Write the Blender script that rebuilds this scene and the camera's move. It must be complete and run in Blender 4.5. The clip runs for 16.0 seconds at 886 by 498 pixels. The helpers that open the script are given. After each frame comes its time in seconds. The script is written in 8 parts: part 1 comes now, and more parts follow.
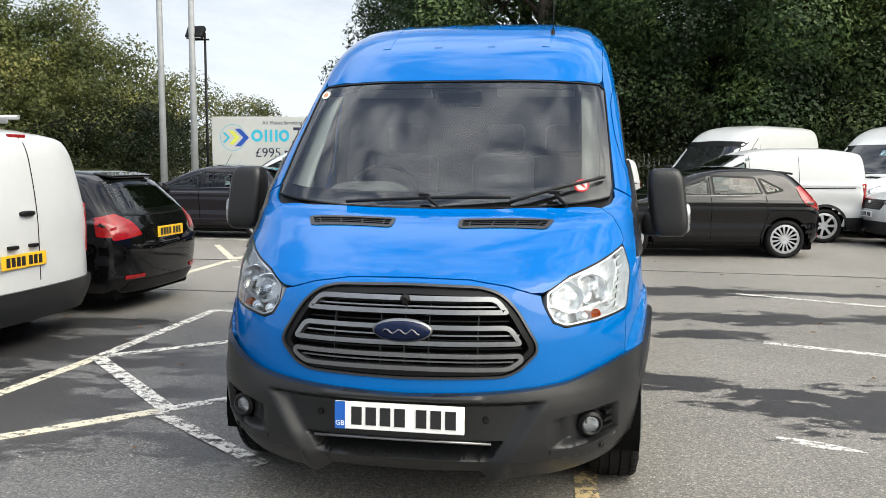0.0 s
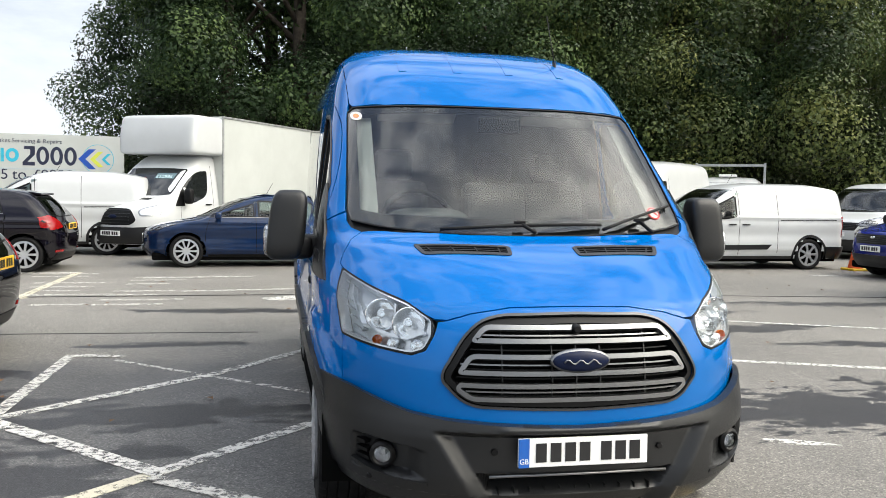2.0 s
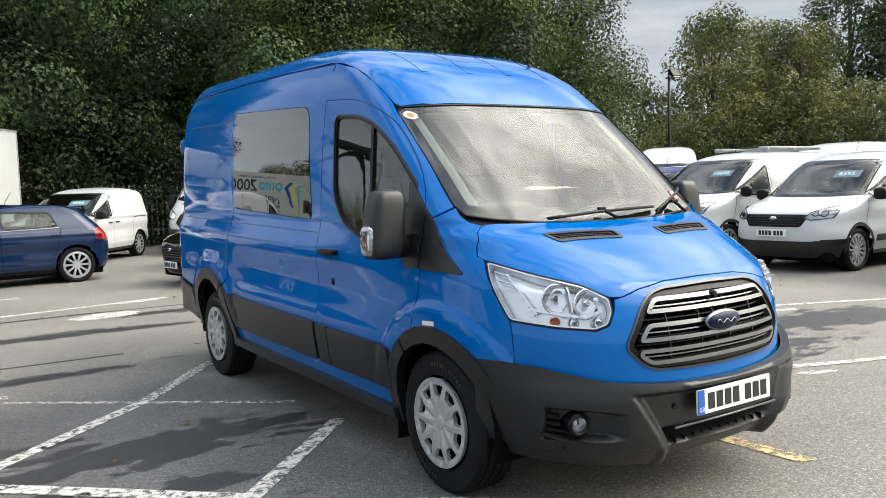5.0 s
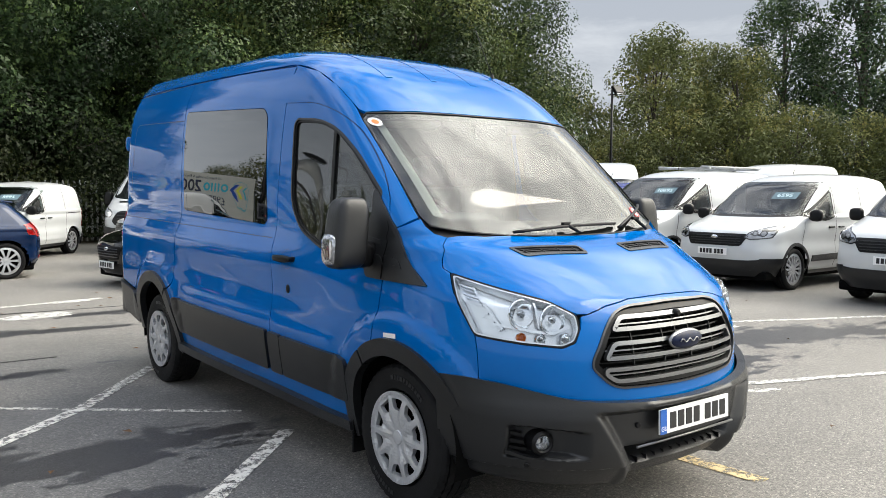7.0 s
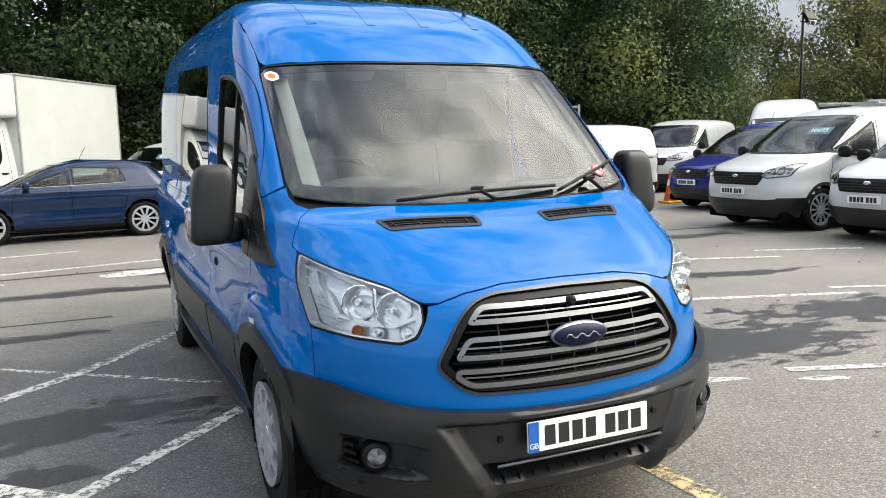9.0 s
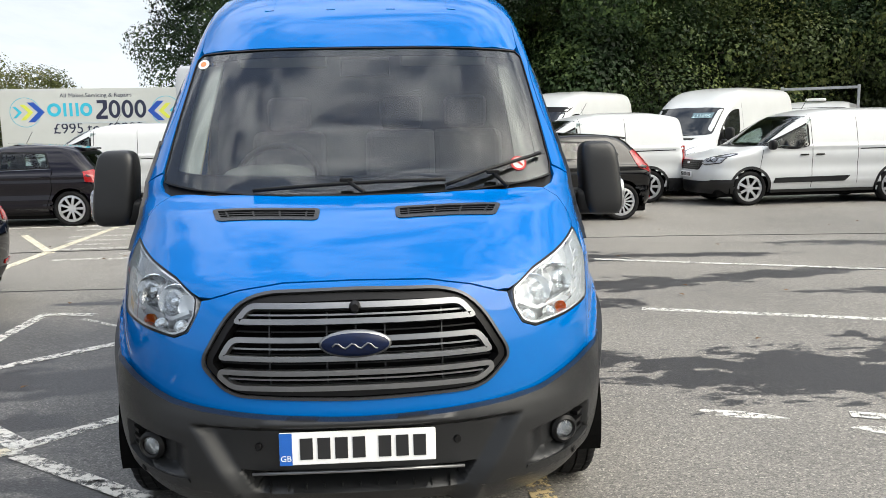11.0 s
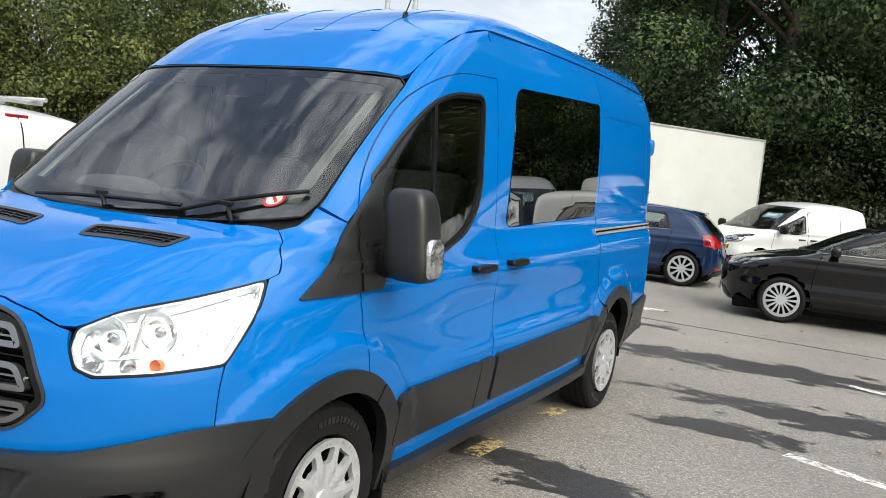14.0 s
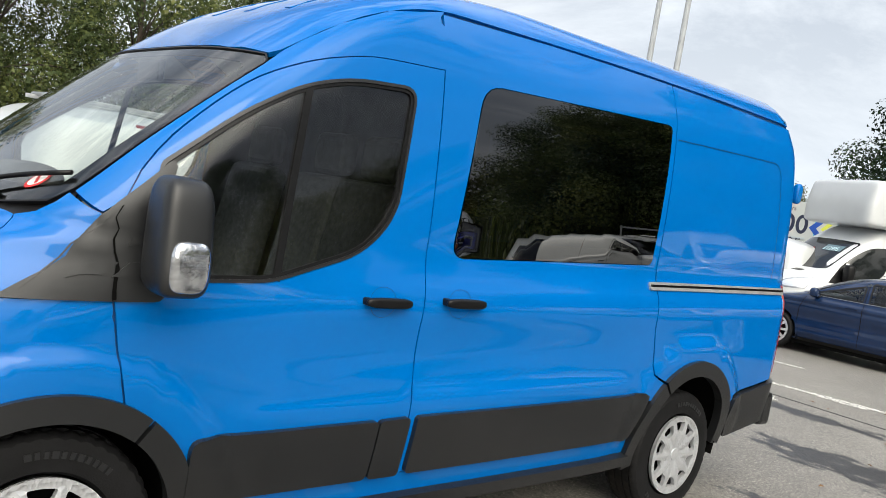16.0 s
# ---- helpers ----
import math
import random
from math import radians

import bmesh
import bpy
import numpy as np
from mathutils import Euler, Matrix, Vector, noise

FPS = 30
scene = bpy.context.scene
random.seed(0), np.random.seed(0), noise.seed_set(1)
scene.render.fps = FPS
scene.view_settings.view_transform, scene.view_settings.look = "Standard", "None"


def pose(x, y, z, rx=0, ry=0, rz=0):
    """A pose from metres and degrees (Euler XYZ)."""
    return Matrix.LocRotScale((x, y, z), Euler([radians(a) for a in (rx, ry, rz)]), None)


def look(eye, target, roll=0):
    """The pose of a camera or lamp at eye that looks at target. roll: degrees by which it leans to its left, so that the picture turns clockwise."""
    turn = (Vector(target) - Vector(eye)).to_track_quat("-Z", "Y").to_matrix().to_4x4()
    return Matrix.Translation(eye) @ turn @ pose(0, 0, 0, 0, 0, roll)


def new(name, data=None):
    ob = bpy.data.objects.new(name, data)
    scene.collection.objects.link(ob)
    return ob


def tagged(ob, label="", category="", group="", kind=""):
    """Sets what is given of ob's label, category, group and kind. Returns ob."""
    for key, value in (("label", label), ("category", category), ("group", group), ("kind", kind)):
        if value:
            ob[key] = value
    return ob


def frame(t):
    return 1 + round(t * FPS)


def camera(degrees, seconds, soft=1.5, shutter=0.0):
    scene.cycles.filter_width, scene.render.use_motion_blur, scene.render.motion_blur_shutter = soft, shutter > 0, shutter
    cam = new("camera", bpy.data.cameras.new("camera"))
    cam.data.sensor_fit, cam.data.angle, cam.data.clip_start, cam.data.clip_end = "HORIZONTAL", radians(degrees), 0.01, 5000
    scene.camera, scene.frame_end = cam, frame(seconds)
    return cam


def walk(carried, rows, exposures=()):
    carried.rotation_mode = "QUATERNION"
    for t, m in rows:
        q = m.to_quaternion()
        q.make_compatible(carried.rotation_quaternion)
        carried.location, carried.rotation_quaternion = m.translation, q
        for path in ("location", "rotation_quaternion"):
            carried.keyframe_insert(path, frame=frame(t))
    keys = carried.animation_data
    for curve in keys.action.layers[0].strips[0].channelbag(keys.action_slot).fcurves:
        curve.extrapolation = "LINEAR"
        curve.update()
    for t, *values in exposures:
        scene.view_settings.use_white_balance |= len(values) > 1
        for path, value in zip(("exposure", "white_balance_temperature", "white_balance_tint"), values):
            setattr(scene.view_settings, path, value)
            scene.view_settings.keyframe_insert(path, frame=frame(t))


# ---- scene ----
cam = camera(56.9, 16.0, soft=0.8)
PATH = [
    (0, (0.682, -2.992, 1.508), (0.354, -1.03, 1.298), 0.3),
    (0.5, (0.187, -2.95, 1.504), (0.035, -0.964, 1.318), 0.8),
    (1, (-0.259, -2.987, 1.494), (-0.231, -0.994, 1.328), 1.1),
    (1.5, (-0.664, -2.926, 1.468), (-0.456, -0.942, 1.324), 1.2),
    (2, (-1.126, -2.847, 1.482), (-0.746, -0.888, 1.347), 1.1),
    (2.5, (-1.525, -2.826, 1.494), (-0.985, -0.905, 1.363), 0.9),
    (3, (-1.911, -2.687, 1.469), (-1.234, -0.81, 1.333), 0.5),
    (3.5, (-2.323, -2.576, 1.477), (-1.522, -0.749, 1.333), -0.1),
    (4, (-2.669, -2.535, 1.515), (-1.752, -0.765, 1.358), -0.8),
    (4.2, (-2.766, -2.477, 1.492), (-1.808, -0.729, 1.336), -1.2),
    (6.3, (-3.446, -2.082, 1.51), (-2.187, -0.534, 1.372), -0.4),
    (6.5, (-3.427, -2.078, 1.504), (-2.167, -0.53, 1.373), -0.1),
    (7, (-3.179, -2.122, 1.513), (-1.948, -0.552, 1.375), 0.3),
    (7.5, (-2.86, -2.156, 1.52), (-1.686, -0.545, 1.357), 0.1),
    (8, (-2.505, -2.131, 1.54), (-1.423, -0.46, 1.343), -0.5),
    (8.5, (-2.107, -2.228, 1.542), (-1.14, -0.494, 1.307), -1.3),
    (8.7, (-1.928, -2.286, 1.563), (-1.019, -0.522, 1.316), -1.4),
    (10.8, (-0.05, -2.538, 1.555), (0.14, -0.568, 1.262), -1.3),
    (11, (0.139, -2.56, 1.551), (0.258, -0.585, 1.263), -1.1),
    (11.5, (0.657, -2.596, 1.556), (0.587, -0.616, 1.286), -0.4),
    (12, (1.093, -2.426, 1.55), (0.833, -0.458, 1.301), 0.8),
    (12.5, (1.534, -2.255, 1.522), (1.085, -0.319, 1.295), 2.0),
    (13, (1.942, -2.026, 1.537), (1.309, -0.14, 1.328), 3.1),
    (13.5, (2.273, -1.661, 1.572), (1.478, 0.163, 1.373), 4.5),
    (14, (2.646, -1.326, 1.544), (1.699, 0.426, 1.366), 5.4),
    (14.5, (2.915, -0.941, 1.541), (1.836, 0.735, 1.384), 6.3),
    (15, (3.104, -0.542, 1.58), (1.902, 1.051, 1.443), 7.5),
    (15.5, (3.347, -0.139, 1.578), (2.009, 1.342, 1.449), 8.8),
    (16, (3.391, 0.287, 1.561), (1.888, 1.6, 1.428), 9.4),
]
walk(cam, [(t, look(eye, target, roll)) for t, eye, target, roll in PATH], exposures=[(0, 0.18), (2, 0.22), (4, 0.33), (8, 0.34), (10.8, 0.18), (12.5, 0.24), (14.5, 0.14), (16, 0.07)])

# ---- world and sun ----
SUN_DIRECTION = Vector((0.66, -0.34, 0.66)).normalized()
world = bpy.data.worlds.new("world")
scene.world = world
world.use_nodes = True
wn, wl = world.node_tree.nodes, world.node_tree.links
wn.clear()
sky = wn.new("ShaderNodeTexSky")
sky.sky_type, sky.sun_disc = "NISHITA", False
sky.sun_elevation = math.asin(SUN_DIRECTION.z)
sky.sun_rotation = math.atan2(SUN_DIRECTION.x, SUN_DIRECTION.y)
sky.air_density, sky.dust_density = 1.0, 3.0
coord = wn.new("ShaderNodeTexCoord")
stretch = wn.new("ShaderNodeMapping")
stretch.inputs["Scale"].default_value = (1.0, 1.0, 2.6)
clouds = wn.new("ShaderNodeTexNoise")
clouds.inputs["Scale"].default_value, clouds.inputs["Detail"].default_value, clouds.inputs["Roughness"].default_value, clouds.inputs["Distortion"].default_value = 2.6, 9.0, 0.66, 0.35
tone = wn.new("ShaderNodeValToRGB")
tone.color_ramp.elements[0].position, tone.color_ramp.elements[0].color = 0.41, (4.2, 5.1, 6.8, 1)
tone.color_ramp.elements[1].position, tone.color_ramp.elements[1].color = 0.61, (16.0, 16.7, 17.6, 1)
cover = wn.new("ShaderNodeMix")
cover.data_type = "RGBA"
cover.inputs["Factor"].default_value = 0.88
back = wn.new("ShaderNodeBackground")
back.inputs["Strength"].default_value = 0.07
out = wn.new("ShaderNodeOutputWorld")
wl.new(coord.outputs["Generated"], stretch.inputs["Vector"])
wl.new(stretch.outputs["Vector"], clouds.inputs["Vector"])
wl.new(clouds.outputs["Fac"], tone.inputs["Fac"])
wl.new(sky.outputs["Color"], cover.inputs["A"])
# the cover is brightest overhead
high = wn.new("ShaderNodeMapRange")
high.interpolation_type = "SMOOTHSTEP"
high.inputs["From Min"].default_value, high.inputs["From Max"].default_value = 0.45, 0.90
high.inputs["To Min"].default_value, high.inputs["To Max"].default_value = 1.0, 1.8
lift = wn.new("ShaderNodeVectorMath")
lift.operation = "SCALE"
hard = wn.new("ShaderNodeValToRGB")
hard.color_ramp.elements[0].position, hard.color_ramp.elements[0].color = 0.43, (3.0, 3.8, 5.6, 1)
hard.color_ramp.elements[1].position, hard.color_ramp.elements[1].color = 0.59, (19.0, 19.6, 20.4, 1)
heaped = wn.new("ShaderNodeMapRange")
heaped.interpolation_type = "SMOOTHSTEP"
heaped.inputs["From Min"].default_value, heaped.inputs["From Max"].default_value = 0.42, 0.80
broken = wn.new("ShaderNodeMix")
broken.data_type = "RGBA"
# the veil of cloud is brightest round the hidden sun
toward = wn.new("ShaderNodeVectorMath")
toward.operation = "DOT_PRODUCT"
toward.inputs[1].default_value = SUN_DIRECTION
halo = wn.new("ShaderNodeMapRange")
halo.interpolation_type = "SMOOTHERSTEP"
halo.inputs["From Min"].default_value, halo.inputs["From Max"].default_value = 0.62, 0.90
glow = wn.new("ShaderNodeVectorMath")
glow.operation = "SCALE"
glow.inputs[0].default_value = (38.0, 36.0, 30.0)
thick = wn.new("ShaderNodeMapRange")
thick.inputs["From Min"].default_value, thick.inputs["From Max"].default_value = 0.30, 0.66
thick.inputs["To Min"].default_value, thick.inputs["To Max"].default_value = 0.55, 1.25
veil = wn.new("ShaderNodeMath")
veil.operation = "MULTIPLY"
bright = wn.new("ShaderNodeVectorMath")
bright.operation = "ADD"
wl.new(coord.outputs["Generated"], toward.inputs[0])
wl.new(toward.outputs["Value"], halo.inputs["Value"])
# pale haze low down, broken cloud overhead
split = wn.new("ShaderNodeSeparateXYZ")
low = wn.new("ShaderNodeMapRange")
low.interpolation_type = "SMOOTHSTEP"
low.inputs["From Min"].default_value, low.inputs["From Max"].default_value = 0.10, 0.62
haze = wn.new("ShaderNodeMix")
haze.data_type = "RGBA"
side_haze = wn.new("ShaderNodeMix")
side_haze.data_type = "RGBA"
side_haze.inputs["A"].default_value, side_haze.inputs["B"].default_value = (11.8, 12.8, 13.8, 1), (6.3, 6.7, 7.2, 1)
side_x = wn.new("ShaderNodeMapRange")
side_x.interpolation_type = "SMOOTHSTEP"
side_x.inputs["From Min"].default_value, side_x.inputs["From Max"].default_value = -0.1, 0.75
haze_mix = wn.new("ShaderNodeMath")
haze_mix.operation, haze_mix.inputs[1].default_value, haze_mix.inputs[2].default_value = "MULTIPLY_ADD", 0.80, 0.20
wl.new(coord.outputs["Generated"], split.inputs["Vector"])
wl.new(split.outputs["Z"], low.inputs["Value"])
wl.new(low.outputs["Result"], haze_mix.inputs[0])
wl.new(haze_mix.outputs["Value"], haze.inputs["Factor"])
wl.new(split.outputs["Z"], high.inputs["Value"])
wl.new(split.outputs["Z"], heaped.inputs["Value"])
wl.new(clouds.outputs["Fac"], hard.inputs["Fac"])
wl.new(heaped.outputs["Result"], broken.inputs["Factor"])
wl.new(tone.outputs["Color"], broken.inputs["A"])
wl.new(hard.outputs["Color"], broken.inputs["B"])
wl.new(broken.outputs["Result"], cover.inputs["B"])
wl.new(cover.outputs["Result"], lift.inputs[0])
wl.new(high.outputs["Result"], lift.inputs["Scale"])
wl.new(lift.outputs["Vector"], haze.inputs["B"])
wl.new(split.outputs["X"], side_x.inputs["Value"])
wl.new(side_x.outputs["Result"], side_haze.inputs["Factor"])
wl.new(side_haze.outputs["Result"], haze.inputs["A"])
wl.new(clouds.outputs["Fac"], thick.inputs["Value"])
wl.new(thick.outputs["Result"], veil.inputs[0])
wl.new(halo.outputs["Result"], veil.inputs[1])
wl.new(veil.outputs["Value"], glow.inputs["Scale"])
wl.new(haze.outputs["Result"], bright.inputs[0])
wl.new(glow.outputs["Vector"], bright.inputs[1])
wl.new(bright.outputs["Vector"], back.inputs["Color"])
wl.new(back.outputs["Background"], out.inputs["Surface"])
sun_lamp = bpy.data.lights.new("sun", "SUN")
sun_lamp.energy, sun_lamp.angle, sun_lamp.color = 1.9, radians(42), (1.0, 0.93, 0.82)
sun = new("sun", sun_lamp)
sun.matrix_world = look(SUN_DIRECTION * 50, (0, 0, 0))


# ---- materials ----
def material(name, color, rough=0.5, metal=0.0, coat=0.0, vary=0.0, scale=8.0, bump=0.0, bump_scale=60.0, spec=0.5, second=None, emit=0.0):
    """A principled surface whose colour wanders by vary between two tones, with a fine relief."""
    m = bpy.data.materials.new(name)
    m.use_nodes = True
    nodes, links = m.node_tree.nodes, m.node_tree.links
    b = nodes["Principled BSDF"]
    b.inputs["Base Color"].default_value = (*color, 1)
    b.inputs["Roughness"].default_value, b.inputs["Metallic"].default_value = rough, metal
    b.inputs["Coat Weight"].default_value, b.inputs["Coat Roughness"].default_value = coat, 0.03
    b.inputs["Specular IOR Level"].default_value = spec
    if emit:
        b.inputs["Emission Color"].default_value, b.inputs["Emission Strength"].default_value = (*color, 1), emit
    if vary or second:
        where = nodes.new("ShaderNodeTexCoord")
        n = nodes.new("ShaderNodeTexNoise")
        n.inputs["Scale"].default_value, n.inputs["Detail"].default_value, n.inputs["Roughness"].default_value = scale, 6.0, 0.62
        r = nodes.new("ShaderNodeValToRGB")
        lo, hi = [max(0, c * (1 - vary)) for c in color], second or [min(1, c * (1 + vary)) for c in color]
        r.color_ramp.elements[0].position, r.color_ramp.elements[0].color = 0.33, (*lo, 1)
        r.color_ramp.elements[1].position, r.color_ramp.elements[1].color = 0.68, (*hi, 1)
        links.new(where.outputs["Object"], n.inputs["Vector"])
        links.new(n.outputs["Fac"], r.inputs["Fac"])
        links.new(r.outputs["Color"], b.inputs["Base Color"])
    if bump:
        where = nodes.new("ShaderNodeTexCoord")
        n = nodes.new("ShaderNodeTexNoise")
        n.inputs["Scale"].default_value, n.inputs["Detail"].default_value = bump_scale, 4.0
        u = nodes.new("ShaderNodeBump")
        u.inputs["Strength"].default_value, u.inputs["Distance"].default_value = bump, 0.01
        links.new(where.outputs["Object"], n.inputs["Vector"])
        links.new(n.outputs["Fac"], u.inputs["Height"])
        links.new(u.outputs["Normal"], b.inputs["Normal"])
    return m


def glass(name, tint=(0.9, 0.95, 0.93), ior=1.5, rough=0.0):
    """A thin pane: clear, with a mirror-like gloss that grows towards grazing view."""
    m = bpy.data.materials.new(name)
    m.use_nodes = True
    nodes, links = m.node_tree.nodes, m.node_tree.links
    nodes.clear()
    clear, gloss = nodes.new("ShaderNodeBsdfTransparent"), nodes.new("ShaderNodeBsdfGlossy")
    clear.inputs["Color"].default_value = (*tint, 1)
    gloss.inputs["Roughness"].default_value = rough
    gloss.inputs["Color"].default_value = (1, 1, 1, 1)
    fac, mix, o = nodes.new("ShaderNodeFresnel"), nodes.new("ShaderNodeMixShader"), nodes.new("ShaderNodeOutputMaterial")
    fac.inputs["IOR"].default_value = ior
    links.new(fac.outputs["Fac"], mix.inputs["Fac"])
    links.new(clear.outputs["BSDF"], mix.inputs[1])
    links.new(gloss.outputs["BSDF"], mix.inputs[2])
    links.new(mix.outputs["Shader"], o.inputs["Surface"])
    return m


BLUE = material("blue_paint", (0.0, 0.114, 0.402), 0.30, 0.0, 1.0, spec=0.0, vary=0.04, scale=1.5)
BLUE.node_tree.nodes["Principled BSDF"].inputs["Coat IOR"].default_value = 1.38
PLASTIC = material("grey_plastic", (0.011, 0.0115, 0.0125), 0.33, spec=0.45, vary=0.15, scale=5, bump=0.12, bump_scale=900)
BLACK = material("black_plastic", (0.005, 0.005, 0.0055), 0.40, spec=0.22, vary=0.2, scale=10, bump=0.05, bump_scale=700)
# near black: deep shade of wells, gaps and openings, put in as colour
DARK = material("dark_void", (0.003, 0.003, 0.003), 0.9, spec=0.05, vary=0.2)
CHROME = material("satin_silver", (0.23, 0.234, 0.24), 0.30, 0.9, vary=0.06, scale=30)
GUNMETAL = material("gunmetal_trim", (0.075, 0.077, 0.080), 0.30, 0.8, vary=0.06, scale=30)
BRIGHT = material("bright_chrome", (0.85, 0.86, 0.88), 0.08, 1.0, vary=0.03, scale=20)
REFLECTOR = material("lamp_housing", (0.82, 0.85, 0.88), 0.24, 0.58, vary=0.05, scale=14)
MIRRORED = material("lamp_mirror_bowl", (0.92, 0.94, 0.96), 0.12, 0.95, vary=0.04, scale=22, bump=0.12, bump_scale=26)
FACET = material("faceted_chrome", (0.52, 0.53, 0.55), 0.20, 0.75, vary=0.25, scale=25, bump=0.5, bump_scale=30)
SILVER = material("silver_wheel_paint", (0.52, 0.53, 0.55), 0.30, 0.55, vary=0.10, scale=14)
FACET_DARK = material("indicator_facets", (0.50, 0.51, 0.53), 0.12, 0.9, vary=0.5, scale=26, bump=0.35, bump_scale=22)
RUBBER = material("tyre_rubber", (0.006, 0.006, 0.0065), 0.65, spec=0.2, vary=0.3, scale=12, bump=0.15, bump_scale=160)
WHITE = material("white_paint", (0.55, 0.565, 0.57), 0.32, 0.0, 0.7, vary=0.03, scale=2.5)
WHITE_BOX = material("white_box_panel", (0.49, 0.51, 0.49), 0.45, vary=0.05, scale=1.2, bump=0.01, bump_scale=3)
BLACK_CAR = material("black_paint", (0.003, 0.003, 0.0035), 0.30, 0.0, 1.0, spec=0.05, vary=0.2, scale=3)
PURPLE_CAR = material("dark_purple_paint", (0.004, 0.003, 0.006), 0.30, 0.0, 1.0, spec=0.05, vary=0.2, scale=3)
NAVY = material("navy_paint", (0.006, 0.019, 0.060), 0.30, 0.1, 1.0, spec=0.1, vary=0.15, scale=3)
ROYAL = material("royal_blue_paint", (0.014, 0.022, 0.17), 0.30, 0.1, 1.0, spec=0.1, vary=0.15, scale=3)
TINT = material("tinted_window", (0.012, 0.014, 0.015), 0.03, spec=0.6, vary=0.3, scale=2)
for dark_coat in (BLACK_CAR, PURPLE_CAR, NAVY, ROYAL):
    dark_coat.node_tree.nodes["Principled BSDF"].inputs["Coat IOR"].default_value = 1.48
    dark_coat.node_tree.nodes["Principled BSDF"].inputs["Specular IOR Level"].default_value = 0.0
CLEAR = glass("window_glass", (0.86, 0.91, 0.88), 1.68)
CARGLASS = glass("car_glass", (0.50, 0.58, 0.57), 1.5)
LENS = glass("lamp_lens", (0.97, 0.98, 0.98), 1.42)
PRIVACY = glass("privacy_glass", (0.030, 0.033, 0.035), 2.05)
DOORGLASS = glass("door_glass", (0.74, 0.78, 0.76), 1.65)
RED = material("red_lamp", (0.24, 0.004, 0.005), 0.18, 0.0, 0.3, vary=0.25, scale=25)
AMBER = material("amber_lens", (0.75, 0.20, 0.03), 0.2, 0.0, 0.6, vary=0.1)
LAMP_CLEAR = material("clear_lamp", (0.30, 0.31, 0.33), 0.10, 0.5, 0.9, vary=0.35, scale=5)
LAMP_DARK = material("smoked_lamp", (0.028, 0.029, 0.031), 0.12, 0.2, 0.8, vary=0.3, scale=9)
PLATE_W = material("plate_white", (0.80, 0.80, 0.79), 0.35, vary=0.03)
PLATE_Y = material("plate_yellow", (0.78, 0.46, 0.02), 0.35, vary=0.05)
INK = material("black_ink", (0.010, 0.010, 0.011), 0.5, vary=0.1)
PLATE_BLUE = material("plate_blue", (0.01, 0.10, 0.42), 0.35, vary=0.05)
BADGE = material("badge_navy", (0.004, 0.009, 0.034), 0.30, 0.0, 0.0, spec=0.2, vary=0.2, scale=30)
TRIM = material("interior_grey", (0.16, 0.16, 0.157), 0.85, vary=0.2, scale=9, bump=0.08, bump_scale=300)
CREAM = material("pillar_trim_cream", (0.62, 0.61, 0.56), 0.8, vary=0.07, scale=6)
FABRIC = material("seat_fabric", (0.085, 0.085, 0.09), 0.95, vary=0.3, scale=40, bump=0.2, bump_scale=400)
STEEL = material("galvanised_steel", (0.36, 0.37, 0.37), 0.5, 0.6, vary=0.2, scale=6, bump=0.05)
PAINTED_POLE = material("grey_pole_paint", (0.25, 0.265, 0.275), 0.5, vary=0.12, scale=4)
BARK = material("bark", (0.055, 0.043, 0.033), 0.95, vary=0.45, scale=7, bump=0.7, bump_scale=22)
STICKER_W = material("sticker_white", (0.78, 0.77, 0.74), 0.5, vary=0.04)
STICKER_R = material("sticker_red", (0.55, 0.03, 0.03), 0.5, vary=0.06)
STICKER_C = material("price_card_smoke_blue", (0.10, 0.17, 0.20), 0.4, vary=0.08)
PRICE_INK = material("price_pale_blue", (0.62, 0.78, 0.82), 0.6, vary=0.04)
# darkened body blue: the shade in gaps and creases, put in as colour
SEAM_SHADOW = material("seam_shadow_blue", (0.0, 0.035, 0.13), 0.35, vary=0.1)
LITTER = material("leaf_litter", (0.055, 0.048, 0.026), 0.95, vary=0.55, scale=3.0, bump=0.8, bump_scale=18)
SKY_BLUE = material("sign_cyan", (0.03, 0.42, 0.58), 0.5, vary=0.05)
SIGN_BLUE = material("sign_blue", (0.012, 0.07, 0.38), 0.5, vary=0.05)
SIGN_NAVY = material("sign_navy", (0.015, 0.02, 0.05), 0.5, vary=0.05)
SIGN_YELLOW = material("sign_yellow", (0.62, 0.66, 0.08), 0.5, vary=0.05)
SIGN_GREY = material("sign_grey", (0.45, 0.50, 0.52), 0.5, vary=0.05)
ORANGE = material("cone_orange", (0.62, 0.09, 0.02), 0.6, vary=0.15, scale=9)
CONE_YELLOW = material("cone_yellow", (0.70, 0.45, 0.03), 0.6, vary=0.15, scale=9)


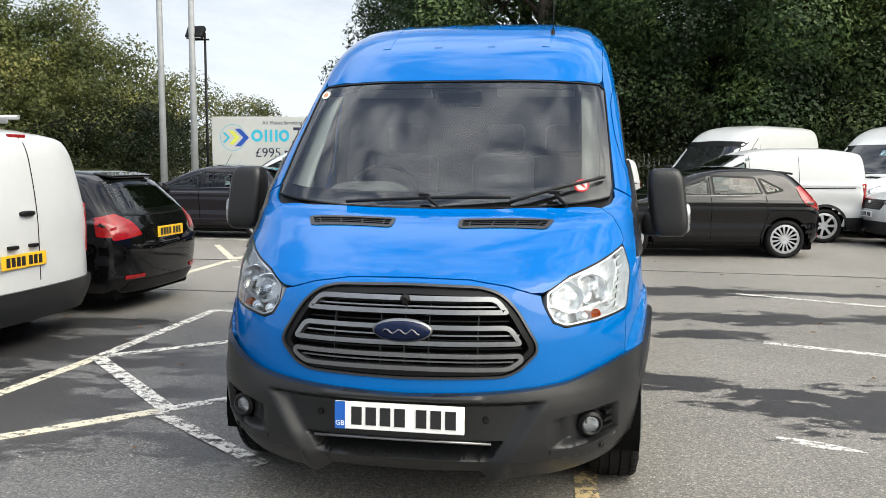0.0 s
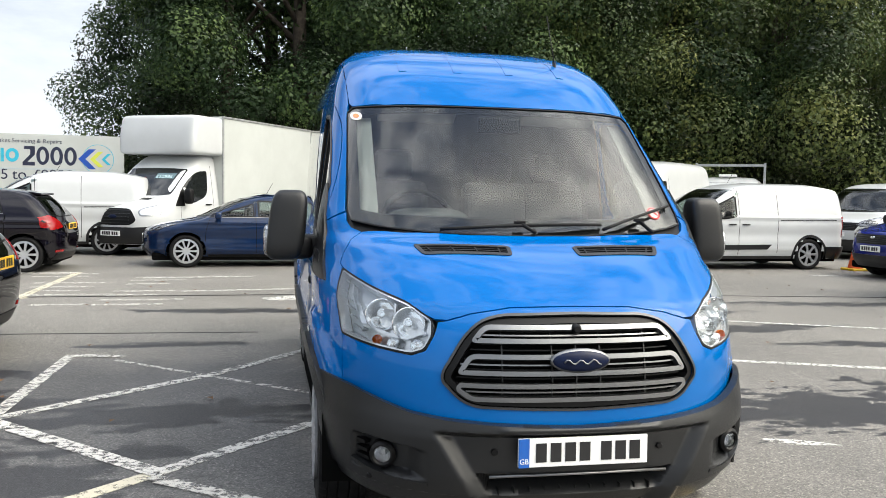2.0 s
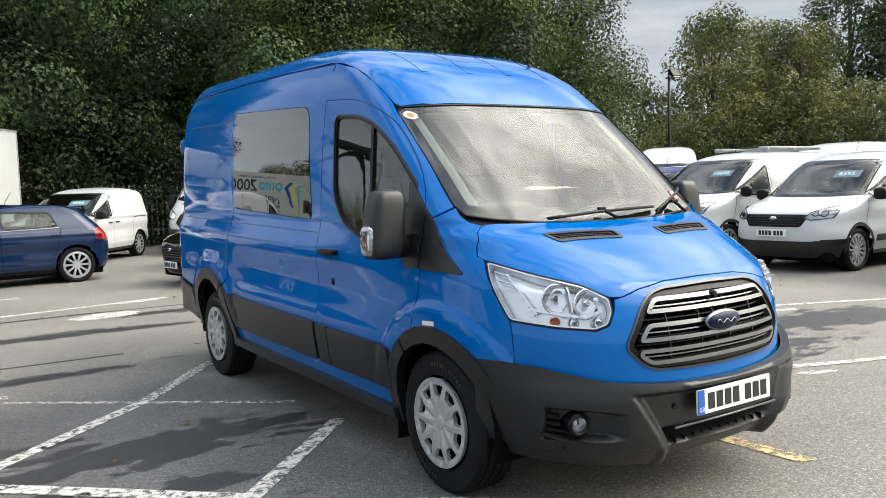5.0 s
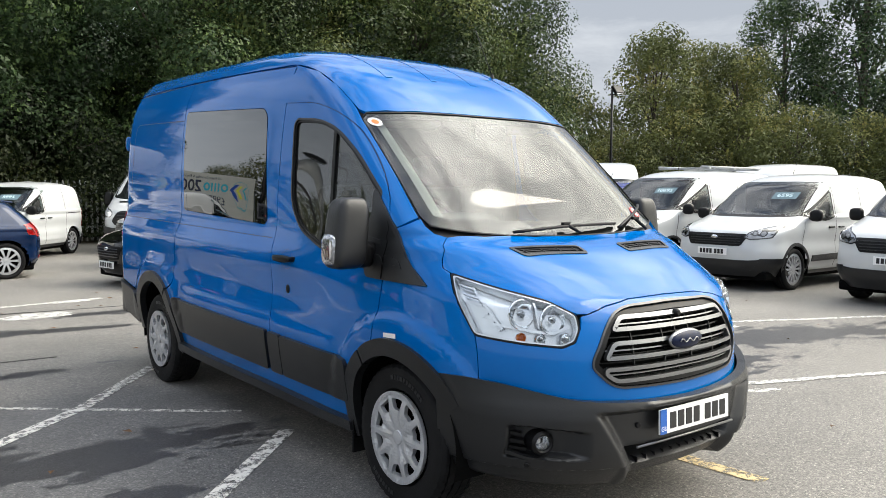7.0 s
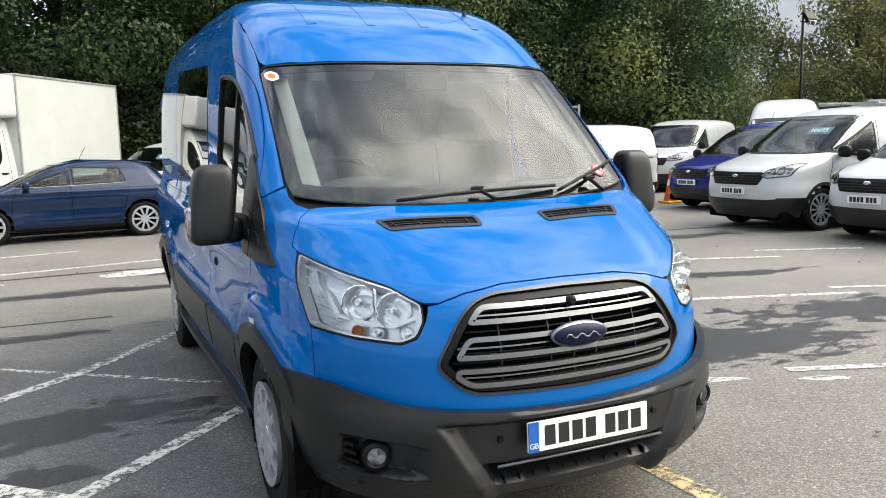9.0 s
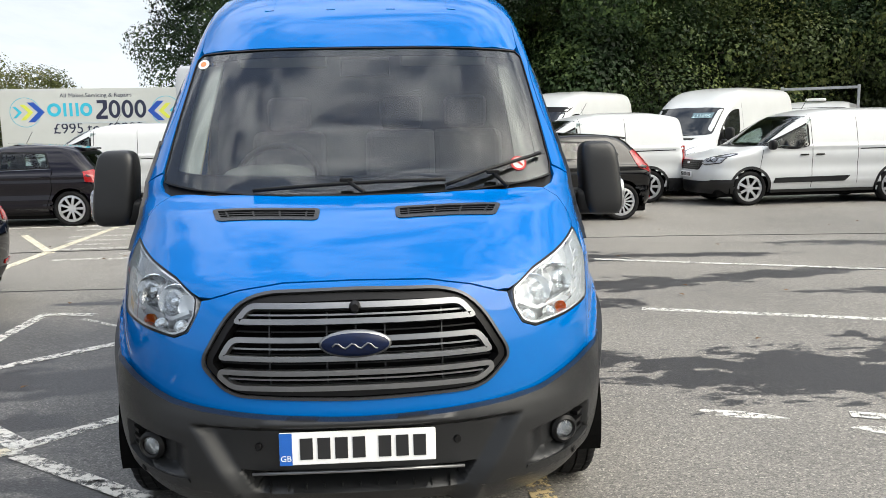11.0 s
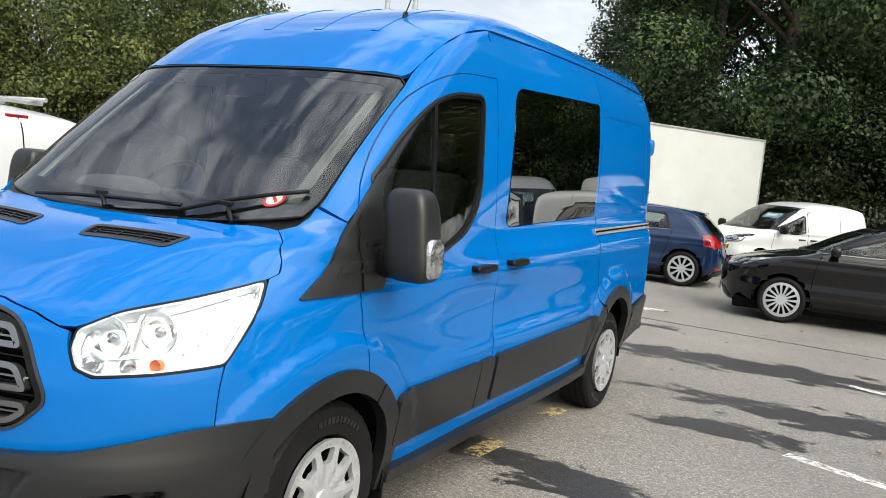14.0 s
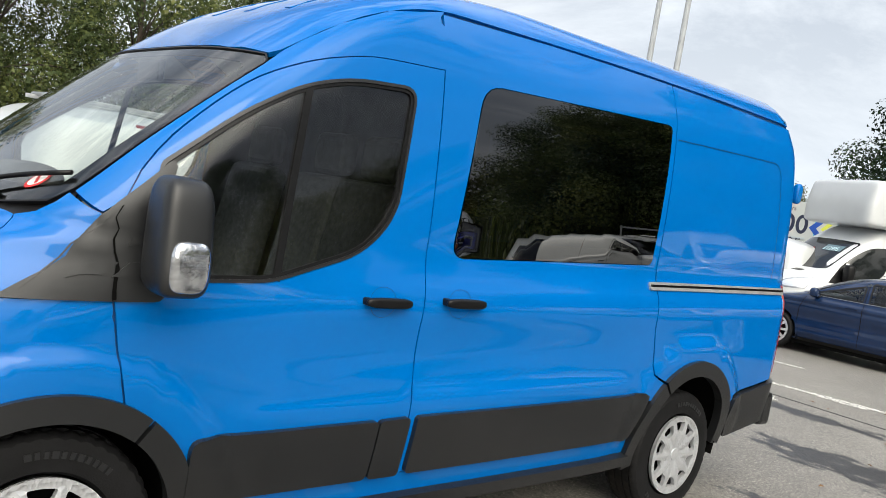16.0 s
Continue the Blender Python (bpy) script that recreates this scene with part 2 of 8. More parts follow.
def leaf_material(name, dark, light, tip):
    """Leaves: a colour for each, clump light and shade put in, some light through the blade."""
    m = bpy.data.materials.new(name)
    m.use_nodes = True
    nodes, links = m.node_tree.nodes, m.node_tree.links
    b = nodes["Principled BSDF"]
    geo = nodes.new("ShaderNodeNewGeometry")
    ramp = nodes.new("ShaderNodeValToRGB")
    ramp.color_ramp.elements[0].color, ramp.color_ramp.elements[1].color = (*dark, 1), (*tip, 1)
    mid = ramp.color_ramp.elements.new(0.55)
    mid.color = (*light, 1)
    # clump-sized noise colours in the lit and shaded masses of the crown
    where, n = nodes.new("ShaderNodeTexCoord"), nodes.new("ShaderNodeTexNoise")
    n.inputs["Scale"].default_value, n.inputs["Detail"].default_value = 0.45, 3.0
    add = nodes.new("ShaderNodeMath")
    add.operation = "MULTIPLY_ADD"
    add.inputs[1].default_value = 0.34
    shift = nodes.new("ShaderNodeMath")
    shift.operation = "MULTIPLY_ADD"
    shift.inputs[1].default_value, shift.inputs[2].default_value = 2.3, -0.82
    links.new(where.outputs["Object"], n.inputs["Vector"])
    links.new(n.outputs["Fac"], shift.inputs[0])
    links.new(geo.outputs["Random Per Island"], add.inputs[0])
    links.new(shift.outputs["Value"], add.inputs[2])
    links.new(add.outputs["Value"], ramp.inputs["Fac"])
    links.new(ramp.outputs["Color"], b.inputs["Base Color"])
    b.inputs["Roughness"].default_value = 0.5
    b.inputs["Specular IOR Level"].default_value = 0.25
    # daylight shines through the blade
    through_leaf, mixed = nodes.new("ShaderNodeBsdfTranslucent"), nodes.new("ShaderNodeMixShader")
    mixed.inputs["Fac"].default_value = 0.38
    links.new(ramp.outputs["Color"], through_leaf.inputs["Color"])
    links.new(b.outputs["BSDF"], mixed.inputs[1])
    links.new(through_leaf.outputs["BSDF"], mixed.inputs[2])
    links.new(mixed.outputs["Shader"], nodes["Material Output"].inputs["Surface"])
    return m


LEAF_DARK = leaf_material("woodland_leaves", (0.006, 0.013, 0.006), (0.034, 0.064, 0.024), (0.135, 0.195, 0.060))
LEAF_OLIVE = leaf_material("olive_leaves", (0.035, 0.046, 0.016), (0.118, 0.138, 0.045), (0.275, 0.255, 0.080))
LEAF_MID = leaf_material("mid_green_leaves", (0.008, 0.016, 0.007), (0.046, 0.076, 0.027), (0.165, 0.205, 0.062))
LEAF_GREEN = leaf_material("fresh_green_leaves", (0.020, 0.032, 0.011), (0.078, 0.106, 0.035), (0.21, 0.225, 0.068))
# undergrowth leaves: the shade under the trees is put into their colour
LEAF_SHADE = leaf_material("shaded_undergrowth_leaves", (0.006, 0.010, 0.004), (0.016, 0.026, 0.009), (0.042, 0.050, 0.015))


# ---- curves and body shells ----
def curve(knots):
    """A smooth curve through (at, value) pairs that never overshoots."""
    k = np.array(sorted(knots), float)
    a, v = k[:, 0], k[:, 1]
    h, d = np.diff(a), np.diff(v) / np.diff(a)
    m = np.zeros(len(a))
    for i in range(1, len(a) - 1):
        if d[i - 1] * d[i] > 0:
            w1, w2 = 2 * h[i] + h[i - 1], h[i] + 2 * h[i - 1]
            m[i] = (w1 + w2) / (w1 / d[i - 1] + w2 / d[i])
    m[0], m[-1] = d[0], d[-1]

    def value(s):
        s = np.clip(np.asarray(s, float), a[0], a[-1])
        i = np.clip(np.searchsorted(a, s, side="right") - 1, 0, len(h) - 1)
        t = (s - a[i]) / h[i]
        return ((1 + 2 * t) * (1 - t) ** 2 * v[i] + t * (1 - t) ** 2 * h[i] * m[i]
                + t * t * (3 - 2 * t) * v[i + 1] + t * t * (t - 1) * h[i] * m[i + 1])
    return value


def const(v):
    return lambda z: np.full(np.shape(z), float(v))


class Shell:
    """A vehicle's skin, nose towards -y: at each height z a rounded plan outline from the nose profile, the half width and the tail profile."""

    def __init__(self, nose, half, tail, depth=0.9, p=2.6, q=2.6, tail_depth=0.5, rake=0.0, swell=None):
        self.nose, self.half, self.tail = curve(nose), curve(half), curve(tail)
        self.d = curve(depth) if isinstance(depth, list) else const(depth)
        self.p = curve(p) if isinstance(p, list) else const(p)
        self.q = curve(q) if isinstance(q, list) else const(q)
        self.td, self.rake, self.swell = tail_depth, rake, swell
        self.top = max(z for z, _ in half)

    def level(self, x, y, z):
        w, d = np.maximum(self.half(z), 1e-4), self.d(z)
        f = np.clip((d - (y - self.nose(z))) / d, 0, None)
        r = np.clip((y - self.tail(z) + self.td) / self.td, 0, None)
        return (np.abs(x) / w) ** self.p(z) + f ** self.q(z) + r ** 3.0 - 1

    def normal(self, x, y, z):
        e = 2e-3
        g = np.stack([self.level(x + e, y, z) - self.level(x - e, y, z), self.level(x, y + e, z) - self.level(x, y - e, z),
                      self.level(x, y, z + e) - self.level(x, y, np.maximum(z - e, 0))], -1)
        return g / np.maximum(np.linalg.norm(g, axis=-1, keepdims=True), 1e-9)

    def finish(self, x, y, z, off=0.0):
        """Places and normals, with the offset and the rake."""
        n = self.normal(x, y, z)
        o = np.zeros(np.shape(x)) + off
        if self.swell is not None:
            o = o + self.swell(y, z) * np.clip(np.abs(n[..., 0]) * 1.6 - 0.4, 0, 1)
            e = 4e-3
            n = n.copy()
            k = np.clip(np.abs(n[..., 0]) * 1.6 - 0.4, 0, 1)
            n[..., 1] -= k * (self.swell(y + e, z) - self.swell(y - e, z)) / (2 * e)
            n[..., 2] -= k * (self.swell(y, z + e) - self.swell(y, z - e)) / (2 * e)
            n /= np.maximum(np.linalg.norm(n, axis=-1, keepdims=True), 1e-9)
        p = np.stack([x, y, z], -1) + n * o[..., None]
        p[..., 2] += self.rake * (p[..., 1] - 1.0)
        return p, n

    def side_x(self, y, z):
        d = self.d(z)
        f = np.clip((d - (y - self.nose(z))) / d, 0, 1) ** self.q(z)
        r = np.clip((y - self.tail(z) + self.td) / self.td, 0, 1) ** 3.0
        return self.half(z) * np.clip(1 - f - r, 0, 1) ** (1 / self.p(z))

    def side(self, s=1, off=0.0):
        def at(a):
            y, z = a[:, 0], a[:, 1]
            return self.finish(s * self.side_x(y, z), y, z, off)
        return at

    def front_y(self, x, z):
        u = np.clip(np.abs(x) / np.maximum(self.half(z), 1e-4), 0, 1) ** self.p(z)
        return self.nose(z) + self.d(z) * (1 - np.clip(1 - u, 0, 1) ** (1 / self.q(z)))

    def front(self, off=0.0):
        def at(a):
            x, z = a[:, 0], a[:, 1]
            return self.finish(x, self.front_y(x, z), z, off)
        return at

    def back(self, off=0.0):
        def at(a):
            x, z = a[:, 0], a[:, 1]
            u = np.clip(np.abs(x) / np.maximum(self.half(z), 1e-4), 0, 1) ** self.p(z)
            y = self.tail(z) - self.td * (1 - np.clip(1 - u, 0, 1) ** (1 / 3.0))
            return self.finish(x, y, z, off)
        return at

    def around(self, s=1, off=0.0):
        """From (angle, z): 0 is the nose's middle, pi/2 where the flank begins, further back in metres."""
        def at(a):
            u, z = a[:, 0], a[:, 1]
            t = np.clip(u, 0, math.pi / 2)
            x = self.half(z) * np.sin(t) ** (2 / self.p(z))
            y = self.nose(z) + self.d(z) * (1 - np.cos(t) ** (2 / self.q(z))) + np.clip(u - math.pi / 2, 0, None)
            return self.finish(s * x, y, z, off)
        return at

    def angle_x(self, x, z):
        return np.arcsin(np.clip(np.abs(x) / self.half(z), 0, 1) ** (self.p(z) / 2))

    def angle_y(self, y, z):
        d = self.d(z)
        f = (d - (np.asarray(y, float) - self.nose(z))) / d
        return np.where(f > 0, np.arccos(np.clip(f, 0, 1) ** (self.q(z) / 2)), math.pi / 2 - f * d)

    def top_z(self, x, y):
        lo, hi = np.full(np.shape(x), 0.3), np.full(np.shape(x), self.top)
        for _ in range(34):
            m = (lo + hi) / 2
            out = self.level(x, y, m) > 0
            hi, lo = np.where(out, m, hi), np.where(out, lo, m)
        return (lo + hi) / 2

    def above(self, off=0.0):
        def at(a):
            x, y = a[:, 0], a[:, 1]
            return self.finish(x, y, self.top_z(x, y), off)
        return at


VAN = dict(
    nose=[(0.20, 0.16), (0.45, 0.10), (0.62, 0.115), (0.80, 0.125), (0.95, 0.165), (1.04, 0.23), (1.10, 0.33), (1.18, 0.48), (1.25, 0.64),
          (1.30, 0.80), (1.35, 0.87), (1.60, 1.14), (1.94, 1.53), (2.02, 1.63), (2.15, 1.81), (2.26, 2.02), (2.34, 2.26), (2.39, 2.55), (2.43, 3.0), (2.455, 3.8)],
    half=[(0.20, 0.92), (0.45, 0.962), (0.65, 0.985), (0.85, 0.990), (1.0, 0.986), (1.15, 0.976), (1.30, 0.957), (1.60, 0.917), (1.90, 0.874),
          (2.10, 0.838), (2.24, 0.795), (2.33, 0.735), (2.40, 0.60), (2.44, 0.36), (2.455, 0.0)],
    tail=[(0.20, 5.43), (1.20, 5.45), (2.0, 5.455), (2.25, 5.43), (2.38, 5.36), (2.455, 4.9)],
    depth=[(0.2, 0.95), (1.18, 0.95), (1.36, 0.5), (2.455, 0.5)],
    p=[(0.2, 2.5), (0.95, 2.5), (1.16, 3.0), (1.36, 3.5), (2.1, 3.5), (2.455, 3.0)],
    q=[(0.2, 2.4), (0.95, 2.4), (1.16, 3.0), (1.36, 4.0), (2.1, 4.0), (2.455, 3.0)],
    tail_depth=0.2, rake=0.02)


# ---- mesh helpers ----
def mesh_of(name, verts, faces, normals=None, smooth=True):
    me = bpy.data.meshes.new(name)
    me.from_pydata([tuple(v) for v in verts], [], [tuple(f) for f in faces])
    if smooth:
        me.shade_smooth()
    if normals is not None:
        me.normals_split_custom_set_from_vertices([tuple(n) for n in normals])
    me.update()
    return me


def part(name, data, mat, parent=None, label="", m=None):
    """Links a mesh or a bmesh as one object under a thing or a part."""
    if isinstance(data, bmesh.types.BMesh):
        me = bpy.data.meshes.new(name)
        data.to_mesh(me)
        data.free()
        data = me
    ob = new(name, data)
    if mat is not None and not data.materials:
        data.materials.append(mat)
    ob.parent = parent
    if m is not None:
        ob.matrix_basis = m
    if label:
        tagged(ob, label)
    return ob


def thing(name, label, category, m=None, group="", kind=""):
    ob = new(name)
    ob.empty_display_size = 0.2
    if m is not None:
        ob.matrix_basis = m
    return tagged(ob, label, category, group, kind)


def inside(p, poly):
    x, y = p[:, 0], p[:, 1]
    hit = np.zeros(len(p), bool)
    for (x0, y0), (x1, y1) in zip(poly, np.roll(poly, -1, 0)):
        if y0 != y1:
            hit ^= ((y0 > y) != (y1 > y)) & (x < (x1 - x0) * (y - y0) / (y1 - y0) + x0)
    return hit


def densify(poly, step):
    outp = []
    for a, b in zip(poly, np.roll(poly, -1, 0)):
        n = max(1, int(math.ceil(np.linalg.norm(b - a) / step)))
        outp += [a + (b - a) * i / n for i in range(n)]
    return np.array(outp)


def rounded(poly, r, n=5):
    """The outline with its corners rounded by about r."""
    poly, res = np.array(poly, float), []
    rs = r if isinstance(r, (list, tuple)) else [r] * len(poly)
    for i, c in enumerate(poly):
        a, b = poly[i - 1], poly[(i + 1) % len(poly)]
        la, lb = np.linalg.norm(a - c), np.linalg.norm(b - c)
        k = min(rs[i], la * 0.48, lb * 0.48)
        if k <= 1e-5:
            res.append(c)
            continue
        p0, p1 = c + (a - c) / la * k, c + (b - c) / lb * k
        for t in np.linspace(0, 1, n):
            res.append((1 - t) ** 2 * p0 + 2 * t * (1 - t) * c + t * t * p1)
    return np.array(res)


def inset(poly, d):
    """The outline moved inwards by d."""
    poly = np.array(poly, float)
    area = np.sum(poly[:, 0] * np.roll(poly[:, 1], -1) - np.roll(poly[:, 0], -1) * poly[:, 1])
    e = np.roll(poly, -1, 0) - poly
    n = np.stack([-e[:, 1], e[:, 0]], 1) * np.sign(area)
    n /= np.maximum(np.linalg.norm(n, axis=1, keepdims=True), 1e-9)
    m = n + np.roll(n, 1, 0)
    m /= np.maximum(np.linalg.norm(m, axis=1, keepdims=True), 1e-9)
    return poly + m * d / np.clip((m * n).sum(1, keepdims=True), 0.4, 1)


def panel_mesh(name, at, outline, holes=(), step=0.05, scale=(1, 1), depth=0.012):
    """A sheet over the outline in a skin's own two coordinates, laid on the skin, with its edges turned inwards."""
    from mathutils.geometry import delaunay_2d_cdt
    sc = np.array(scale, float)
    loops = [densify(np.array(o, float) * sc, step) for o in (outline, *holes)]
    lo, hi = loops[0].min(0), loops[0].max(0)
    gx, gy = np.arange(lo[0] + step / 2, hi[0], step), np.arange(lo[1] + step / 2, hi[1], step)
    grid = np.stack(np.meshgrid(gx, gy), -1).reshape(-1, 2)
    edge = np.concatenate(loops)
    if len(grid):
        ok = inside(grid, loops[0])
        for h in loops[1:]:
            ok &= ~inside(grid, h)
        grid = grid[ok]
        if len(grid):
            near = np.concatenate([np.min(((g[:, None] - edge[None]) ** 2).sum(-1), 1) for g in np.array_split(grid, len(grid) // 400 + 1)])
            grid = grid[near > (0.5 * step) ** 2]
    pts = np.concatenate([edge, grid]) if len(grid) else edge
    cons, base = [], 0
    for l in loops:
        cons += [(base + i, base + (i + 1) % len(l)) for i in range(len(l))]
        base += len(l)
    v, _, f, *_ = delaunay_2d_cdt([Vector(p) for p in pts], cons, [], 0, 1e-6)
    v = np.array([tuple(p) for p in v])
    f = np.array([t for t in f if len(t) == 3])
    mid = v[f].mean(1)
    keep = inside(mid, loops[0])
    for h in loops[1:]:
        keep &= ~inside(mid, h)
    f = f[keep]
    p, n = at(v / sc)
    fn = np.cross(p[f[:, 1]] - p[f[:, 0]], p[f[:, 2]] - p[f[:, 0]])
    turn = (fn * n[f].mean(1)).sum(1) < 0
    f[turn] = f[turn][:, ::-1]
    verts, norms, faces = list(p), list(n), [tuple(t) for t in f]
    if depth:
        count = {}
        for t in f:
            for a, b in ((t[0], t[1]), (t[1], t[2]), (t[2], t[0])):
                count[(a, b)] = count.get((a, b), 0) + 1
        for (a, b) in list(count):
            if (b, a) not in count:
                o = np.cross(p[b] - p[a], n[a] + n[b])
                o = o / max(np.linalg.norm(o), 1e-9)
                i = len(verts)
                verts += [p[a], p[b], p[b] - n[b] * depth, p[a] - n[a] * depth]
                norms += [o] * 4
                faces.append((i + 1, i, i + 3, i + 2))
    return mesh_of(name, verts, faces, norms)


def panel(name, at, outline, mat, parent, holes=(), step=0.05, scale=(1, 1), depth=0.012, label=""):
    return part(name, panel_mesh(name, at, outline, holes, step, scale, depth), mat, parent, label)


def stripe(name, at, line, width, mat, parent, step=0.05, depth=0.004, label=""):
    """A narrow band along a line on a skin."""
    line = np.array(line, float)
    d = np.gradient(line, axis=0)
    d /= np.maximum(np.linalg.norm(d, axis=1, keepdims=True), 1e-9)
    n = np.stack([-d[:, 1], d[:, 0]], 1) * width / 2
    return panel(name, at, np.concatenate([line + n, (line - n)[::-1]]), mat, parent, step=step, depth=depth, label=label)


def box_bm(size, at=(0, 0, 0), bevel=0.0, seg=2, bm=None, m=None):
    bm = bm or bmesh.new()
    t = Matrix.Translation(at) @ (m or Matrix()) @ Matrix.Diagonal((*size, 1))
    vs = bmesh.ops.create_cube(bm, size=1.0, matrix=t)["verts"]
    if bevel:
        es = list({e for v in vs for e in v.link_edges})
        bmesh.ops.bevel(bm, geom=es, offset=bevel, segments=seg, affect="EDGES", profile=0.5)
    return bm


def tube_bm(points, radius, sides=10, bm=None, closed=False, taper=None):
    """A round bar along points."""
    bm = bm or bmesh.new()
    pts = [Vector(p) for p in points]
    rings = []
    for i, p in enumerate(pts):
        a, b = pts[i - 1] if i or closed else p, pts[(i + 1) % len(pts)] if i < len(pts) - 1 or closed else p
        d = (b - a).normalized()
        u = d.orthogonal().normalized() if abs(d.z) > 0.95 else d.cross(Vector((0, 0, 1))).normalized()
        w = d.cross(u)
        r = radius if taper is None else radius * taper[i]
        rings.append([bm.verts.new(p + (u * math.cos(t) + w * math.sin(t)) * r) for t in np.linspace(0, 2 * math.pi, sides, endpoint=False)])
    n = len(rings)
    for i in range(n if closed else n - 1):
        for j in range(sides):
            f = bm.faces.new((rings[i][j], rings[i][(j + 1) % sides], rings[(i + 1) % n][(j + 1) % sides], rings[(i + 1) % n][j]))
            f.smooth = True
    if not closed:
        bm.faces.new(rings[0][::-1])
        bm.faces.new(rings[-1])
    bmesh.ops.recalc_face_normals(bm, faces=bm.faces[:])
    return bm


def lathe_mesh(name, profile, n=48, axis="x", smooth=True, closed=False):
    """A turned body: (along, radius) pairs round the x axis."""
    pr = np.array(profile, float)
    ang = np.linspace(0, 2 * math.pi, n, endpoint=False)
    v = np.stack([np.repeat(pr[:, 0], n), np.outer(pr[:, 1], np.cos(ang)).ravel(), np.outer(pr[:, 1], np.sin(ang)).ravel()], 1)
    k = len(pr)
    f = [(i * n + j, i * n + (j + 1) % n, (i + 1) * n + (j + 1) % n, (i + 1) * n + j) for i in range(k - 1) for j in range(n)]
    bm = bmesh.new()
    vs = [bm.verts.new(p) for p in v]
    for q in f:
        bm.faces.new([vs[i] for i in q])
    bmesh.ops.remove_doubles(bm, verts=bm.verts[:], dist=1e-5)
    bmesh.ops.recalc_face_normals(bm, faces=bm.faces[:])
    me = bpy.data.meshes.new(name)
    bm.to_mesh(me)
    bm.free()
    if smooth:
        me.shade_smooth()
        me.set_sharp_from_angle(angle=radians(35))
    return me


def liner_mesh(r, deep, n=26):
    """The upper half of a wheel well, open below and outwards, its axis along x."""
    v, f = [], []
    for i, a in enumerate(np.linspace(-0.25, math.pi + 0.25, n)):
        c, s = math.cos(a), math.sin(a)
        v += [(0, r * c, r * s), (-deep, r * c, r * s), (-deep, r * 0.05 * c, r * 0.05 * s)]
        if i:
            k = 3 * i
            f += [(k - 3, k, k + 1, k - 2), (k - 2, k + 1, k + 2, k - 1)]
    return mesh_of("arch_liner", v, f, smooth=False)


def blob_bm(size, at=(0, 0, 0), power=3.0, seg=28, rings=18, bm=None, shape=None):
    """A rounded block: a superellipsoid, which shape(point) may press into form."""
    bm = bm or bmesh.new()
    sp = lambda v: math.copysign(abs(v) ** (2 / power), v)
    grid = []
    for i in range(rings + 1):
        t = -math.pi / 2 + math.pi * i / rings
        row = []
        for j in range(seg):
            a = 2 * math.pi * j / seg
            p = Vector((size[0] / 2 * sp(math.cos(t)) * sp(math.cos(a)), size[1] / 2 * sp(math.cos(t)) * sp(math.sin(a)), size[2] / 2 * sp(math.sin(t))))
            row.append(bm.verts.new(Vector(at) + (shape(p) if shape else p)))
        grid.append(row)
    for i in range(rings):
        for j in range(seg):
            f = bm.faces.new((grid[i][j], grid[i][(j + 1) % seg], grid[i + 1][(j + 1) % seg], grid[i + 1][j]))
            f.smooth = True
    bmesh.ops.remove_doubles(bm, verts=bm.verts[:], dist=1e-5)
    return bm


def flat_mesh(name, outline, z=0.0, thick=0.003):
    """A flat slab over an outline in x and y."""
    def at(a):
        return np.column_stack([a, np.full(len(a), z + thick)]), np.tile((0.0, 0.0, 1.0), (len(a), 1))
    return panel_mesh(name, at, outline, step=1.0, depth=thick)


def text_mesh(text, size, align="CENTER"):
    cu = bpy.data.curves.new("text", "FONT")
    cu.body, cu.size, cu.align_x, cu.extrude = text, size, align, 0.002
    ob = new("text", cu)
    me = bpy.data.meshes.new_from_object(ob.evaluated_get(bpy.context.evaluated_depsgraph_get()))
    bpy.data.objects.remove(ob)
    bpy.data.curves.remove(cu)
    return me


# ---- ground ----
DAMP_PATCHES = [(1.75, 6.95, 2.9, 0.75, 6), (3.9, 7.0, 2.4, 0.32, -6), (2.35, 5.30, 2.2, 0.62, 2), (4.1, 5.62, 2.3, 0.42, 10), (1.80, 4.42, 1.0, 0.42, 8), (2.75, 2.25, 2.3, 1.05, -8), (5.1, 2.45, 3.0, 0.9, -14),
                (1.20, 2.78, 1.3, 0.42, -10), (2.05, 2.62, 0.8, 0.16, -4), (4.9, 4.6, 1.8, 0.34, -12), (-2.05, 2.66, 2.1, 0.60, 3), (-3.7, 2.9, 2.2, 1.0, 4), (-1.87, 1.88, 0.55, 0.22, 0), (-2.75, 1.45, 2.0, 1.3, -35),
                (-1.25, 0.92, 0.55, 0.34, -20), (-3.5, 0.9, 1.6, 0.9, 20), (-3.8, 3.9, 1.6, 0.5, 10), (-2.2, 5.2, 1.6, 0.26, 4), (-1.6, 7.4, 2.6, 0.36, -4), (-0.2, 8.4, 1.6, 0.28, 3), (6.5, 7.6, 2.8, 0.45, -6), (-3.6, -0.1, 1.8, 0.8, 20)]


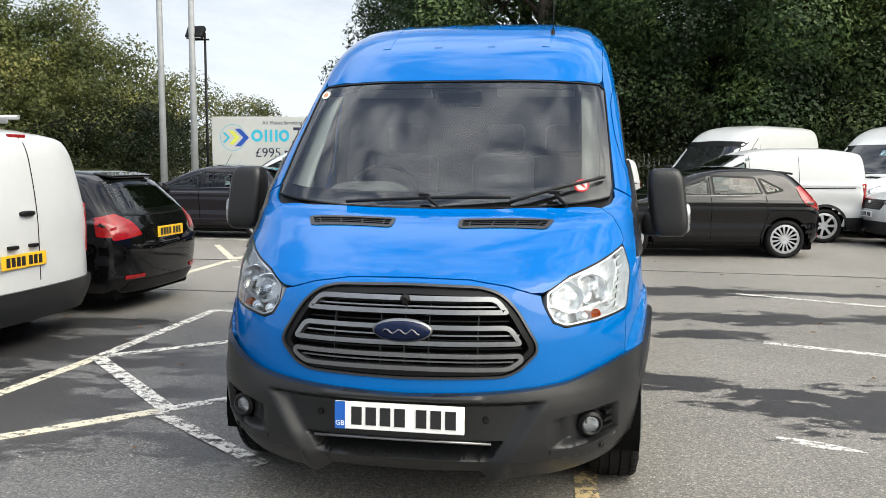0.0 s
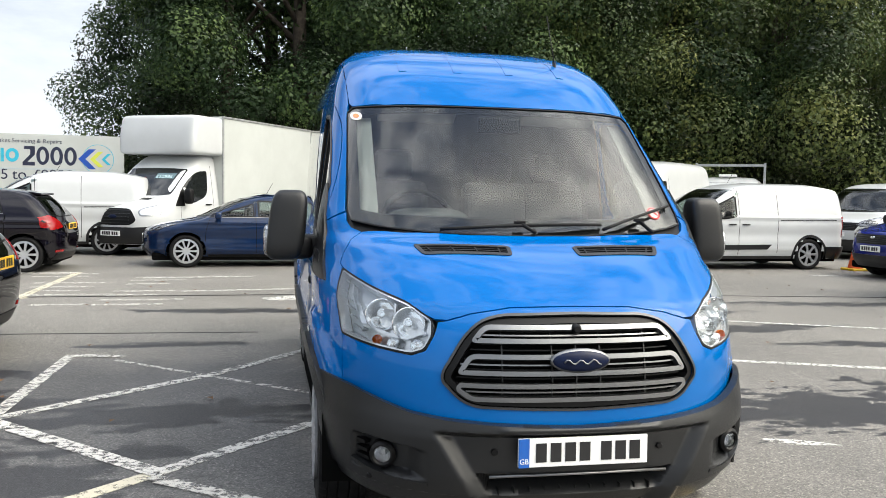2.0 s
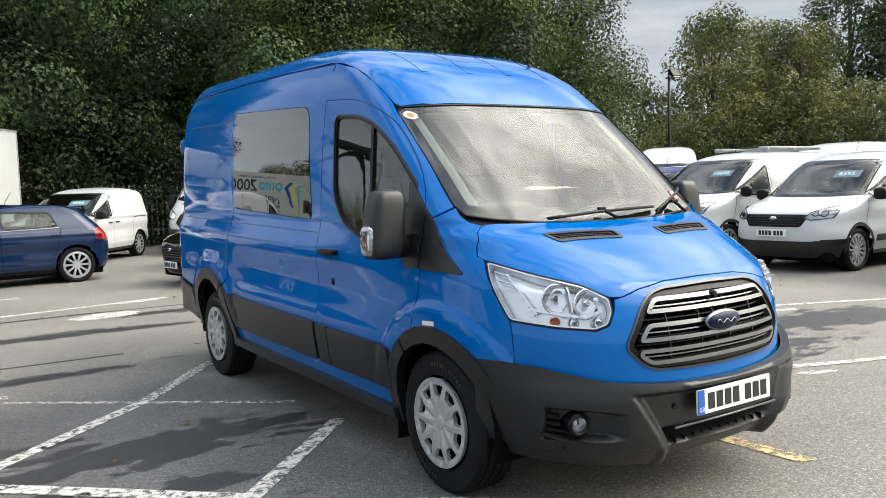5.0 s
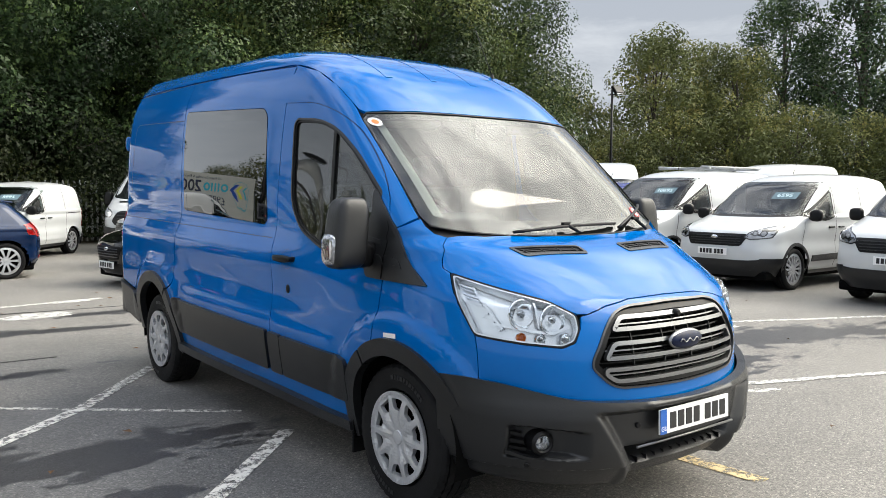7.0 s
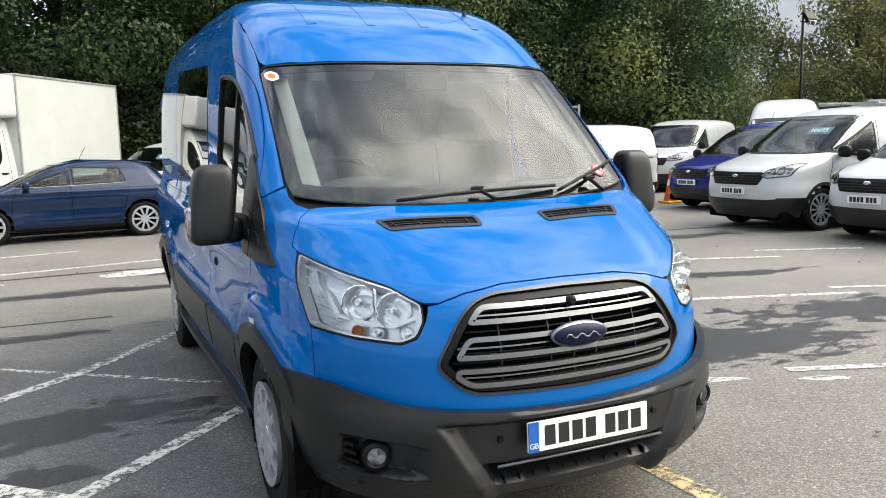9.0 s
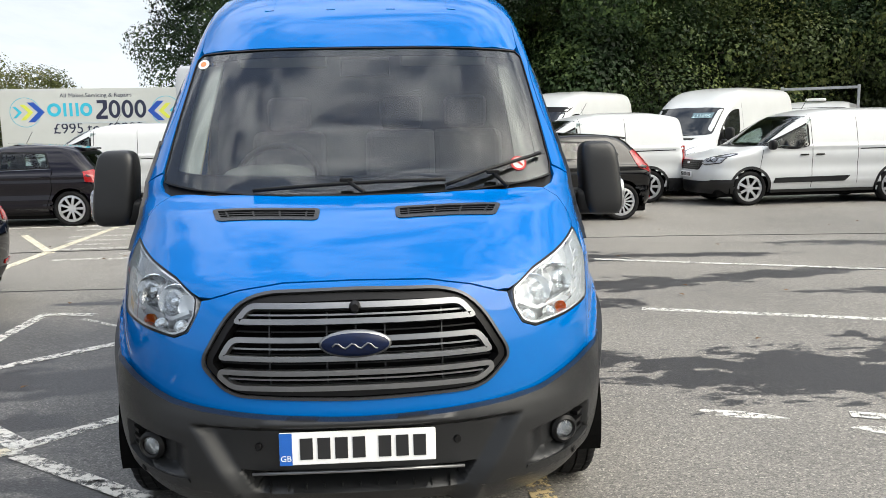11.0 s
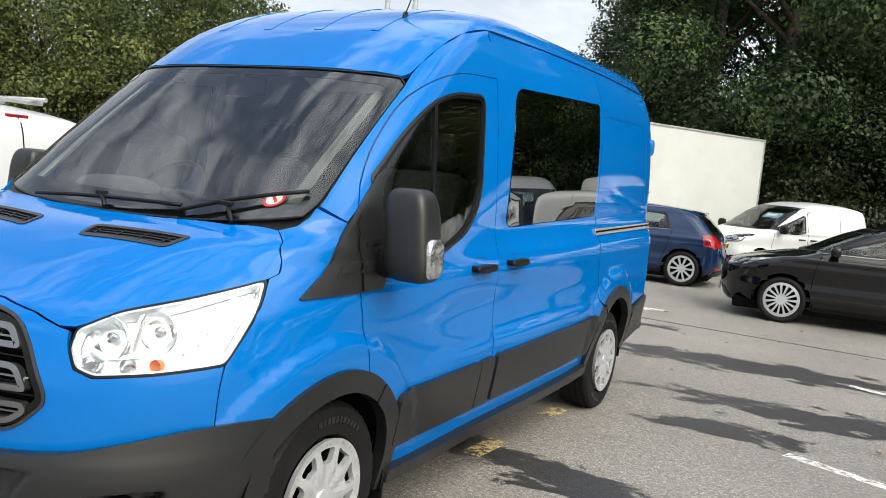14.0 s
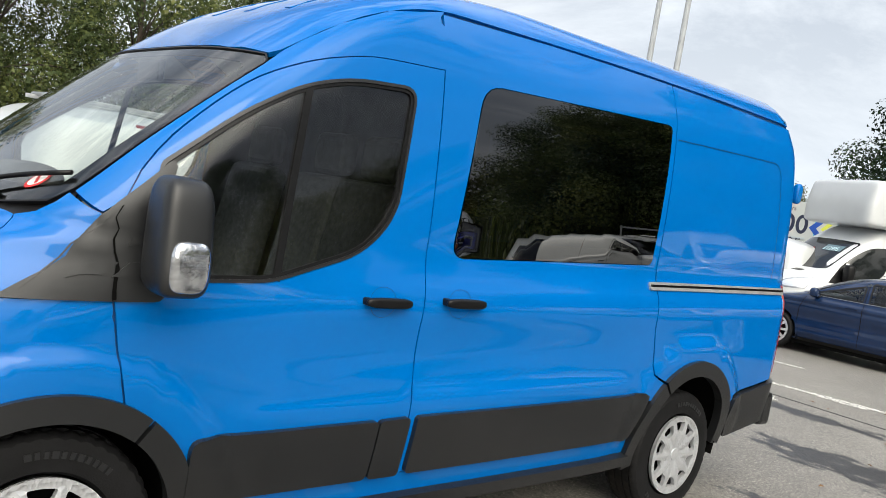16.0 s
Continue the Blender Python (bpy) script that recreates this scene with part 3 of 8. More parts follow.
def asphalt():
    m = bpy.data.materials.new("asphalt")
    m.use_nodes = True
    nodes, links = m.node_tree.nodes, m.node_tree.links
    b = nodes["Principled BSDF"]
    where = nodes.new("ShaderNodeTexCoord")

    def noise_at(scale, detail, rough=0.6, warp=0.0, stretch=None):
        n = nodes.new("ShaderNodeTexNoise")
        n.inputs["Scale"].default_value, n.inputs["Detail"].default_value, n.inputs["Roughness"].default_value, n.inputs["Distortion"].default_value = scale, detail, rough, warp
        if stretch:
            mp = nodes.new("ShaderNodeMapping")
            mp.inputs["Scale"].default_value = stretch
            links.new(where.outputs["Object"], mp.inputs["Vector"])
            links.new(mp.outputs["Vector"], n.inputs["Vector"])
        else:
            links.new(where.outputs["Object"], n.inputs["Vector"])
        return n.outputs["Fac"]

    def ramp(fac, *stops):
        r = nodes.new("ShaderNodeValToRGB")
        while len(r.color_ramp.elements) < len(stops):
            r.color_ramp.elements.new(0.5)
        for e, (p, c) in zip(r.color_ramp.elements, stops):
            e.position, e.color = p, (*c, 1) if len(c) == 3 else c
        links.new(fac, r.inputs["Fac"])
        return r.outputs["Color"]

    def mix(fac, a, c, mode="MIX"):
        x = nodes.new("ShaderNodeMix")
        x.data_type, x.blend_type = "RGBA", mode
        links.new(fac, x.inputs["Factor"]) if not isinstance(fac, float) else setattr(x.inputs["Factor"], "default_value", fac)
        links.new(a, x.inputs["A"])
        links.new(c, x.inputs["B"])
        return x.outputs["Result"]
    broad = ramp(noise_at(0.35, 5), (0.3, (0.168, 0.160, 0.147)), (0.7, (0.262, 0.248, 0.226)))
    chips = ramp(noise_at(38, 6, 0.8), (0.36, (0.66, 0.66, 0.66)), (0.5, (1.0, 1.0, 1.0)), (0.64, (1.28, 1.27, 1.24)))
    stones = nodes.new("ShaderNodeTexVoronoi")
    stones.inputs["Scale"].default_value = 135.0
    links.new(where.outputs["Object"], stones.inputs["Vector"])
    tint = nodes.new("ShaderNodeSeparateColor")
    links.new(stones.outputs["Color"], tint.inputs["Color"])
    stone = ramp(tint.outputs["Red"], (0.0, (0.50, 0.50, 0.51)), (0.6, (0.95, 0.95, 0.95)), (0.93, (1.24, 1.22, 1.19)), (1.0, (2.1, 2.06, 1.97)))
    chips = mix(1.0, chips, stone, "MULTIPLY")
    dry = mix(1.0, broad, chips, "MULTIPLY")
    # the tarmac is darker and bluer left of the bay, short of y 5
    xyz = nodes.new("ShaderNodeSeparateXYZ")
    links.new(where.outputs["Object"], xyz.inputs["Vector"])

    def shade(value, lo, hi):
        q = nodes.new("ShaderNodeMapRange")
        q.interpolation_type = "SMOOTHSTEP"
        q.inputs["From Min"].default_value, q.inputs["From Max"].default_value = lo, hi
        links.new(value, q.inputs["Value"])
        return q.outputs["Result"]

    def op(kind, a, c):
        q = nodes.new("ShaderNodeMath")
        q.operation = kind
        for s, v in zip(q.inputs, (a, c)):
            if isinstance(v, float):
                s.default_value = v
            else:
                links.new(v, s)
        return q.outputs["Value"]
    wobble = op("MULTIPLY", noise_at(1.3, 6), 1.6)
    darker_left = op("MULTIPLY", shade(op("ADD", xyz.outputs["X"], wobble), 0.35, -0.35), shade(op("ADD", xyz.outputs["Y"], wobble), 5.6, 4.6))
    darker_left = op("MULTIPLY", darker_left, 0.85)
    dry = mix(darker_left, dry, mix(1.0, ramp(noise_at(2.2, 6), (0.3, (0.38, 0.405, 0.45)), (0.7, (0.575, 0.61, 0.675))), dry, "MULTIPLY"))
    flecks = ramp(noise_at(2.3, 8, 0.72, 0.3, (1.0, 2.4, 1.0)), (0.655, (0, 0, 0)), (0.675, (1, 1, 1)))
    # damp patches: ragged ovals, broken into flecks at their rims
    reach = None
    for px_, py_, w, h, turn in DAMP_PATCHES:
        place = nodes.new("ShaderNodeMapping")
        place.vector_type = "TEXTURE"
        place.inputs["Location"].default_value = (px_, py_, 0)
        place.inputs["Rotation"].default_value = (0, 0, radians(turn))
        place.inputs["Scale"].default_value = (w / 2, h / 2, 1)
        far = nodes.new("ShaderNodeVectorMath")
        far.operation = "LENGTH"
        links.new(where.outputs["Object"], place.inputs["Vector"])
        links.new(place.outputs["Vector"], far.inputs[0])
        reach = far.outputs["Value"] if reach is None else op("MINIMUM", reach, far.outputs["Value"])
    ragged = op("ADD", op("MULTIPLY", noise_at(2.4, 10, 0.70, 0.3, (1.0, 2.2, 1.0)), 4.6), -2.3)
    wet = shade(op("ADD", reach, ragged), 1.06, 0.94)
    dark = mix(1.0, ramp(noise_at(60, 3), (0.3, (0.025, 0.0245, 0.026)), (0.7, (0.056, 0.055, 0.057))), stone, "MULTIPLY")
    b.inputs["Specular IOR Level"].default_value = 0.40
    wet = op("MAXIMUM", wet, op("MULTIPLY", flecks, 0.8))
    col = mix(wet, dry, dark)
    links.new(col, b.inputs["Base Color"])
    links.new(ramp(wet, (0.0, (0.64, 0.64, 0.64)), (1.0, (0.42, 0.42, 0.42))), b.inputs["Roughness"])
    bump = nodes.new("ShaderNodeBump")
    bump.inputs["Strength"].default_value, bump.inputs["Distance"].default_value = 0.40, 0.005
    links.new(noise_at(110, 4), bump.inputs["Height"])
    links.new(bump.outputs["Normal"], b.inputs["Normal"])
    return m


def worn_paint(name, color, keep=0.5):
    """Road paint rubbed away in flakes, with the asphalt showing through."""
    m = bpy.data.materials.new(name)
    m.use_nodes = True
    nodes, links = m.node_tree.nodes, m.node_tree.links
    b, o = nodes["Principled BSDF"], nodes["Material Output"]
    where, n, r = nodes.new("ShaderNodeTexCoord"), nodes.new("ShaderNodeTexNoise"), nodes.new("ShaderNodeValToRGB")
    n.inputs["Scale"].default_value, n.inputs["Detail"].default_value, n.inputs["Roughness"].default_value = 16.0, 9.0, 0.78
    r.color_ramp.elements[0].position, r.color_ramp.elements[1].position = keep - 0.05, keep + 0.03
    clear, mx = nodes.new("ShaderNodeBsdfTransparent"), nodes.new("ShaderNodeMixShader")
    b.inputs["Base Color"].default_value, b.inputs["Roughness"].default_value = (*color, 1), 0.7
    links.new(where.outputs["Object"], n.inputs["Vector"])
    links.new(n.outputs["Fac"], r.inputs["Fac"])
    links.new(r.outputs["Color"], mx.inputs["Fac"])
    links.new(clear.outputs["BSDF"], mx.inputs[1])
    links.new(b.outputs["BSDF"], mx.inputs[2])
    links.new(mx.outputs["Shader"], o.inputs["Surface"])
    return m


ASPHALT = asphalt()
ROAD_WHITE = worn_paint("worn_white_road_paint", (0.62, 0.61, 0.57), 0.485)
ROAD_FAINT = worn_paint("faint_road_paint", (0.55, 0.54, 0.50), 0.505)
ROAD_YELLOW = worn_paint("worn_yellow_road_paint", (0.58, 0.46, 0.25), 0.495)
ROAD_CREAM = worn_paint("worn_cream_road_paint", (0.60, 0.56, 0.44), 0.45)
bm = bmesh.new()
bmesh.ops.create_grid(bm, x_segments=40, y_segments=40, size=400)
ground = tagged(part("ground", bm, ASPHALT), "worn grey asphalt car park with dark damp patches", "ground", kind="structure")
ground.location = (0, 0, 0)


LAID = [0]


def road_line(a, b, width, mat, label, name="road_marking"):
    LAID[0] = (LAID[0] + 1) % 3
    a, b = Vector((*a, 0)), Vector((*b, 0))
    d = (b - a).normalized()
    n = Vector((-d.y, d.x, 0)) * width / 2
    ob = part(name, flat_mesh(name, [tuple(v)[:2] for v in (a + n, b + n, b - n, a - n)], 0.0025 * LAID[0], 0.003), mat)
    return tagged(ob, label, "road marking", kind="structure")


WL, YL, CL = "worn white painted bay line on asphalt", "worn yellow painted line on asphalt", "worn cream painted bay line on asphalt"
for a, b, w, mt, lab in [
    ((-2.96, 2.69), (-2.96, 4.74), 0.10, ROAD_WHITE, WL), ((-2.96, 4.72), (-2.50, 4.64), 0.10, ROAD_WHITE, WL),
    ((-2.96, 2.69), (-3.06, 0.80), 0.10, ROAD_CREAM, CL), ((-2.96, 2.68), (-1.70, 3.83), 0.10, ROAD_WHITE, WL),
    ((-2.96, 2.66), (-1.75, 1.50), 0.11, ROAD_WHITE, WL), ((-3.5, -0.15), (-1.80, 1.50), 0.10, ROAD_CREAM, CL),
    ((-1.80, 1.50), (-0.80, 2.50), 0.10, ROAD_WHITE, WL), ((-1.80, 1.45), (-0.85, 0.75), 0.09, ROAD_FAINT, WL),
    ((-2.55, 4.5), (-0.85, 3.1), 0.05, ROAD_FAINT, WL), ((-1.70, 3.83), (-0.85, 4.9), 0.10, ROAD_FAINT, WL),
    ((2.50, 6.87), (6.4, 5.2), 0.09, ROAD_WHITE, WL), ((2.25, 4.20), (5.2, 3.1), 0.09, ROAD_WHITE, WL), ((5.2, 3.42), (7.6, 2.35), 0.09, ROAD_WHITE, WL),
    ((2.55, 1.50), (5.4, 0.42), 0.09, ROAD_WHITE, WL), ((6.6, 5.8), (7.9, 5.2), 0.09, ROAD_WHITE, WL),
    ((0.735, 0.95), (0.76, 0.15), 0.11, ROAD_YELLOW, YL), ((0.77, 3.80), (0.79, 4.05), 0.12, ROAD_YELLOW, YL), ((0.74, 2.75), (0.76, 3.1), 0.12, ROAD_YELLOW, YL),
    ((-4.55, 6.0), (-4.62, 12.15), 0.12, ROAD_CREAM, CL), ((-4.62, 12.1), (-6.6, 11.9), 0.11, ROAD_WHITE, WL), ((-4.5, 8.7), (-5.8, 10.9), 0.11, ROAD_CREAM, CL),
    ((-2.6, 9.4), (0.1, 9.85), 0.10, ROAD_WHITE, WL), ((-3.4, 11.2), (-1.6, 11.5), 0.09, ROAD_WHITE, WL)]:
    road_line(a, b, w, mt, lab)


def road_patch(x, y, w, h, turn, mat, label):
    rng = random.Random(int(abs(x * 71 + y * 13) * 10))
    pts = []
    for i in range(18):
        a, k = 2 * math.pi * i / 18, 0.78 + 0.3 * rng.random()
        u, v = w / 2 * k * math.cos(a), h / 2 * k * math.sin(a)
        c, s = math.cos(radians(turn)), math.sin(radians(turn))
        pts.append((x + u * c - v * s, y + u * s + v * c))
    tagged(part("road_patch", flat_mesh("road_patch", pts, 0.001, 0.003), mat), label, "road marking", kind="structure")


for x, y, w, h, turn in [(1.98, 1.57, 0.46, 0.10, -22), (2.62, 1.25, 0.35, 0.10, -22), (-1.0, 8.6, 0.9, 0.5, 10), (-0.3, 9.75, 0.7, 0.25, 5), (9.4, 11.6, 0.8, 0.12, 10)]:
    road_patch(x, y, w, h, turn, ROAD_WHITE, "splash of white paint on the asphalt")
# two rows of worn lettering, read as bars
for row, (x0, y0, x1, y1) in enumerate([(-5.1, 11.9, -4.05, 8.0), (-3.35, 11.3, -3.3, 7.5)]):
    for i in range(9):
        k = i / 8
        cx, cy = x0 + (x1 - x0) * k + 0.35, y0 + (y1 - y0) * k
        if (i * 7 + row * 3) % 5 == 4:
            continue
        road_line((cx - 0.55, cy + 0.03), (cx + 0.5 - 0.2 * (i % 3), cy + 0.08), 0.13, ROAD_FAINT, "worn white painted lettering bar on asphalt")


# strip of soil and fallen leaves along the foot of the fence
bm = bmesh.new()
for i in range(61):
    for j in range(7):
        x, y = -5.5 + i * 0.55, 22.7 + j * 1.6
        bm.verts.new((x, y + (0.18 * noise.noise(Vector((x * 0.9, j, 0))) if j == 0 else 0), 0.012 if j == 0 else 0.05 + 0.05 * noise.noise(Vector((x, y, 1)))))
bm.verts.ensure_lookup_table()
for i in range(60):
    for j in range(6):
        bm.faces.new([bm.verts[k] for k in (i * 7 + j, i * 7 + 7 + j, i * 7 + 8 + j, i * 7 + j + 1)])
tagged(part("verge", bm, LITTER), "brown verge of soil and fallen leaves below the trees", "verge", kind="structure")
CRACK = material("tar_joint", (0.030, 0.029, 0.028), 0.7, vary=0.3, scale=20)
for (a, b) in [((-7, 8.7), (-1.0, 8.95)), ((-1.0, 8.95), (4.0, 8.74)), ((4.0, 8.74), (9.5, 8.1)), ((-8.0, 5.95), (-4.97, 5.93)), ((-4.97, 5.93), (-1.4, 5.84))]:
    road_line(a, b, 0.035, CRACK, "dark tar joint across the asphalt", "tar_joint")

# a few dry leaves blown over the yard
rng = random.Random(11)
LEAF_DRY = material("dry_leaf", (0.16, 0.085, 0.035), 0.8, vary=0.5, scale=6)
bm = bmesh.new()
for i in range(90):
    x, y, a, r = rng.uniform(-6, 8), rng.uniform(-2.5, 12), rng.uniform(0, 6.28), rng.uniform(0.018, 0.045)
    if abs(x) < 1.1 and y < 5.5:
        continue
    c, s_ = math.cos(a), math.sin(a)
    pts = [(-r, 0, 0.004), (0, -r * 0.55, 0.012), (r, 0, 0.006), (0, r * 0.55, 0.014)]
    bm.faces.new([bm.verts.new((x + u * c - v * s_, y + u * s_ + v * c, 0.012 + h)) for u, v, h in pts])
tagged(part("fallen_leaves", bm, LEAF_DRY), "dry brown leaves scattered over the asphalt", "leaves", kind="stuff")


# ---- wheels ----
MESHES = {}


def mesh_from(bm, name="mesh"):
    me = bpy.data.meshes.new(name)
    bm.to_mesh(me)
    bm.free()
    return me


def once(key, make):
    if key not in MESHES:
        MESHES[key] = make()
    return MESHES[key]


def tyre_mesh(r, w, rim):
    def make():
        pr = [(-w * 0.40, rim), (-w * 0.47, rim + 0.012), (-w * 0.5, (r + rim) / 2), (-w * 0.47, r - 0.022), (-w * 0.40, r - 0.006)]
        for x in (-0.30, -0.10, 0.10, 0.30):
            pr += [(x * w - 0.032 * w * 2, r), (x * w + 0.032 * w * 2, r), (x * w + 0.033 * w * 2, r - 0.008), ((x + 0.2) * w - 0.034 * w * 2, r - 0.008)]
        pr = pr[:-2] + [(w * 0.40, r - 0.006), (w * 0.47, r - 0.022), (w * 0.5, (r + rim) / 2), (w * 0.47, rim + 0.012), (w * 0.40, rim), (-w * 0.40, rim)]
        return lathe_mesh("wheel", pr, 56)
    return once(("tyre", r, w, rim), make)


def tread_mesh(r, w, rim, n=132):
    """A tyre whose ribs are cut across into blocks, with lettering bars left off its wall."""
    def make():
        pr = [(-0.40, rim, 0), (-0.47, rim + 0.012, 0), (-0.505, (r + rim) / 2, 0), (-0.49, r - 0.040, 0), (-0.475, r - 0.018, 2), (-0.42, r - 0.005, 2), (-0.36, r - 0.001, 2), (-0.33, r - 0.001, 2), (-0.325, r - 0.010, 0), (-0.295, r - 0.010, 0),
              (-0.29, r, 1), (-0.13, r, 1), (-0.125, r - 0.010, 0), (-0.095, r - 0.010, 0), (-0.09, r, 0), (0.09, r, 0), (0.095, r - 0.010, 0), (0.125, r - 0.010, 0), (0.13, r, 1), (0.29, r, 1),
              (0.295, r - 0.010, 0), (0.325, r - 0.010, 0), (0.33, r - 0.001, 2), (0.36, r - 0.001, 2), (0.42, r - 0.005, 2), (0.475, r - 0.018, 2), (0.49, r - 0.040, 0), (0.505, (r + rim) / 2, 0), (0.47, rim + 0.012, 0), (0.40, rim, 0), (-0.40, rim, 0)]
        v, f = [], []
        for i, (x, rr, cut) in enumerate(pr):
            for j in range(n):
                a = 2 * math.pi * (j + (0.5 if cut == 1 else 0)) / n
                k = rr - (0.006 if cut == 2 and j % 3 == 0 else 0.004 if cut == 1 and j % 3 == 1 else 0)
                v.append((x * w, k * math.cos(a), k * math.sin(a)))
        for i in range(len(pr) - 1):
            f += [(i * n + j, (i + 1) * n + j, (i + 1) * n + (j + 1) % n, i * n + (j + 1) % n) for j in range(n)]
        me = mesh_of("wheel", v, f)
        me.set_sharp_from_angle(angle=radians(30))
        return me
    return once(("tread", r, w, rim), make)


def lettering_mesh(r, x, a0, n):
    """A run of raised bars on the tyre's outer wall."""
    bm = bmesh.new()
    for i in range(n):
        a = radians(a0 - i * 5.0)
        box_bm((0.003, 0.014 + 0.006 * (i % 3 == 0), 0.022), (x + 0.001, r * math.cos(a), r * math.sin(a)), 0.0, bm=bm, m=Matrix.Rotation(a - math.pi / 2, 4, "X"))
    return mesh_from(bm)


def rim_mesh(rim, spokes, fat, x=0.0, root=0.30, star=0.0):
    """A wheel face turned towards +x: rim ring, tapered spokes and a hub, as a dished sheet with openings."""
    def make():
        def at(a):
            rr = np.hypot(a[:, 0], a[:, 1]) / rim
            h = x + 0.030 - 0.055 * (rr - 0.55) ** 2 + np.where(rr > 0.9, (rr - 0.9) * 0.12, 0)
            dh = -0.11 * (rr - 0.55) / rim
            if star:
                # a pressed star: ridges run from the hub to the spokes
                way = np.arctan2(a[:, 1], a[:, 0]) * spokes / (2 * math.pi)
                h = h + star * (np.abs((way % 1.0) - 0.5) * 2 - 0.5) * np.clip((rr - 0.16) / 0.3, 0, 1) * np.clip((0.93 - rr) / 0.1, 0, 1)
            n = np.stack([np.ones(len(a)), -dh * a[:, 0] / np.maximum(rr * rim, 1e-4), -dh * a[:, 1] / np.maximum(rr * rim, 1e-4)], 1)
            n /= np.linalg.norm(n, axis=1, keepdims=True)
            return np.column_stack([h, a]), n
        t = np.linspace(0, 2 * math.pi, 64, endpoint=False)
        ring = np.column_stack([np.cos(t), np.sin(t)]) * rim
        holes = []
        for i in range(spokes):
            a = 2 * math.pi * (i + 0.5) / spokes
            k0, k1 = math.pi / spokes * (1 - fat * 1.3), math.pi / spokes * (1 - fat * 0.62)
            poly = [(root * rim, -k0), (0.86 * rim, -k1), (0.86 * rim, k1), (root * rim, k0)]
            poly = rounded([(r * math.cos(s), r * math.sin(s)) for r, s in poly], rim * 0.06, 4)
            c, s = math.cos(a), math.sin(a)
            holes.append(np.column_stack([poly[:, 0] * c - poly[:, 1] * s, poly[:, 0] * s + poly[:, 1] * c]))
        me = panel_mesh("rim", at, ring, holes, rim * (0.07 if star else 0.22), depth=0.022)
        if star:
            me.normals_split_custom_set([(0, 0, 0)] * len(me.loops))
            me.shade_flat()
        return me
    return once(("rim", rim, spokes, fat, x, root, star), make)


def wheel(parent, x, y, z, s, r=0.31, w=0.205, rim=0.215, spokes=10, fat=0.45, mat=None, face=0.055, root=0.30, tread=False):
    """Tyre with a rim face outwards; s: 1 on the +x side, -1 on the other."""
    turn = pose(x, y, z, 0, 0, 0 if s > 0 else 180)
    t = part("wheel", tread_mesh(r, w, rim) if tread else tyre_mesh(r, w, rim), RUBBER, parent, "black rubber tyre", turn)
    part("rim", rim_mesh(rim * 1.0, spokes, fat, w * 0.5 - face, root, 0.012 if tread else 0.0), mat or SILVER, t, "silver wheel")
    hubm = once(("drum", rim, w), lambda: lathe_mesh("brake_drum", [(w * 0.1, 0.0), (w * 0.1, rim * 0.97), (-w * 0.38, rim * 0.98), (-w * 0.38, 0.0)], 24))
    part("brake_drum", hubm, DARK, t)
    if tread:
        # silver barrel darkened to gunmetal: shade inside the openings put into its colour
        part("shaded_rim_barrel", once(("barrel", rim, w), lambda: lathe_mesh("shaded_rim_barrel", [(w * 0.40, rim * 0.965), (w * 0.12, rim * 0.90)], 40)), GUNMETAL, t)
        for a0, n in ((100, 11), (260, 8)):
            part("tyre_lettering", once(("letters", r, rim, a0), lambda: lettering_mesh((r + rim) / 2, w * 0.505, a0, n)), PLASTIC, t)
    cap = once(("cap", rim, w, face), lambda: lathe_mesh("hub_cap", [(w * 0.5 - face + 0.012, rim * 0.17), (w * 0.5 - face + 0.026, rim * 0.15), (w * 0.5 - face + 0.030, 0.0)], 20))
    part("hub_cap", cap, mat or SILVER, t)
    return t


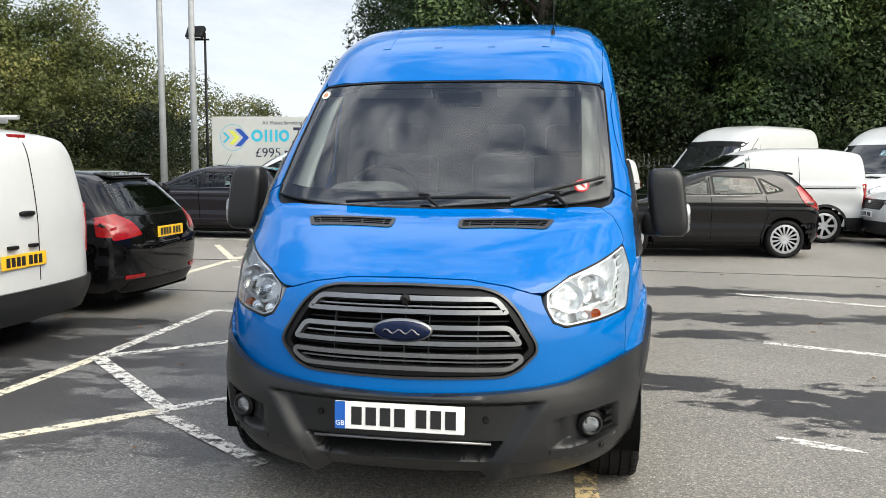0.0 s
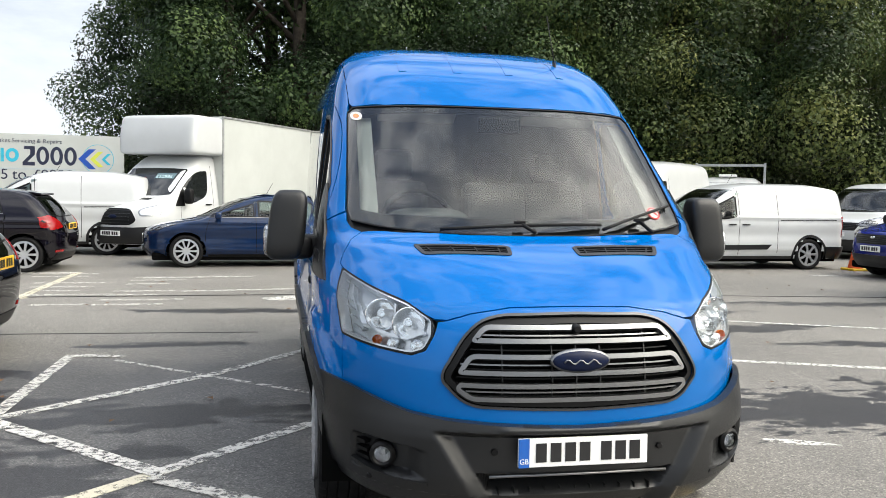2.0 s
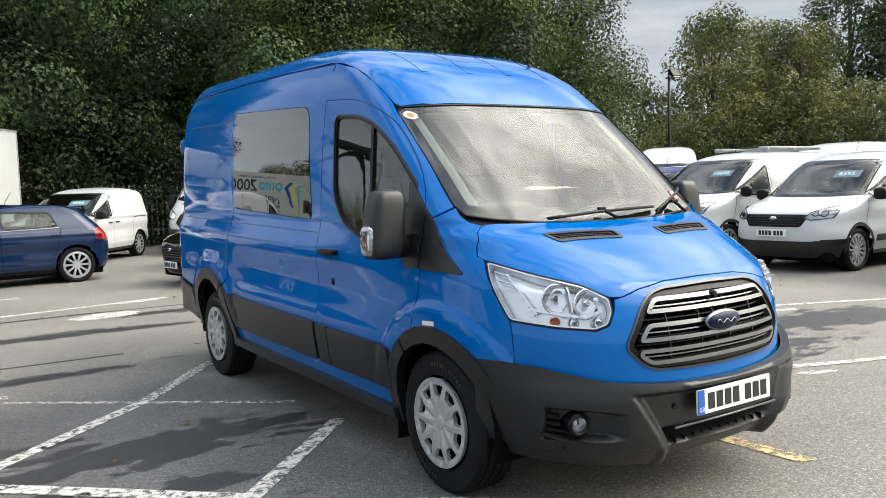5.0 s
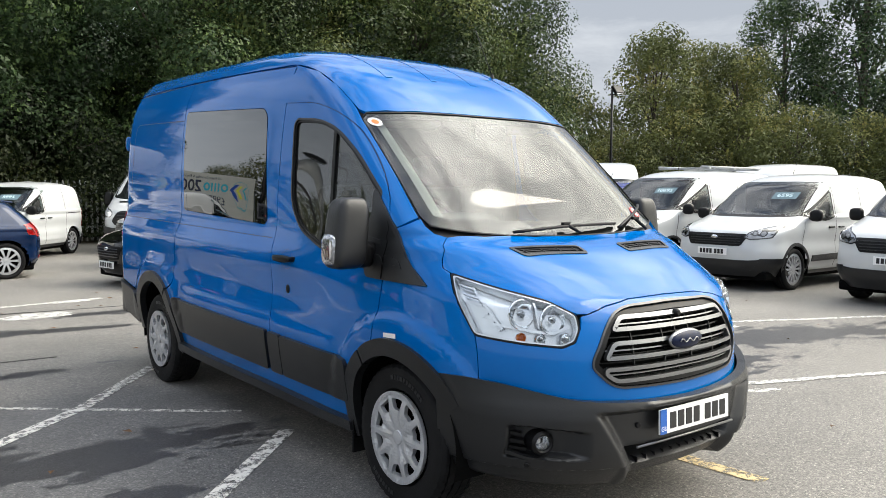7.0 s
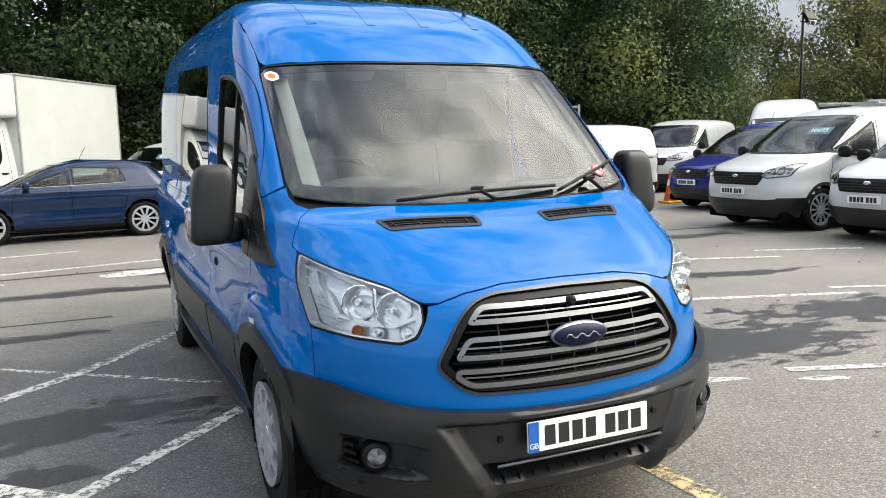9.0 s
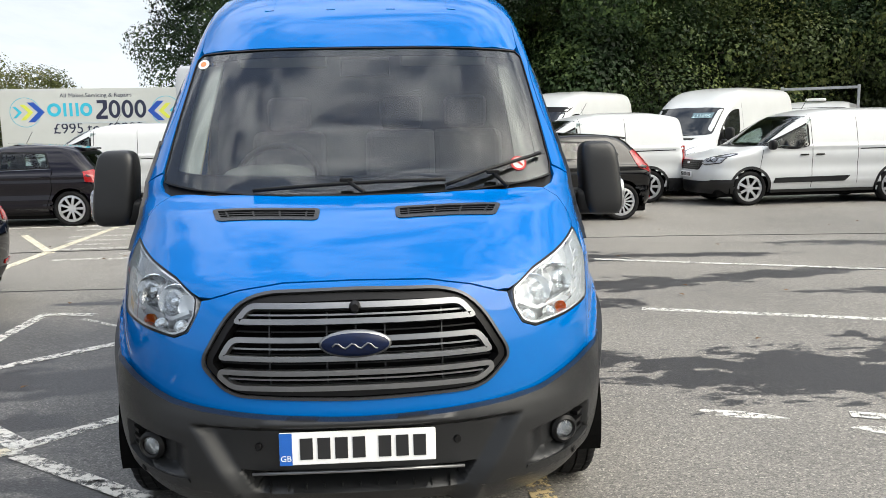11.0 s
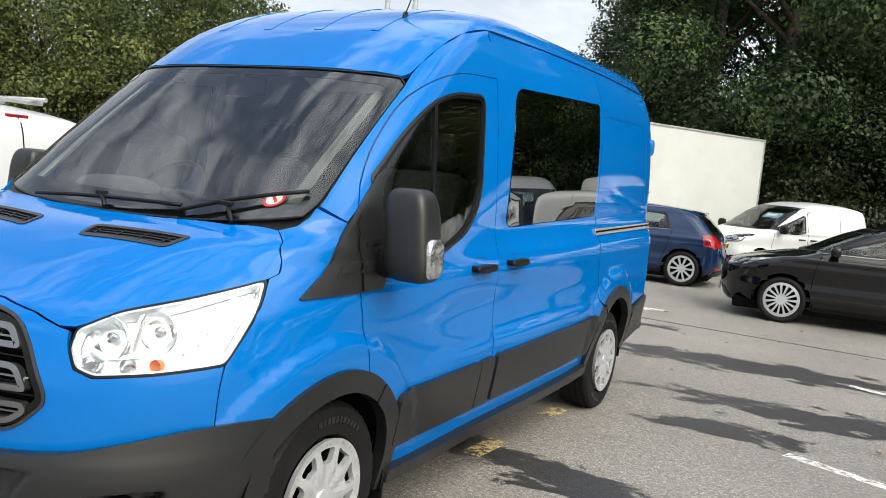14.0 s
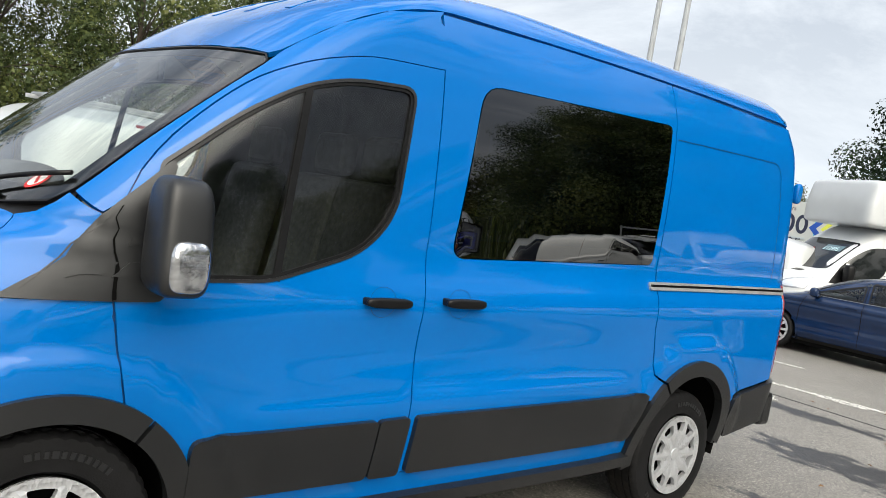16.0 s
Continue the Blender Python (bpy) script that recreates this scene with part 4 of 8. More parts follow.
# ---- parked vehicles ----
def body_mesh(shell, z0, arches, arch_r, nz=26, side_holes=(), front_hole=None, back_hole=None):
    """The whole skin of a vehicle from its sill to the roof, with the wheel openings cut out."""
    zt = shell.top
    zs = np.unique(np.concatenate([np.linspace(z0, zt * 0.86, nz), zt - (zt * 0.14) * np.linspace(1, 0, 14) ** 2]))
    th = np.linspace(0, math.pi / 2, 15)
    rows, norms = [], []
    for z in zs:
        zz = np.full(15, min(z, zt - 2e-4))
        w, d, n0, t0 = shell.half(zz), shell.d(zz), shell.nose(zz), shell.tail(zz)
        xf, yf = w * np.sin(th) ** (2 / shell.p(zz)), n0 + d * (1 - np.cos(th) ** (2 / shell.q(zz)))
        ya, yb = yf[-1], (t0 - shell.td)[0]
        n_side = 34
        ys = np.linspace(min(ya, yb - 0.01), yb, n_side)[1:-1]
        xr, yr = w * np.sin(th) ** (2 / shell.p(zz)), t0 - shell.td * (1 - np.cos(th) ** (2 / 3.0))
        x = np.concatenate([xf, np.full(len(ys), w[0]), xr[::-1]])
        y = np.concatenate([np.minimum(yf, yb), ys, yr[::-1]])
        rows.append(np.column_stack([x, y, np.full(len(x), zz[0])]))
    P = np.array(rows)
    for cy, cz in arches:
        d = np.hypot(P[..., 1] - cy, P[..., 2] - cz)
        snap = (np.abs(d - arch_r) < 0.035) & (P[..., 0] > 0.5 * shell.half(0.5))
        k = np.where(snap, arch_r / np.maximum(d, 1e-6), 1)
        P[..., 1], P[..., 2] = cy + (P[..., 1] - cy) * k, np.maximum(cz + (P[..., 2] - cz) * k, z0)
        sx = shell.side_x(P[..., 1], P[..., 2])
        P[..., 0] = np.where(snap, sx, P[..., 0])
    nl, nr = P.shape[:2]
    P, N = shell.finish(P[..., 0], P[..., 1], P[..., 2])
    N[-1] = (0, 0, 1)
    verts, norms, faces = [], [], []
    for s in (1, -1):
        b = len(verts)
        verts += list((P * (s, 1, 1)).reshape(-1, 3))
        norms += list((N * (s, 1, 1)).reshape(-1, 3))
        for i in range(nl - 1):
            for j in range(nr - 1):
                q = [i * nr + j, i * nr + j + 1, (i + 1) * nr + j + 1, (i + 1) * nr + j]
                c = P.reshape(-1, 3)[q]
                mid = c.mean(0)[None]
                if any(inside(c[:, 1:], np.array(h)).all() for h in side_holes) and c[:, 0].mean() > 0.3:
                    continue
                if front_hole is not None and mid[0, 1] < shell.mid and inside(c[:, ::2], front_hole).all():
                    continue
                if back_hole is not None and mid[0, 1] > shell.mid and inside(c[:, ::2], back_hole).all():
                    continue
                if any(all(math.hypot(v[1] - cy, v[2] - cz) < arch_r + 0.004 for v in c) for cy, cz in arches) and c[:, 0].mean() > 0.4:
                    continue
                faces.append([b + k for k in (q if s > 0 else q[::-1])])
    return mesh_of("body", verts, faces, norms)


HATCH = dict(nose=[(.12, .10), (.25, .02), (.40, 0), (.47, .03), (.53, .14), (.585, .42), (.64, .80), (.665, .98), (.75, 1.24), (.90, 1.72), (.95, 1.98), (.985, 2.3), (1.0, 2.7)],
             half=[(.12, .84), (.22, .95), (.40, .99), (.52, 1.0), (.60, .975), (.66, .93), (.78, .83), (.90, .71), (.945, .645), (.975, .53), (.992, .33), (1.0, 0)],
             tail=[(.12, -.10), (.28, -.02), (.42, 0), (.55, -.03), (.64, -.10), (.80, -.30), (.905, -.47), (.95, -.66), (1.0, -1.6)])
CARGO = dict(nose=[(.11, .12), (.20, .03), (.33, 0), (.45, .03), (.50, .10), (.545, .38), (.59, .75), (.615, .90), (.70, 1.17), (.90, 1.76), (.945, 2.0), (.98, 2.3), (1.0, 2.8)],
             half=[(.11, .88), (.20, .96), (.36, 1.0), (.50, 1.0), (.58, .985), (.75, .93), (.88, .865), (.935, .80), (.97, .68), (.99, .44), (1.0, 0)],
             tail=[(.11, -.06), (.25, 0), (.50, 0), (.80, -.05), (.92, -.12), (1.0, -.8)])


def crease(height):
    """Pressed lines along a car's flank."""
    def swell(y, z):
        k = z / height
        return 0.022 * np.exp(-((k - 0.60) / 0.020) ** 2) - 0.022 * np.exp(-((k - 0.40) / 0.07) ** 2) + 0.012 * np.exp(-((k - 0.24) / 0.025) ** 2)
    return swell


def car_shell(prof, length, width, height, stretch=1.0):
    sc = lambda k, v: [(z * height, y * stretch if v == "n" else y * width / 2 if v == "w" else length + y) for z, y in prof[k]]
    return Shell(sc("nose", "n"), sc("half", "w"), sc("tail", "t"), depth=[(0.1, 0.62), (0.62 * height, 0.62), (0.70 * height, 0.55), (height, 0.6)], p=2.8,
                 q=[(0.1, 2.3), (0.5 * height, 2.4), (0.68 * height, 3.6), (height, 3.2)], tail_depth=0.34, swell=crease(height))


def plate(parent, at, m, yellow=False, blue=False):
    """A number plate with bars in place of its characters."""
    p = part("number_plate", box_bm((0.52, 0.012, 0.111), (0, 0, 0), 0.004), PLATE_Y if yellow else PLATE_W, parent, "", m)
    x = -0.215 if not blue else -0.19
    bar = once(("plate_bar",), lambda: mesh_from(box_bm((0.042, 0.004, 0.072), (0, 0, 0))))
    for i in range(7):
        part("plate_bar", bar, INK, p, "", pose(x + 0.02, -0.007, 0))
        x += 0.058 if i != 3 else 0.086
    if blue:
        part("plate_band", box_bm((0.042, 0.004, 0.109), (-0.238, -0.0065, 0)), PLATE_BLUE, p)
    return p


def parked(name, label, category, m, kind, length, width, height, base, paint, fa=0.82, tyre=0.31, spokes=10, fat=0.45, cladding=False, doors=2,
           wheel_mat=None, price="", rack=False, yellow=True, tall=False, group=""):
    """A parked car or small van, nose towards its own -y."""
    car = thing(name, label, category, m, group)
    van = kind == "cargo"
    sh = car_shell(CARGO if van else HATCH, length, width, height)
    H, wd = height, width / 2
    arches = [(fa, tyre), (fa + base, tyre)]
    ar = tyre + 0.055
    z0 = 0.205 if not van else 0.24
    sh.mid = length * 0.5
    half = lambda k: float(sh.half(k * H))
    belt, top = (0.665, 0.905) if not van else (0.60, 0.90)

    def pane_outline(w0, w1, za, zb):
        h = [(0, za), (w0 * 0.6, za + 0.003), (w0, za + 0.02), (w1, zb - 0.012), (w1 * 0.6, zb), (0, zb)]
        return np.array([(x, z) for x, z in h] + [(-x, z) for x, z in h[::-1]][1:-1])
    ws_o = pane_outline(half(belt + 0.02) * 0.90, half(top) * 0.90, (belt + 0.012) * H, (top + 0.01) * H)
    rw_o = pane_outline(half(0.70) * 0.82, half(0.88) * 0.78, 0.66 * H, 0.885 * H)
    yb = float(sh.nose(np.array(belt * H))) + 0.30
    yt = float(sh.nose(np.array(top * H))) + 0.30
    zb, zt = (belt + 0.012) * H, (top - 0.012) * H
    if not van:
        e1, e2 = fa + base * 0.52, length - (0.94 if doors < 3 else 1.04)
        panes = [[(yb, zb), (e1 - 0.04, zb + 0.01), (e1 - 0.06, zt), (yt + 0.12, zt - 0.02)], [(e1 + 0.05, zb + 0.01), (e2, zb + 0.03), (e2 - 0.10, zt - 0.03), (e1 + 0.03, zt)]]
        if doors > 2:
            panes.append([(e2 + 0.06, zb + 0.035), (e2 + 0.34, zb + 0.09), (e2 + 0.02, zt - 0.06), (e2 - 0.03, zt - 0.05)])
    else:
        e1 = fa + 1.16
        panes = [[(yb + 0.02, zb + 0.01), (e1 - 0.30, zb - 0.05), (e1, zb), (e1 - 0.02, zt), (yt + 0.10, zt - 0.02)]]
    grow = 0.012
    part("body", body_mesh(sh, z0, arches, ar, 34, [inset(p, -grow) for p in panes], inset(ws_o, -grow), None if van else inset(rw_o, -grow)), paint, car)
    # cabin
    part("dashboard", box_bm((width * 0.74, 0.45, 0.22), (0, yb + 0.05, (belt - 0.05) * H), 0.06, 3), TRIM, car)
    part("cabin_floor", box_bm((width * 0.80, length * 0.6, 0.05), (0, length * 0.5, 0.34), 0.01), TRIM, car)
    for sx in (-1, 1):
        for row in range(1 if van else 2):
            ys = fa + 1.05 + 0.85 * row
            seat = part("seat", box_bm((0.46, 0.48, 0.16), (sx * width * 0.21, ys - 0.2, 0.50), 0.05), FABRIC, car)
            part("backrest", box_bm((0.44, 0.13, 0.60), (sx * width * 0.21, ys + 0.08, 0.55 + 0.30 + (0.1 if van else 0)), 0.05, m=pose(0, 0, 0, -12, 0, 0)), FABRIC, seat)
            part("headrest", box_bm((0.24, 0.09, 0.17), (sx * width * 0.21, ys + 0.17, 1.20 + (0.14 if van else 0)), 0.04), FABRIC, seat)
    if van:
        part("bulkhead", box_bm((width * 0.84, 0.03, H * 0.66), (0, e1 + 0.12, H * 0.55), 0.01), TRIM, car)
    part("underbody", box_bm((width * 0.86, length * 0.9, 0.14), (0, length / 2, z0 + 0.0), 0.03), DARK, car)
    def pane(at, o, nm):
        panel(nm + "_surround", at(0.003), inset(o, -0.015), BLACK, car, [inset(o, 0.055)], step=0.12, depth=0.0)
        return panel(nm, at(0.006), inset(o, 0.0), CARGLASS, car, step=0.10, depth=0.0)
    ws = pane(sh.front, ws_o, "windscreen")
    if not van:
        pane(sh.back, rw_o, "rear_window")
    elif yellow:
        stripe("door_gap", sh.back(0.002), [(0, 0.30 * H), (0, 0.6 * H), (0, 0.93 * H)], 0.012, DARK, car, depth=0)
    # side glass
    for s in (1, -1):
        sd = sh.side(s, 0.004)
        for o in panes:
            o = rounded(o, 0.03)
            panel("side_window", sd, o, CARGLASS, car, step=0.12, depth=0.0)
            panel("window_frame", sh.side(s, 0.005), inset(o, -0.014), BLACK, car, [inset(o, 0.022 if van else 0.014)], step=0.12, depth=0.0)
        if not van:
            lines = [[(yb - 0.12, 0.32 * H), (yb - 0.10, 0.50 * H), (yb - 0.02, belt * H)], [(e1, 0.20 * H), (e1, 0.5 * H), (e1 - 0.02, zt)],
                     [(fa + base - 0.42, 0.22 * H), (fa + base - 0.30, 0.45 * H), (e2 + 0.05, zb)]]
            stripe("window_trim", sh.side(s, 0.006), [(yb - 0.05, zb - 0.012), (e1, zb - 0.004), (e2 + 0.02, zb + 0.018)], 0.008, CHROME, car)
            handles = [e1 - 0.16, e2 - 0.05]
            zh = 0.60 * H
        else:
            lines = [[(yb - 0.05, 0.25 * H), (yb - 0.04, 0.45 * H), (yb, belt * H)], [(e1 + 0.07, 0.18 * H), (e1 + 0.07, 0.5 * H), (e1 + 0.05, 0.93 * H)],
                     [(e1 + 1.0, 0.20 * H), (e1 + 1.0, 0.5 * H), (e1 + 0.98, 0.93 * H)]]
            stripe("slide_rail", sh.side(s, 0.004), [(e1 + 1.05, 0.57 * H), (length - 0.9, 0.575 * H), (length - 0.35, 0.58 * H)], 0.02, DARK, car)
            handles = [e1 - 0.10, e1 + 0.22]
            zh = 0.52 * H
            if cladding:
                panel("side_moulding", sh.side(s, 0.014), rounded([(fa + tyre + 0.12, 0.235 * H), (e1 + 0.75, 0.24 * H), (e1 + 0.86, 0.295 * H), (fa + tyre + 0.16, 0.285 * H)], 0.02), PLASTIC, car, depth=0.014)
        for l in lines:
            stripe("door_gap", sh.side(s, 0.002), l, 0.010, DARK, car, depth=0)
        for y in handles:
            x = float(sh.side_x(np.array(y), np.array(zh)))
            part("door_handle", box_bm((0.03, 0.17, 0.028), (s * (x + 0.012), y, zh), 0.009), BLACK if van else paint, car)
        # mirror
        ym = yb + 0.14
        xm = float(sh.side_x(np.array(ym), np.array(belt * H)))
        mir = part("door_mirror", blob_bm((0.20, 0.13, 0.15 if not van else 0.19), (s * (xm + 0.13), ym - 0.02, belt * H + 0.05), 3), BLACK if van else paint, car)
        part("mirror_stalk", box_bm((0.12, 0.06, 0.04), (s * (xm + 0.02), ym, belt * H + 0.0), 0.01), BLACK, car)
        # wheel arch lips, wheels
        for cy, cz in arches:
            t = np.linspace(-0.25, math.pi + 0.25, 22)
            lip = [(cy + math.cos(a) * (ar + 0.012), cz + math.sin(a) * (ar + 0.012)) for a in t]
            lip = [(y, max(z, z0 + 0.01)) for y, z in lip]
            stripe("wheel_arch", sh.side(s, 0.006), lip, 0.050 if van and cladding else 0.034, PLASTIC if van and cladding else paint, car, depth=0.03)
            part("arch_liner", once(("liner", ar), lambda: liner_mesh(ar + 0.02, 0.28)), DARK, car, "", pose(s * (wd - 0.03), cy, cz, 0, 0, 0 if s > 0 else 180))
            wheel(car, s * (wd - 0.135), cy, tyre, s, tyre, 0.21, tyre * 0.755, spokes, fat, wheel_mat)
        # lamps
        zl, zh2 = (0.475, 0.58) if not van else (0.425, 0.545)
        x0, x1 = wd * 0.52, wd * 0.945
        lamp = [(x0, (zl + 0.02) * H), (x0 + 0.10, zl * H), (x1 - 0.03, (zl + 0.02) * H), (x1, (zh2 - 0.005) * H), (x1 - 0.10, zh2 * H), (x0 + 0.06, (zh2 - 0.055) * H)]
        lo = rounded([(s * x, z) for x, z in lamp], 0.03)
        hl = panel("headlamp", sh.front(0.006), lo, LAMP_DARK, car, step=0.06, depth=0.02)
        panel("lamp_reflector", sh.front(0.008), inset(lo, 0.016), LAMP_CLEAR, hl, step=0.06, depth=0.0)
        xm_, zm_ = (x0 + x1) / 2, (zl + zh2) / 2 * H
        for dx, rr in ((-0.045, 0.036), (0.055, 0.044)):
            o = [(s * (xm_ + dx) + rr * math.cos(t), zm_ - 0.012 + rr * math.sin(t)) for t in np.linspace(0, 2 * math.pi, 18, endpoint=False)]
            b_ = panel("lamp_bowl", sh.front(0.011), o, LAMP_DARK, hl, step=0.05, depth=0.004)
            o = [(s * (xm_ + dx) + rr * 0.66 * math.cos(t), zm_ - 0.012 + rr * 0.66 * math.sin(t)) for t in np.linspace(0, 2 * math.pi, 18, endpoint=False)]
            panel("bulb", sh.front(0.014), o, CHROME, hl, step=0.05, depth=0.002)
        if van:
            tl = [(wd * 0.86, 0.38 * H), (wd * 0.965, 0.38 * H), (wd * 0.965, 0.62 * H), (wd * 0.89, 0.62 * H)]
        else:
            tl = [(wd * 0.58, 0.53 * H), (wd * 0.95, 0.50 * H), (wd * 0.945, 0.65 * H), (wd * 0.80, 0.675 * H), (wd * 0.66, 0.62 * H)]
            if tall:
                tl = [(wd * 0.80, 0.55 * H), (wd * 0.95, 0.53 * H), (wd * 0.86, 0.74 * H), (wd * 0.78, 0.76 * H)]
        panel("tail_lamp", sh.back(0.008), rounded([(s * x, z) for x, z in tl], 0.025), RED, car, step=0.06, depth=0.02)
        st = ([(length - 0.40, 0.60 * H), (length - 0.12, 0.52 * H), (length - 0.20, 0.66 * H), (length - 0.40, 0.79 * H), (length - 0.50, 0.77 * H)] if tall else [(length - 0.32, 0.53 * H), (length - 0.13, 0.52 * H), (length - 0.22, 0.66 * H), (length - 0.36, 0.65 * H)]) if not van else \
             [(length - 0.17, 0.38 * H), (length - 0.10, 0.38 * H), (length - 0.12, 0.62 * H), (length - 0.18, 0.62 * H)]
        panel("tail_lamp", sh.side(s, 0.008), rounded(st, 0.02), RED, car, step=0.06, depth=0.02)
    # grille, bumpers, plates
    gz0, gz1, gw = (0.30, 0.44, 0.50) if not van else (0.375, 0.475, 0.60)
    gw *= wd
    go = rounded([(-gw * 0.8, gz0 * H), (gw * 0.8, gz0 * H), (gw, gz1 * H - 0.02), (gw * 0.9, gz1 * H), (-gw * 0.9, gz1 * H), (-gw, gz1 * H - 0.02)], 0.03)
    gr = panel("grille", sh.front(0.006), go, BLACK, car, step=0.08, depth=0.02)
    for i in range(4):
        z = (gz0 + (gz1 - gz0) * (i + 1) / 5) * H
        stripe("grille_bar", sh.front(0.014), [(-gw * 0.8, z), (0, z), (gw * 0.8, z)], 0.012, CHROME if not van else PLASTIC, gr, depth=0.008)
    part("badge", blob_bm((0.13, 0.03, 0.06), (0, float(sh.nose(np.array((gz1 - 0.02) * H))) - 0.012, (gz1 - 0.03) * H), 2.2, 16, 8), BRIGHT, car)
    if van:
        bz = 0.275
        o = [(-wd * 0.95, z0 - 0.004), (wd * 0.95, z0 - 0.004), (wd * 0.955, bz * H), (wd * 0.6, bz * H - 0.03), (-wd * 0.6, bz * H - 0.03), (-wd * 0.955, bz * H)]
        panel("front_bumper", sh.front(0.012), rounded(o, 0.03), PLASTIC, car, step=0.07, depth=0.02)
        panel("rear_bumper", sh.back(0.03), rounded([(-wd * 0.97, z0), (wd * 0.97, z0), (wd * 0.97, 0.27 * H), (-wd * 0.97, 0.27 * H)], 0.03), PLASTIC, car, step=0.07, depth=0.04)
        for s in (1, -1):
            panel("front_bumper", sh.side(s, 0.012), [(0.13, z0 - 0.004), (fa - ar + 0.02, z0 - 0.004), (fa - ar * 0.86, bz * H), (0.16, bz * H)], PLASTIC, car, step=0.05, depth=0.02)
            panel("rear_bumper", sh.side(s, 0.03), [(fa + base + ar + 0.03, z0 + 0.02), (length - 0.12, z0 + 0.02), (length - 0.12, 0.27 * H), (fa + base + ar + 0.0, 0.27 * H)], PLASTIC, car, step=0.07, depth=0.04)
            stripe("sill", sh.side(s, 0.01), [(fa + ar + 0.03, z0 + 0.03), (fa + base * 0.5, z0 + 0.03), (fa + base - ar - 0.03, z0 + 0.03)], 0.06, PLASTIC, car)
    else:
        panel("lower_grille", sh.front(0.006), rounded([(-wd * 0.62, 0.165 * H), (wd * 0.62, 0.165 * H), (wd * 0.55, 0.255 * H), (-wd * 0.55, 0.255 * H)], 0.03), BLACK, car, step=0.08)
        panel("rear_diffuser", sh.back(0.008), rounded([(-wd * 0.8, 0.15 * H), (wd * 0.8, 0.15 * H), (wd * 0.75, 0.22 * H), (-wd * 0.75, 0.22 * H)], 0.02), BLACK, car, step=0.08)
        for s in (1, -1):
            stripe("sill", sh.side(s, 0.006), [(fa + ar + 0.03, z0 + 0.02), (fa + base * 0.5, z0 + 0.02), (fa + base - ar - 0.03, z0 + 0.02)], 0.05, BLACK, car)
            panel("reflector", sh.back(0.012), [(s * wd * 0.55, 0.24 * H), (s * wd * 0.82, 0.24 * H), (s * wd * 0.82, 0.265 * H), (s * wd * 0.55, 0.265 * H)], RED, car)
        part("spoiler", box_bm((half(0.9) * 1.28, 0.22, 0.035), (0, length - 0.53, 0.925 * H), 0.016, 3, m=pose(0, 0, 0, -8, 0, 0)), paint, car)
    zp = 0.24 * H if not van else 0.325 * H
    plate(car, None, pose(0, float(sh.nose(np.array(zp))) - 0.03, zp))
    zr = 0.535 * H if not van else 0.40 * H
    if yellow:
        plate(car, None, pose(0.20 if van else 0, float(sh.tail(np.array(zr))) + 0.014, zr, 0, 0, 180), True)
        if van:
            back_y = lambda k: float(sh.tail(np.array(k * H)))
            part("rear_handle", blob_bm((0.17, 0.05, 0.045), (0.13, back_y(0.60) + 0.012, 0.60 * H), 3, 16, 10), BLACK, car, "black rear door handle")
            part("plate_lamp", box_bm((0.10, 0.04, 0.03), (0.08, back_y(0.46) + 0.01, 0.46 * H), 0.008), BLACK, car)
            part("plate_lamp", box_bm((0.10, 0.04, 0.03), (0.32, back_y(0.46) + 0.01, 0.46 * H), 0.008), BLACK, car)
            part("brake_light", box_bm((0.20, 0.03, 0.03), (0.0, back_y(0.935) + 0.012, 0.935 * H), 0.008), RED, car, "red high-level brake light")
    # rubbing details
    part("roof_aerial", tube_bm([(0.0, yt + 0.3, H - 0.01), (0.0, yt + 0.42, H + 0.20)], 0.005, 6), BLACK, car)
    part("wiper", tube_bm([(-0.1, float(sh.nose(np.array((belt + 0.03) * H))) - 0.01, (belt + 0.02) * H), (wd * 0.55, float(sh.front_y(np.array(wd * 0.55), np.array((belt + 0.05) * H))) - 0.012, (belt + 0.05) * H)], 0.008, 6), BLACK, car)
    if price:
        za = (belt + 0.19) * H if van else (belt + 0.15) * H
        xs = wd * 0.42
        panel("price_card", sh.front(0.008), [(xs - 0.20, za - 0.055), (xs + 0.20, za - 0.055), (xs + 0.20, za + 0.055), (xs - 0.20, za + 0.055)], STICKER_C, car, depth=0)
        y, n = float(sh.front_y(np.array(xs), np.array(za))), sh.normal(np.array(xs), np.array(sh.front_y(np.array(xs), np.array(za))), np.array(za))
        tilt = math.degrees(math.atan2(-n[1], n[2]))
        me = text_mesh(price, 0.13)
        at = Vector((xs, y, za)) + Vector([float(v) for v in n]) * 0.014
        part("price", me, PRICE_INK, car, "", pose(*at, 0, 0, math.degrees(math.atan2(n[0], -n[1]))) @ pose(0, 0, 0, tilt, 0, 0) @ pose(0, -0.045, 0))
    if rack:
        for x in (-0.5, 0.5):
            part("rack_rail", tube_bm([(x, yt + 0.35, H + 0.06), (x, length - 0.5, H + 0.06)], 0.02, 8), STEEL, car)
        for k in range(3):
            y = yt + 0.5 + k * (length - yt - 1.2) / 2
            part("rack_bar", box_bm((1.2, 0.05, 0.04), (0, y, H + 0.03), 0.008), STEEL, car)
    return car


def at_wheel(wx, wy, lx, ly, rz):
    """The pose that brings a vehicle's own point (lx, ly) to (wx, wy)."""
    c, s = math.cos(radians(rz)), math.sin(radians(rz))
    return pose(wx - (lx * c - ly * s), wy - (lx * s + ly * c), 0, 0, 0, rz)


